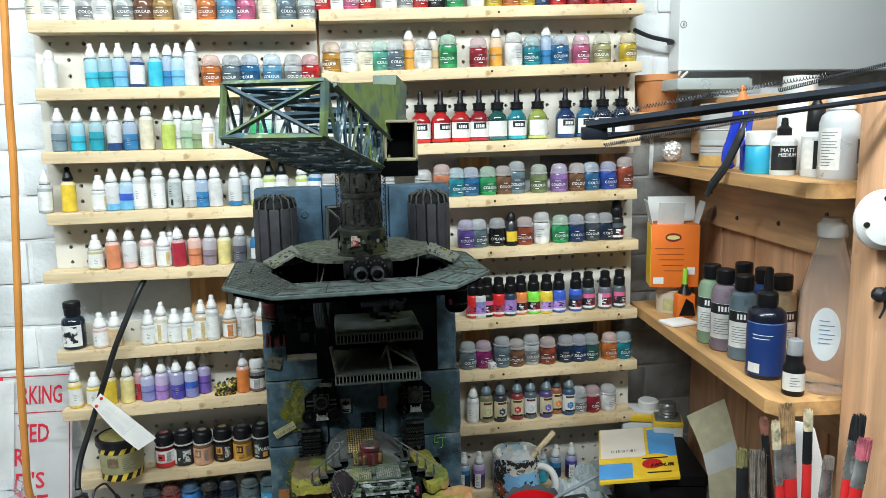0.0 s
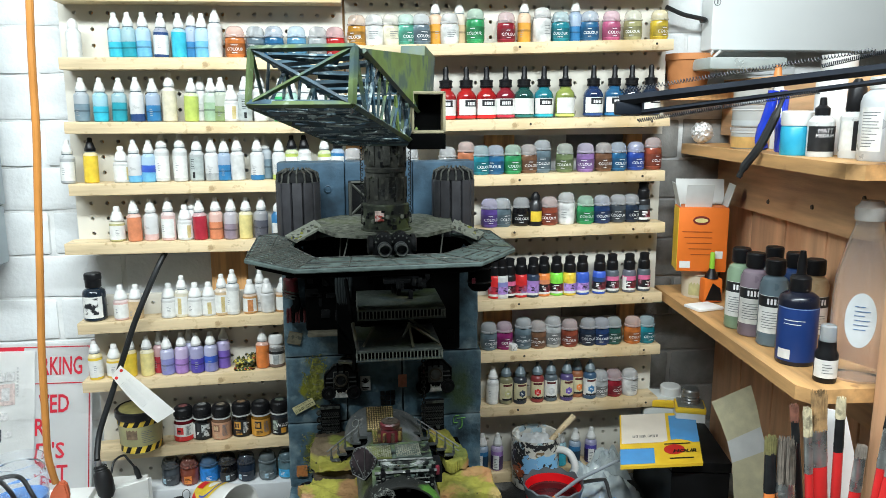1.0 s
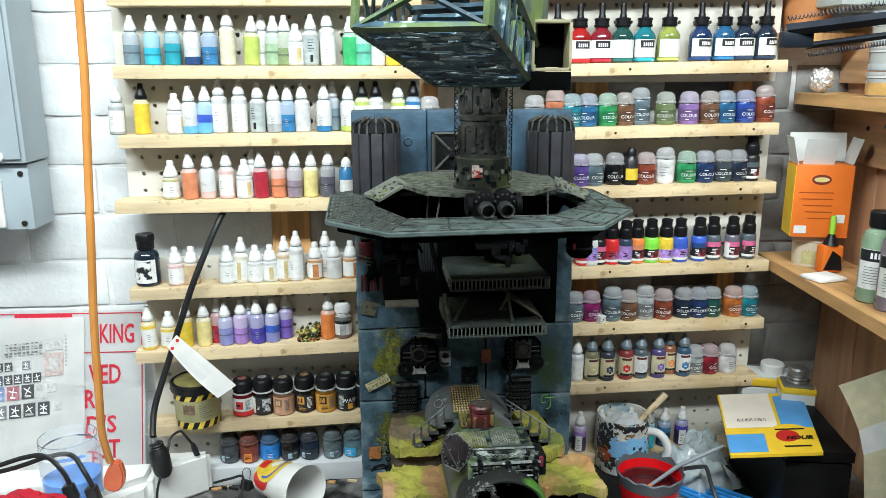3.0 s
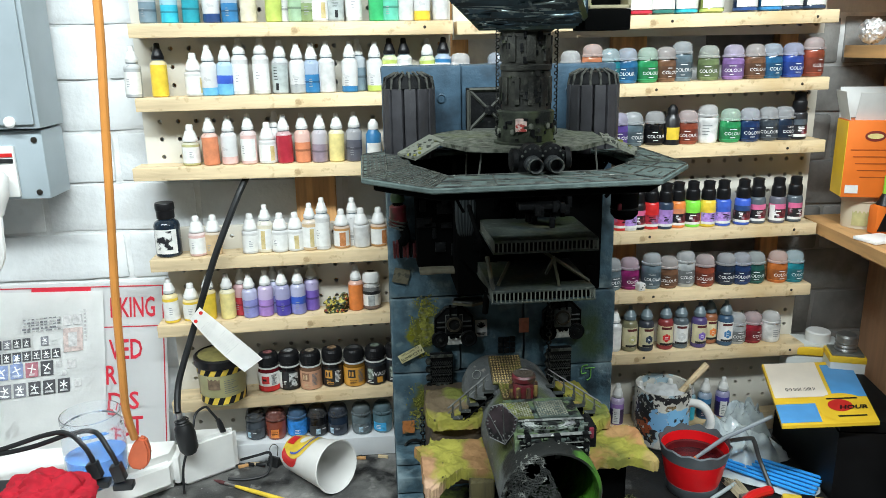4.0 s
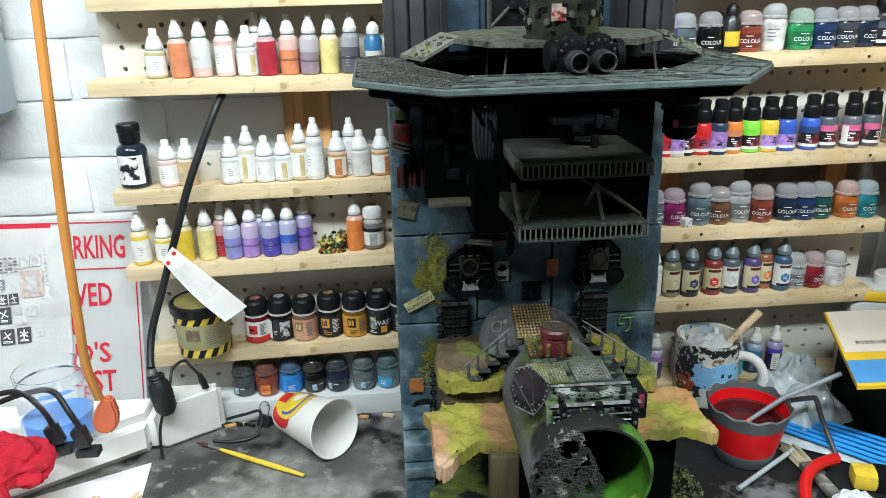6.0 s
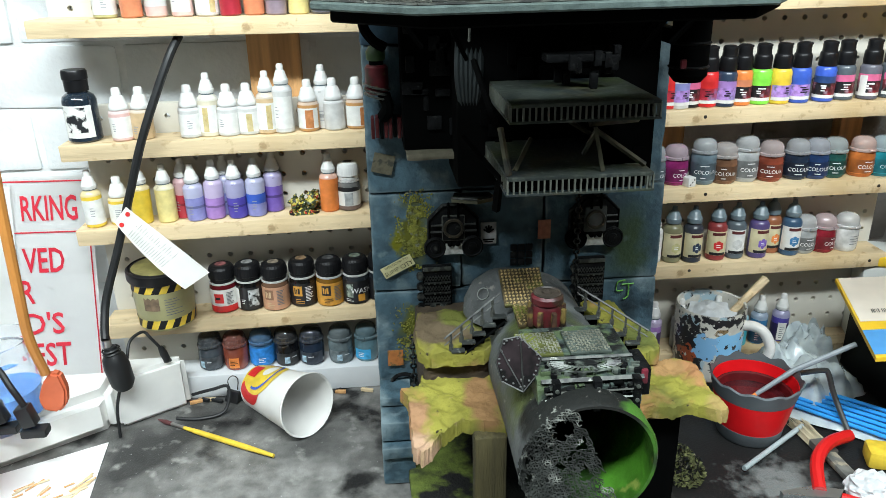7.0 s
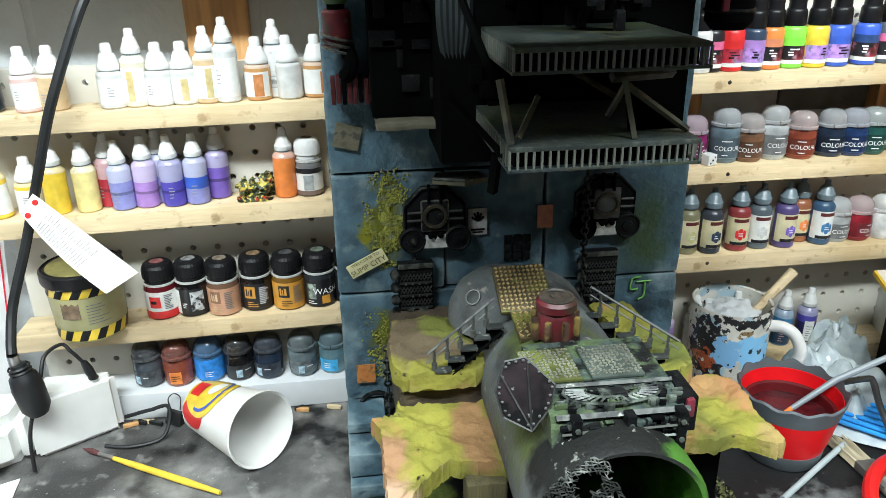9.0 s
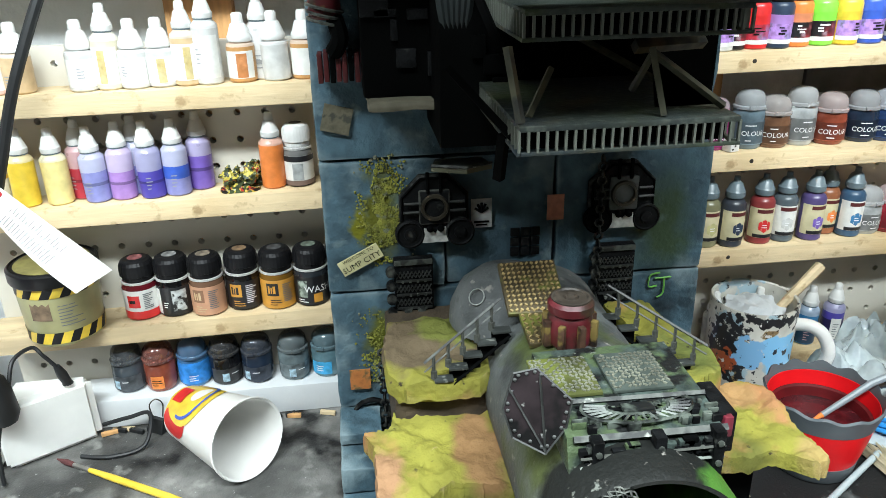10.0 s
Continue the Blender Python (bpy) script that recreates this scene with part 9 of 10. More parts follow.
pump = thing("pump_bottle", (0.997, -0.497, ZL), "small black bottle with clear pump cap and white label", "bottle", rz=-15)
part("body", a_lathe([(0, 0), (0.0125, 0), (0.0135, 0.002), (0.0135, 0.036), (0.0105, 0.041), (0.0105, 0.052), (0, 0.052)], 24), BLACK_CAP, pump)
part("label", wrap(bmesh.new(), 0.0138, 0.007, 0.03, -175, -5, 14), LABEL, pump)
part("print", print_bars(0.0141, 0.012, 0.026, 4, -125, -70, rnd), PRINT, pump)
part("cap", a_lathe([(0.0098, 0.052), (0.0092, 0.07), (0.0075, 0.072), (0, 0.072)], 20), mat("clear_pump_cap", (0.6, 0.65, 0.68), 0.15, trans=0.6), pump)
gb = thing("clear_bottle", (1.046, -0.487, ZL), "large clear plastic bottle with a white oval label", "bottle", rz=-10)
gbody = part("body", a_lathe([(0, 0), (0.03, 0), (0.0335, 0.004), (0.0335, 0.1), (0.032, 0.13), (0.024, 0.165), (0.0165, 0.19), (0.0155, 0.2)], 36), mat("clear_pet", (0.93, 0.95, 0.96), 0.03, var=0.02, trans=0.95, ior=1.16, coat=1.0), gb)
gbody.visible_shadow = False
part("cap", a_lathe([(0.017, 0.198), (0.018, 0.2), (0.018, 0.214), (0.014, 0.217), (0.012, 0.222), (0, 0.222)], 28), mat("clear_cap", (0.6, 0.58, 0.55), 0.25, trans=0.5), gb)
for c, w in ((-118, 30), (-48, 27)):
    bm = bmesh.new()
    rows = []
    for k in range(21):
        q = math.pi * k / 20
        g = max(0.3, w * math.sin(q))
        rows.append([bm.verts.new((0.0338 * math.cos(radians(c + g * e / 4)), 0.0338 * math.sin(radians(c + g * e / 4)), 0.08 - 0.034 * math.cos(q))) for e in range(-4, 5)])
    for p, q in zip(rows, rows[1:]):
        for e in range(8):
            bm.faces.new((p[e], p[e + 1], q[e + 1], q[e]))
    part("label", bm, mat("pale_bottle_label", (0.62, 0.65, 0.66), 0.4, var=0.1), gb)
part("print", print_bars(0.0345, 0.066, 0.1, 6, -130, -100, rnd), mat("blue_print", (0.1, 0.2, 0.4), 0.6), gb)
wt = thing("putty_pot", (1.046, -0.064, ZL), "white round pot with a yellow label", "pot")
part("body", a_lathe([(0, 0), (0.028, 0), (0.03, 0.04), (0.0315, 0.041), (0.0315, 0.05), (0, 0.051)], 32), mat("cream_pot", (0.6, 0.53, 0.4), 0.4, var=0.06), wt)
part("label", wrap(bmesh.new(), 0.0293, 0.005, 0.028, -150, -30, 12), paint("olive"), wt)
ob = thing("orange_box", (1.037, -0.078, ZL + 0.0515), "opened orange card box with torn white flaps", "card box", rz=-16)
ORG = mat("orange_card", (0.76, 0.17, 0.02), 0.5, var=0.1, scale=20)
part("carton", a_box((0, 0, 0.056), (0.083, 0.05, 0.112), 0.001), ORG, ob)
part("side_panel", a_box((-0.0418, 0, 0.056), (0.0008, 0.0485, 0.11), 0), YEL, ob)
part("front_oval", lathe(bmesh.new(), [(0.014, 0), (0.014, 0.0006), (0, 0.0006)], 24, pose(-0.004, -0.025, 0.09, 90) @ Matrix.Diagonal((1, 0.55, 1, 1))), mat("maroon_oval", (0.2, 0.03, 0.02), 0.5), ob)
part("oval_line", lathe(bmesh.new(), [(0.011, 0), (0.011, 0.0004), (0, 0.0004)], 24, pose(-0.004, -0.0257, 0.09, 90) @ Matrix.Diagonal((1, 0.35, 1, 1))), paint("butter"), ob)
part("code_label", a_box((0.028, -0.0252, 0.03), (0.013, 0.0008, 0.013), 0), LABEL, ob)
part("white_label", a_box((-0.028, -0.0252, 0.012), (0.018, 0.0008, 0.012), 0), LABEL, ob)
for k in range(5):
    part("text_bar", a_box((-0.01 + 0.002 * k, -0.0252, 0.07 - 0.01 * k), (0.05 - 0.004 * k, 0.0006, 0.0014), 0), mat("dark_orange_print", (0.35, 0.07, 0.01), 0.5), ob)
FLAP = mat("raw_card_flap", (0.55, 0.56, 0.54), 0.7, var=0.08)
for c, s, r in (((0, 0.026, 0.135), (0.083, 0.001, 0.045), (-12, 0)), ((-0.044, 0, 0.133), (0.001, 0.046, 0.042), (0, -14)), ((0.044, 0, 0.132), (0.001, 0.046, 0.04), (0, 16)), ((-0.008, -0.02, 0.132), (0.045, 0.001, 0.042), (18, 0))):
    part("flap", a_box((0, 0, 0), s, 0, pose(*c, r[0], r[1])), FLAP, ob)
gl = thing("glue_tube", (1.043, -0.116, ZL), "orange and black glue bottle with a green nozzle", "glue bottle")
part("body", a_box((0, 0, 0.022), (0.034, 0.02, 0.043), 0.005), ORG, gl)
part("black_patch", prism(bmesh.new(), [(-0.014, 0.006), (0.016, 0.004), (0.012, 0.026), (-0.002, 0.036)], 0, 0.0008, pose(0, -0.0102, 0, 90)), BLACK_CAP, gl)
part("shoulder", a_lathe([(0.012, 0.043), (0.006, 0.056), (0.0045, 0.06)], 16), BLACK_CAP, gl)
part("nozzle", a_lathe([(0.0045, 0.058), (0.0042, 0.085), (0.003, 0.088), (0, 0.088)], 14), mat("lime_nozzle", (0.3, 0.6, 0.05), 0.4), gl)
ts = thing("folded_tissue", (1.012, -0.155, ZL), "folded white paper napkin on the shelf", "paper", rz=12)
part("sheet", a_box((0, 0, 0.003), (0.05, 0.04, 0.005), 0.0015), PAPER, ts)

# upper side shelf
foil = thing("foil_ball", (1.062, -0.012, ZU + 0.0205), "crumpled ball of silver foil", "foil ball")
bm = bmesh.new()
bmesh.ops.create_icosphere(bm, subdivisions=4, radius=0.0185)
for v in bm.verts:
    q = v.co * 190
    v.co *= 1 + 0.16 * noise.noise(q) + 0.07 * noise.cell(v.co * 330)
part("foil", bm, mat("silver_foil", (0.78, 0.78, 0.77), 0.42, 0.75, var=0.15), foil, smooth=0)
for k in range(3):
    ct = thing("clear_tub", (1.064, -0.172, ZU + 0.0345 * k), "stacked clear round tub with a ribbed lid", "tub", "clear tubs")
    part("tub", a_lathe([(0, 0), (0.028, 0), (0.0295, 0.002), (0.0295, 0.025), (0, 0.026)], 32), mat("cloudy_tub", (0.62, 0.63, 0.6), 0.2, var=0.08, trans=0.4), ct)
    part("lid", a_lathe([(0.0298, 0.0245), (0.031, 0.0255), (0.03, 0.0275), (0.031, 0.0295), (0.031, 0.0333), (0, 0.0338)], 32), mat("clear_ribbed_lid", (0.7, 0.71, 0.7), 0.15, var=0.08, trans=0.4, coat=0.6), ct)
    part("filling", wrap(bmesh.new(), 0.0298, 0.002, 0.019 if k == 0 else 0.01, -180, 180, 32), paint("ochre") if k == 0 else mat("grey_contents", (0.4, 0.42, 0.42), 0.4), ct)
clip = thing("blue_pliers", (1.033, -0.283, ZU), "bright blue plastic handles of small pliers standing up", "pliers")
for dx, dy in ((-0.004, 0.014), (0.006, -0.014)):
    part("grip", tube(bmesh.new(), smooth_path([(dx, dy, 0.002), (dx - 0.002, dy * 1.25, 0.02), (dx, dy * 0.85, 0.045), (dx + 0.004, dy * 0.5, 0.07), (dx + 0.006, dy * 0.5, 0.088)], 7), 0.008, 12, radii=[0.0055] + [0.0088] * 12 + [0.0075] * 16), mat("cobalt_gloss", (0.02, 0.05, 0.5), 0.12, var=0.1, coat=0.8), clip)
strap = thing("black_strap", (1.012, -0.3, 1.385), "black tapered strap hanging over the shelf edge", "strap")
part("strap", tube(bmesh.new(), smooth_path([(0.02, -0.012, 0.085), (0.004, -0.012, 0.045), (-0.012, -0.008, 0.008), (-0.024, 0.004, -0.018), (-0.03, 0.01, -0.036)], 5), 0.005, 8, radii=[0.003] * 4 + [0.0062] * 13 + [0.004] * 4), BLACK_RUBBER, strap)
tj = thing("turquoise_jar", (1.034, -0.341, ZU), "turquoise jar with a white lid", "jar")
part("body", a_lathe([(0, 0), (0.0195, 0), (0.0205, 0.002), (0.0205, 0.037), (0.0185, 0.04)], 28), mat("turquoise_label", (0.03, 0.36, 0.55), 0.35, var=0.15), tj)
part("lid", a_lathe([(0.0205, 0.04), (0.021, 0.042), (0.021, 0.058), (0.0185, 0.06), (0, 0.06)], 28), WHITE_CAP, tj)
part("label", wrap(bmesh.new(), 0.0208, 0.006, 0.033, -70, -36, 6), LABEL, tj)
part("print", print_bars(0.0211, 0.009, 0.03, 6, -68, -42, rnd), PRINT, tj)
nz = thing("nozzle_bottle", (1.1, -0.178, ZU), "tall milky bottle with an orange tapered nozzle", "bottle")
part("body", a_lathe([(0, 0), (0.02, 0), (0.021, 0.003), (0.021, 0.085), (0.012, 0.097)], 24), MILKY, nz)
part("nozzle", a_lathe([(0.0115, 0.096), (0.0115, 0.106), (0.007, 0.112), (0.0042, 0.13), (0, 0.131)], 18), mat("orange_nozzle", (0.62, 0.22, 0.06), 0.4, var=0.1), nz)
md = thing("medium_bottle", (1.045, -0.378, ZU), "white bottle with black label and black nozzle", "bottle", rz=-14)
part("body", a_lathe([(0, 0), (0.0165, 0), (0.017, 0.002), (0.017, 0.046), (0.011, 0.053), (0.008, 0.054)], 26), MILKY, md)
part("label", wrap(bmesh.new(), 0.0173, 0.007, 0.04, -170, -30, 16), DARK_LABEL, md)
letters("lettering", "MATT", 0.0075, WHITE_PRINT, md, (0, 0, 0.034), r=0.0177)
letters("lettering", "MEDIUM", 0.0066, WHITE_PRINT, md, (0, 0, 0.0275), r=0.0177)
part("nozzle", a_lathe([(0.0095, 0.053), (0.0095, 0.063), (0.005, 0.067), (0.004, 0.077), (0, 0.078)], 18), BLACK_CAP, md)
wb2 = thing("varnish_bottle", (1.066, -0.414, ZU), "white bottle with black cap and printed label", "bottle", rz=-10)
part("body", a_lathe([(0, 0), (0.016, 0), (0.0165, 0.002), (0.0165, 0.052), (0.01, 0.06)], 24), MILKY, wb2)
part("label", wrap(bmesh.new(), 0.0168, 0.01, 0.047, -120, -20, 12), DARK_LABEL, wb2)
part("paper_label", wrap(bmesh.new(), 0.0168, 0.01, 0.047, -178, -122, 8), LABEL, wb2)
part("cap", a_lathe([(0.011, 0.058), (0.012, 0.062), (0.011, 0.088), (0.004, 0.1), (0, 0.1)], 20), BLACK_CAP, wb2)
dr = thing("tall_white_bottle", (1.096, -0.332, ZU), "tall white bottle with a wide white cap", "bottle")
part("body", a_lathe([(0, 0), (0.027, 0), (0.028, 0.003), (0.028, 0.1), (0.022, 0.11), (0.02, 0.112)], 28), mat("white_hdpe", (0.72, 0.72, 0.7), 0.35, var=0.05), dr)
part("cap", a_lathe([(0.022, 0.11), (0.023, 0.112), (0.023, 0.135), (0, 0.137)], 28), WHITE_CAP, dr)
wh = thing("alcohol_bottle", (1.062, -0.467, ZU), "translucent white bottle with a printed label", "bottle", rz=-12)
part("body", a_lathe([(0, 0), (0.0225, 0), (0.024, 0.003), (0.024, 0.07), (0.0215, 0.079), (0.0145, 0.085), (0.0145, 0.088)], 32), mat("translucent_hdpe", (0.66, 0.69, 0.71), 0.3, var=0.04, trans=0.35), wh)
part("cap", a_lathe([(0.0155, 0.086), (0.016, 0.088), (0.016, 0.1), (0, 0.101)], 24), WHITE_CAP, wh)
part("label", wrap(bmesh.new(), 0.0243, 0.012, 0.064, -172, -112, 10), LABEL, wh)
part("print", print_bars(0.0247, 0.016, 0.06, 12, -168, -118, rnd), PRINT, wh)
part("barcode", wrap(bmesh.new(), 0.0245, 0.02, 0.05, -60, -46, 4), PRINT, wh)
tin = thing("terracotta_pot", (1.035, 0.0, 1.476), "orange terracotta pot high on the wall rail", "pot")
part("pot", a_lathe([(0, 0), (0.03, 0), (0.042, 0.055), (0.044, 0.055), (0.044, 0.066), (0.038, 0.066), (0.036, 0.04), (0, 0.04)], 28), mat("terracotta", (0.5, 0.2, 0.07), 0.7, var=0.15, scale=30), tin)
tagged(part("bracket_shelf", a_box((1.05, 0.0, 1.4685), (0.13, 0.06, 0.014), 0.001), BATTEN), "small dark timber bracket shelf in the corner", "shelf")
brush2 = thing("pot_brush", (1.05, -0.02, 1.516), "two slim white-handled brushes standing in the pot", "brush")
for dx in (0.0, 0.014):
    part("handle", tube(bmesh.new(), [(0.0, 0, 0.001), (0.01 + dx, -0.02, 0.03)], 0.0025, 8), WHITE_CAP, brush2)

# white cabinet on the brick wall, and a cloudy tray on top of the timber
cab = thing("white_cabinet", (1.452, 0.03, 1.549), "large white box cabinet with a small round mark", "cabinet")
part("case", a_box((0.0, -0.02, 0.2), (0.764, 0.04, 0.4), 0.004), mat("white_cabinet_paint", (0.72, 0.74, 0.73), 0.45, var=0.03, scale=6), cab)
part("round_mark", lathe(bmesh.new(), [(0.0065, 0), (0.0065, 0.0006), (0.0054, 0.0006), (0.0054, 0)], 20, pose(-0.374, -0.0402, 0.082, 90)), PRINT, cab)
part("mark_bar", a_box((-0.374, -0.0408, 0.082), (0.002, 0.001, 0.006), 0), PRINT, cab)
tray = thing("plastic_tray", (1.095, -0.045, 1.5105), "cloudy clear plastic tray on top of the timber wall", "tray")
part("dish", a_box((0, 0, 0.0105), (0.14, 0.11, 0.0205), 0.006), mat("cloudy_lid", (0.55, 0.6, 0.58), 0.3, var=0.06, trans=0.3), tray)
wire = thing("black_wire", (1.02, 0.01, 1.61), "black wire running along the wall", "wire")
part("wire", tube(bmesh.new(), smooth_path([(-0.034, -0.015, 0.012), (0.0, -0.012, 0.0), (0.04, -0.012, -0.008), (0.046, 0.012, -0.008)], 6), 0.004, 8), BLACK_RUBBER, wire)

# sprung lamp arm reaching in from the side
arm = thing("lamp_arm", (1.11, -0.63, 1.49), "black sprung swing arm of a desk lamp", "lamp arm")
A, B = Vector((0.715, -0.505, 1.452)), Vector((1.1, -0.635, 1.5))
O = Vector((1.11, -0.63, 1.49))
ARM_MAT = mat("black_satin_arm", (0.014, 0.018, 0.026), 0.35, 0.3, var=0.2)
for off in (0.004, -0.0095):
    part("bar", tube(bmesh.new(), [A - O + Vector((0.02 if off < 0 else 0, 0, off)), B - O + Vector((0, 0, off * 0.8))], 0.0055 if off > 0 else 0.003, 4), ARM_MAT, arm)
for z0, z1, a, b in ((0.014, 0.024, 0.0, 0.62), (0.014, 0.03, 0.5, 0.85), (-0.02, -0.012, 0.05, 0.5)):
    bm = bmesh.new()
    p, q = A.lerp(B, a) - O + Vector((0, 0, z0)), A.lerp(B, b) - O + Vector((0, 0, z1))
    n = 80
    d = (q - p).normalized()
    s = d.cross(Vector((0, 0, 1))).normalized()
    t = s.cross(d)
    tube(bm, [p.lerp(q, k / (n * 6)) + 0.0022 * (math.cos(k * math.pi / 3) * s + math.sin(k * math.pi / 3) * t) for k in range(n * 6 + 1)], 0.0005, 4)
    part("spring", bm, ARM_MAT, arm)
part("end_bracket", a_box((0, 0, 0), (0.03, 0.01, 0.015), 0.003, Matrix.Translation(A - O + Vector((0.01, 0, -0.004)))), ARM_MAT, arm)
bm = a_box((0, 0, 0), (0.04, 0.016, 0.03), 0.004, Matrix.Translation(A.lerp(B, 0.9) - O + Vector((0, 0, 0.014))))
part("joint", bm, ARM_MAT, arm)
for k in range(3):
    part("joint_screw", lathe(bmesh.new(), [(0.0045, 0), (0.0045, 0.004), (0, 0.005)], 12, Matrix.Translation(A.lerp(B, 0.86 + 0.05 * k) - O + Vector((0, -0.009, 0.006 + 0.012 * (k % 2)))) @ pose(0, 0, 0, 90)), mat("bright_ferrule", (0.5, 0.5, 0.48), 0.3, 0.9), arm)
fix = thing("round_lamp_base", (1.036, -0.582, 1.347), "white round lamp base fixed to the timber post", "lamp base", rz=-10)
part("disc", lathe(bmesh.new(), [(0.034, 0), (0.034, 0.006), (0.028, 0.012), (0.015, 0.014), (0, 0.014)], 32, pose(0, 0, 0, 90)), WHITE_ABS, fix)
part("socket", lathe(bmesh.new(), [(0.016, 0.01), (0.015, 0.05), (0, 0.05)], 24, pose(0.008, 0, 0, 90, 0, 30)), WHITE_ABS, fix)
for a in (100, 190, 300):
    part("screw", lathe(bmesh.new(), [(0.0035, 0), (0.0035, 0.002), (0, 0.002)], 10, pose(0.025 * math.cos(radians(a)), -0.011, 0.025 * math.sin(radians(a)), 90)), SCREW, fix)
knob = thing("black_hook", (1.035, -0.5825, 1.262), "small black hook with a wire on the post", "hook")
part("knob", lathe(bmesh.new(), [(0.008, 0), (0.009, 0.006), (0.005, 0.012), (0, 0.012)], 16, pose(0, 0, 0, 90)), BLACK_RUBBER, knob)
part("wire", tube(bmesh.new(), smooth_path([(0.008, -0.004, 0.008), (0.003, -0.008, 0.0), (0.006, -0.006, -0.015), (0.002, -0.004, -0.028)], 5), 0.0014, 6), BLACK_RUBBER, knob)

# brushes standing in jars under the side shelf
BRISTLES = {"pale": (0.62, 0.54, 0.36), "tan": (0.42, 0.26, 0.12), "brown": (0.22, 0.09, 0.06), "black": (0.012, 0.013, 0.014), "pink": (0.5, 0.12, 0.16), "grey": (0.2, 0.17, 0.14), "olive": (0.2, 0.18, 0.07)}


def brush(at, tip, r, flat, lb, lf, c, bc, dark=False, seed=0):
    """A brush from its foot to its tip: half-width r, thickness flat, bristle and ferrule lengths lb and lf."""
    rj = random.Random(seed)
    b = thing("paintbrush", at, f"{c} handled paintbrush with worn {bc} bristles in a jar", "paintbrush", "jar brushes")
    d = Vector(tip) - Vector(at)
    n = d.length
    w = d.normalized()
    u = (Vector((1, 0, 0)) - w * w.x).normalized()
    m = Matrix((u, w.cross(u), w)).transposed().to_4x4()
    sx = Matrix.Diagonal((1, flat, 1, 1))

    def seg(prof):
        return lathe(bmesh.new(), prof, 14, m @ sx)

    z1, z2 = n - lb - lf, n - lb
    part("handle", seg([(0, 0), (r * 0.5, 0.004), (r * 0.75, z1 * 0.5), (r * 0.98, z1 * 0.85), (r * 0.92, z1)]), mat("brush_handle_" + c, COL[c], 0.3, var=0.1, coat=0.4), b)
    part("ferrule", seg([(r * 0.93, z1 - 0.001), (r * 0.95, z1 + 0.003), (r, z1 + 0.004), (r * 0.95, z1 + 0.006), (r, z1 + 0.009), (r * 0.95, z1 + 0.01), (r * 0.9, z2)]), MATS["black_ferrule"] if dark else MATS["worn_ferrule"], b)
    bm = bmesh.new()
    for k in range(110):
        a, q = rj.uniform(0, 6.28), rj.random() ** 0.5 * r * 0.88
        o = Vector((q * math.cos(a), q * math.sin(a) * flat, 0))
        e = o * rj.uniform(0.7, 1.1) + Vector((rj.uniform(-1, 1), rj.uniform(-1, 1), 0)) * 0.0012
        tube(bm, [m @ (o + Vector((0, 0, z2 - 0.002))), m @ (o.lerp(e, 0.5) + Vector((0, 0, z2 + lb * 0.6))), m @ (e + Vector((0, 0, z2 + lb * rj.uniform(0.85, 1.03))))], 0.0009, 4, radii=[0.001, 0.0009, 0.0004])
    part("bristles", bm, layer(mat("bristle_" + bc, BRISTLES[bc], 0.85, var=0.35, scale=90), [0.4 * v for v in BRISTLES[bc]], 60, 0.55, 0.68), b)


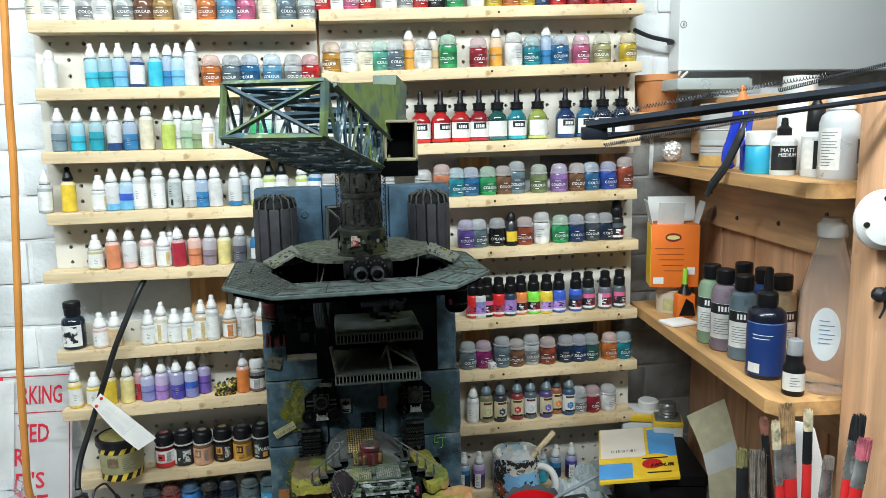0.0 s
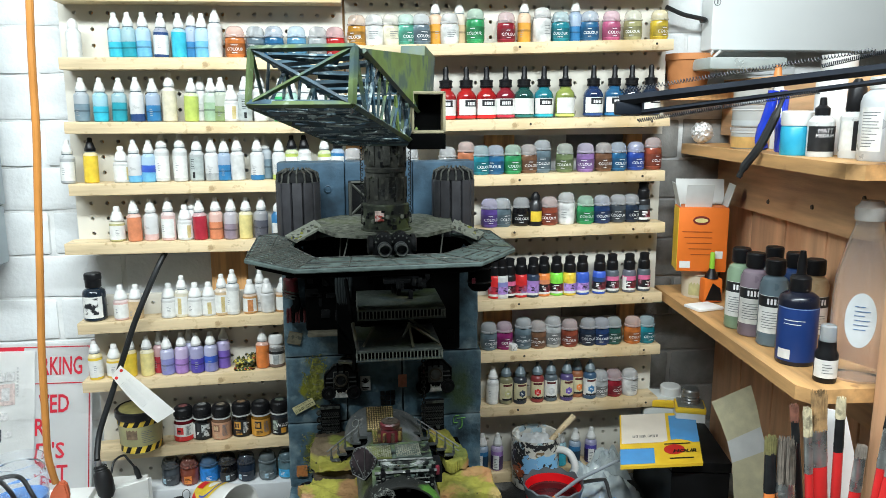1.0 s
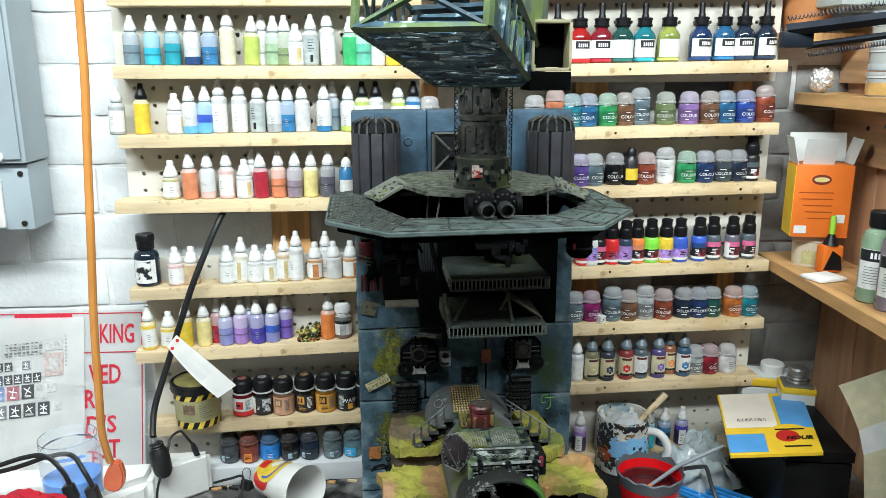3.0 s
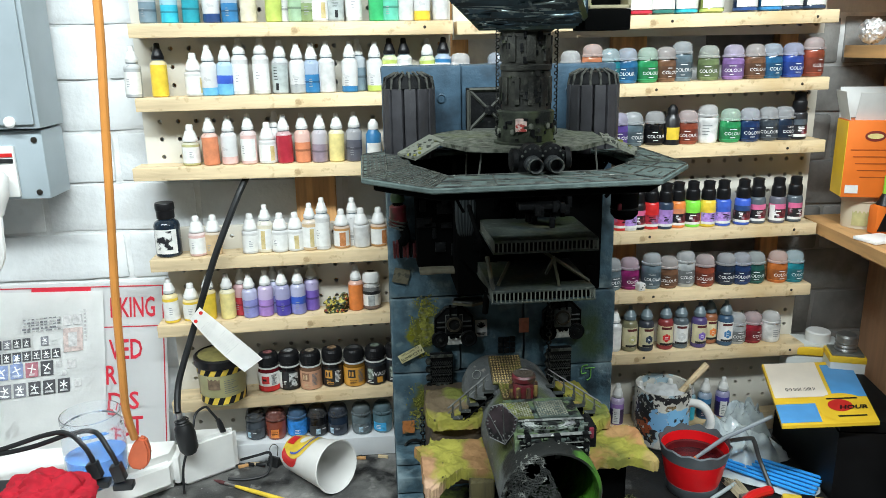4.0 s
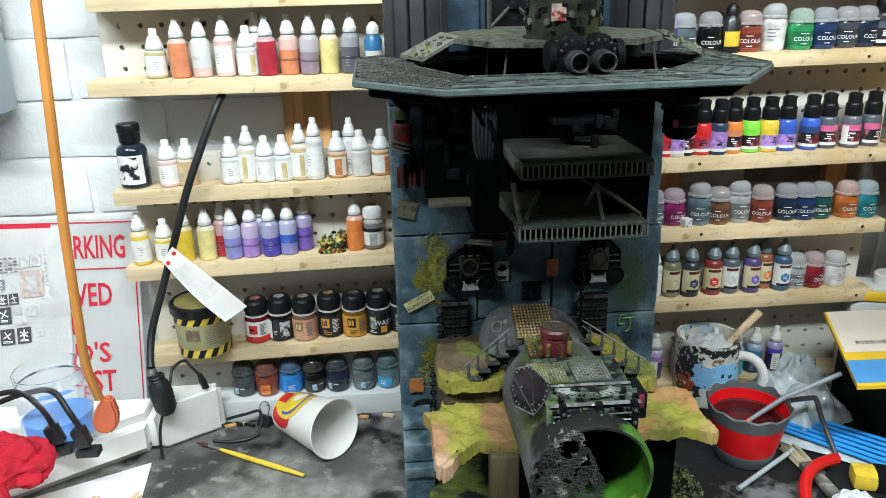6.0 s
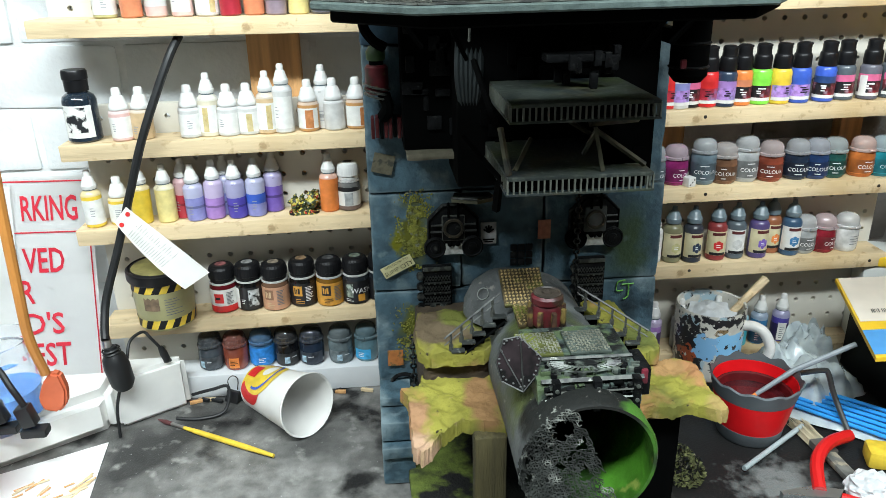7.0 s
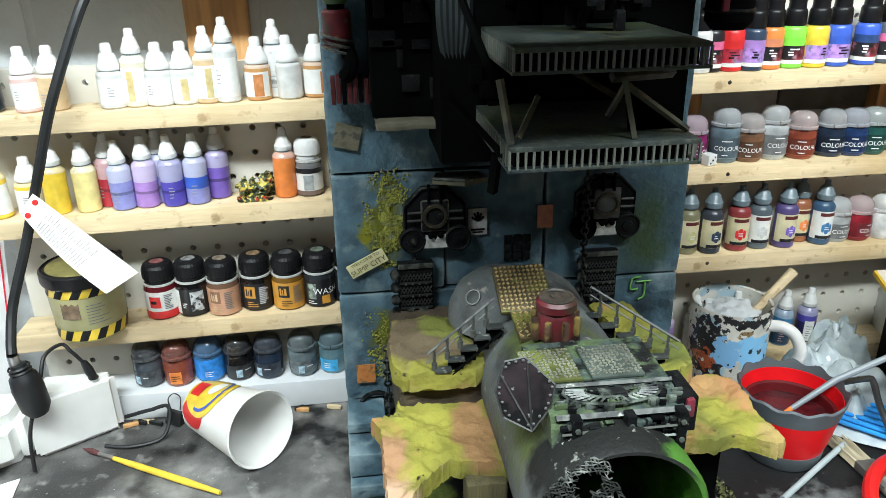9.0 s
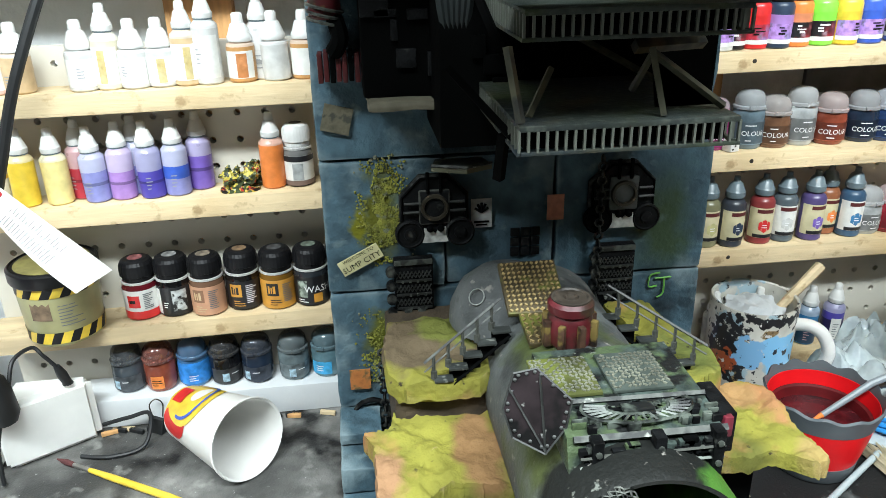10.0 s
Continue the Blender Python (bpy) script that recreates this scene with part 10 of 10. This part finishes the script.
mat("worn_ferrule", (0.5, 0.51, 0.5), 0.28, 0.85, var=0.4, scale=40)
mat("black_ferrule", (0.03, 0.032, 0.034), 0.35, 0.5, var=0.4, scale=40)
JAR_GLASS = mat("clear_jar_plastic", (0.95, 0.97, 1.0), 0.05, trans=0.96, ior=1.2)
for x, y, r in ((0.952, -0.555, 0.052), (0.943, -0.65, 0.036)):
    j = thing("brush_jar", (x, y, DESK + 0.0003), "glass jar holding worn paintbrushes", "jar")
    part("glass", a_lathe([(r - 0.002, 0), (r, 0.003), (r, 0.11), (r - 0.002, 0.11), (r - 0.002, 0.004), (0, 0.004)], 28), JAR_GLASS, j)
ZF = DESK + 0.0065
for i, (at, tip, r, flat, lb, lf, c, bc, dark) in enumerate((
        ((0.982, -0.535, ZF), (0.9368, -0.53, 1.1013), 0.005, 0.9, 0.02, 0.028, "black", "brown", True),
        ((0.956, -0.585, ZF), (0.9228, -0.575, 1.1163), 0.0052, 0.8, 0.032, 0.046, "red", "pale", False),
        ((0.966, -0.58, ZF), (0.939, -0.57, 1.1336), 0.0108, 0.45, 0.046, 0.044, "red", "tan", False),
        ((0.981, -0.57, ZF), (0.9676, -0.57, 1.1246), 0.0062, 0.7, 0.024, 0.042, "red", "pale", True),
        ((0.934, -0.632, ZF), (0.9716, -0.605, 1.0822), 0.0075, 0.6, 0.013, 0.039, "red", "grey", False),
        ((0.942, -0.65, ZF), (0.9731, -0.645, 1.1476), 0.0098, 0.5, 0.028, 0.043, "red", "black", False),
        ((0.925, -0.658, ZF), (0.9753, -0.655, 1.125), 0.0085, 0.6, 0.022, 0.032, "red", "pink", False),
        ((0.915, -0.55, ZF), (0.9042, -0.54, 1.0678), 0.0078, 0.7, 0.02, 0.05, "orange", "olive", True),
        ((0.928, -0.56, ZF), (0.9217, -0.545, 1.0671), 0.0118, 0.8, 0.055, 0.02, "black", "grey", False))):
    brush(at, tip, r, flat, lb, lf, c, bc, dark, i)
for at, corners in (((0.9745, -0.5465, DESK + 0.006), [(-0.008, 0), (0.01, 0), (0.0085, 0.326), (-0.0085, 0.33)]), ((0.995, -0.5375, DESK + 0.006), [(-0.004, 0), (0.002, 0), (0.034, 0.222), (0.0055, 0.314), (-0.0045, 0.322), (-0.003, 0.236)])):
    ob = thing("white_board_scrap", at, "white offcut of board standing behind the brushes", "board")
    part("board", prism(bmesh.new(), corners, -0.0015, 0.0015, pose(0, 0, 0, 90)), PAPER, ob)
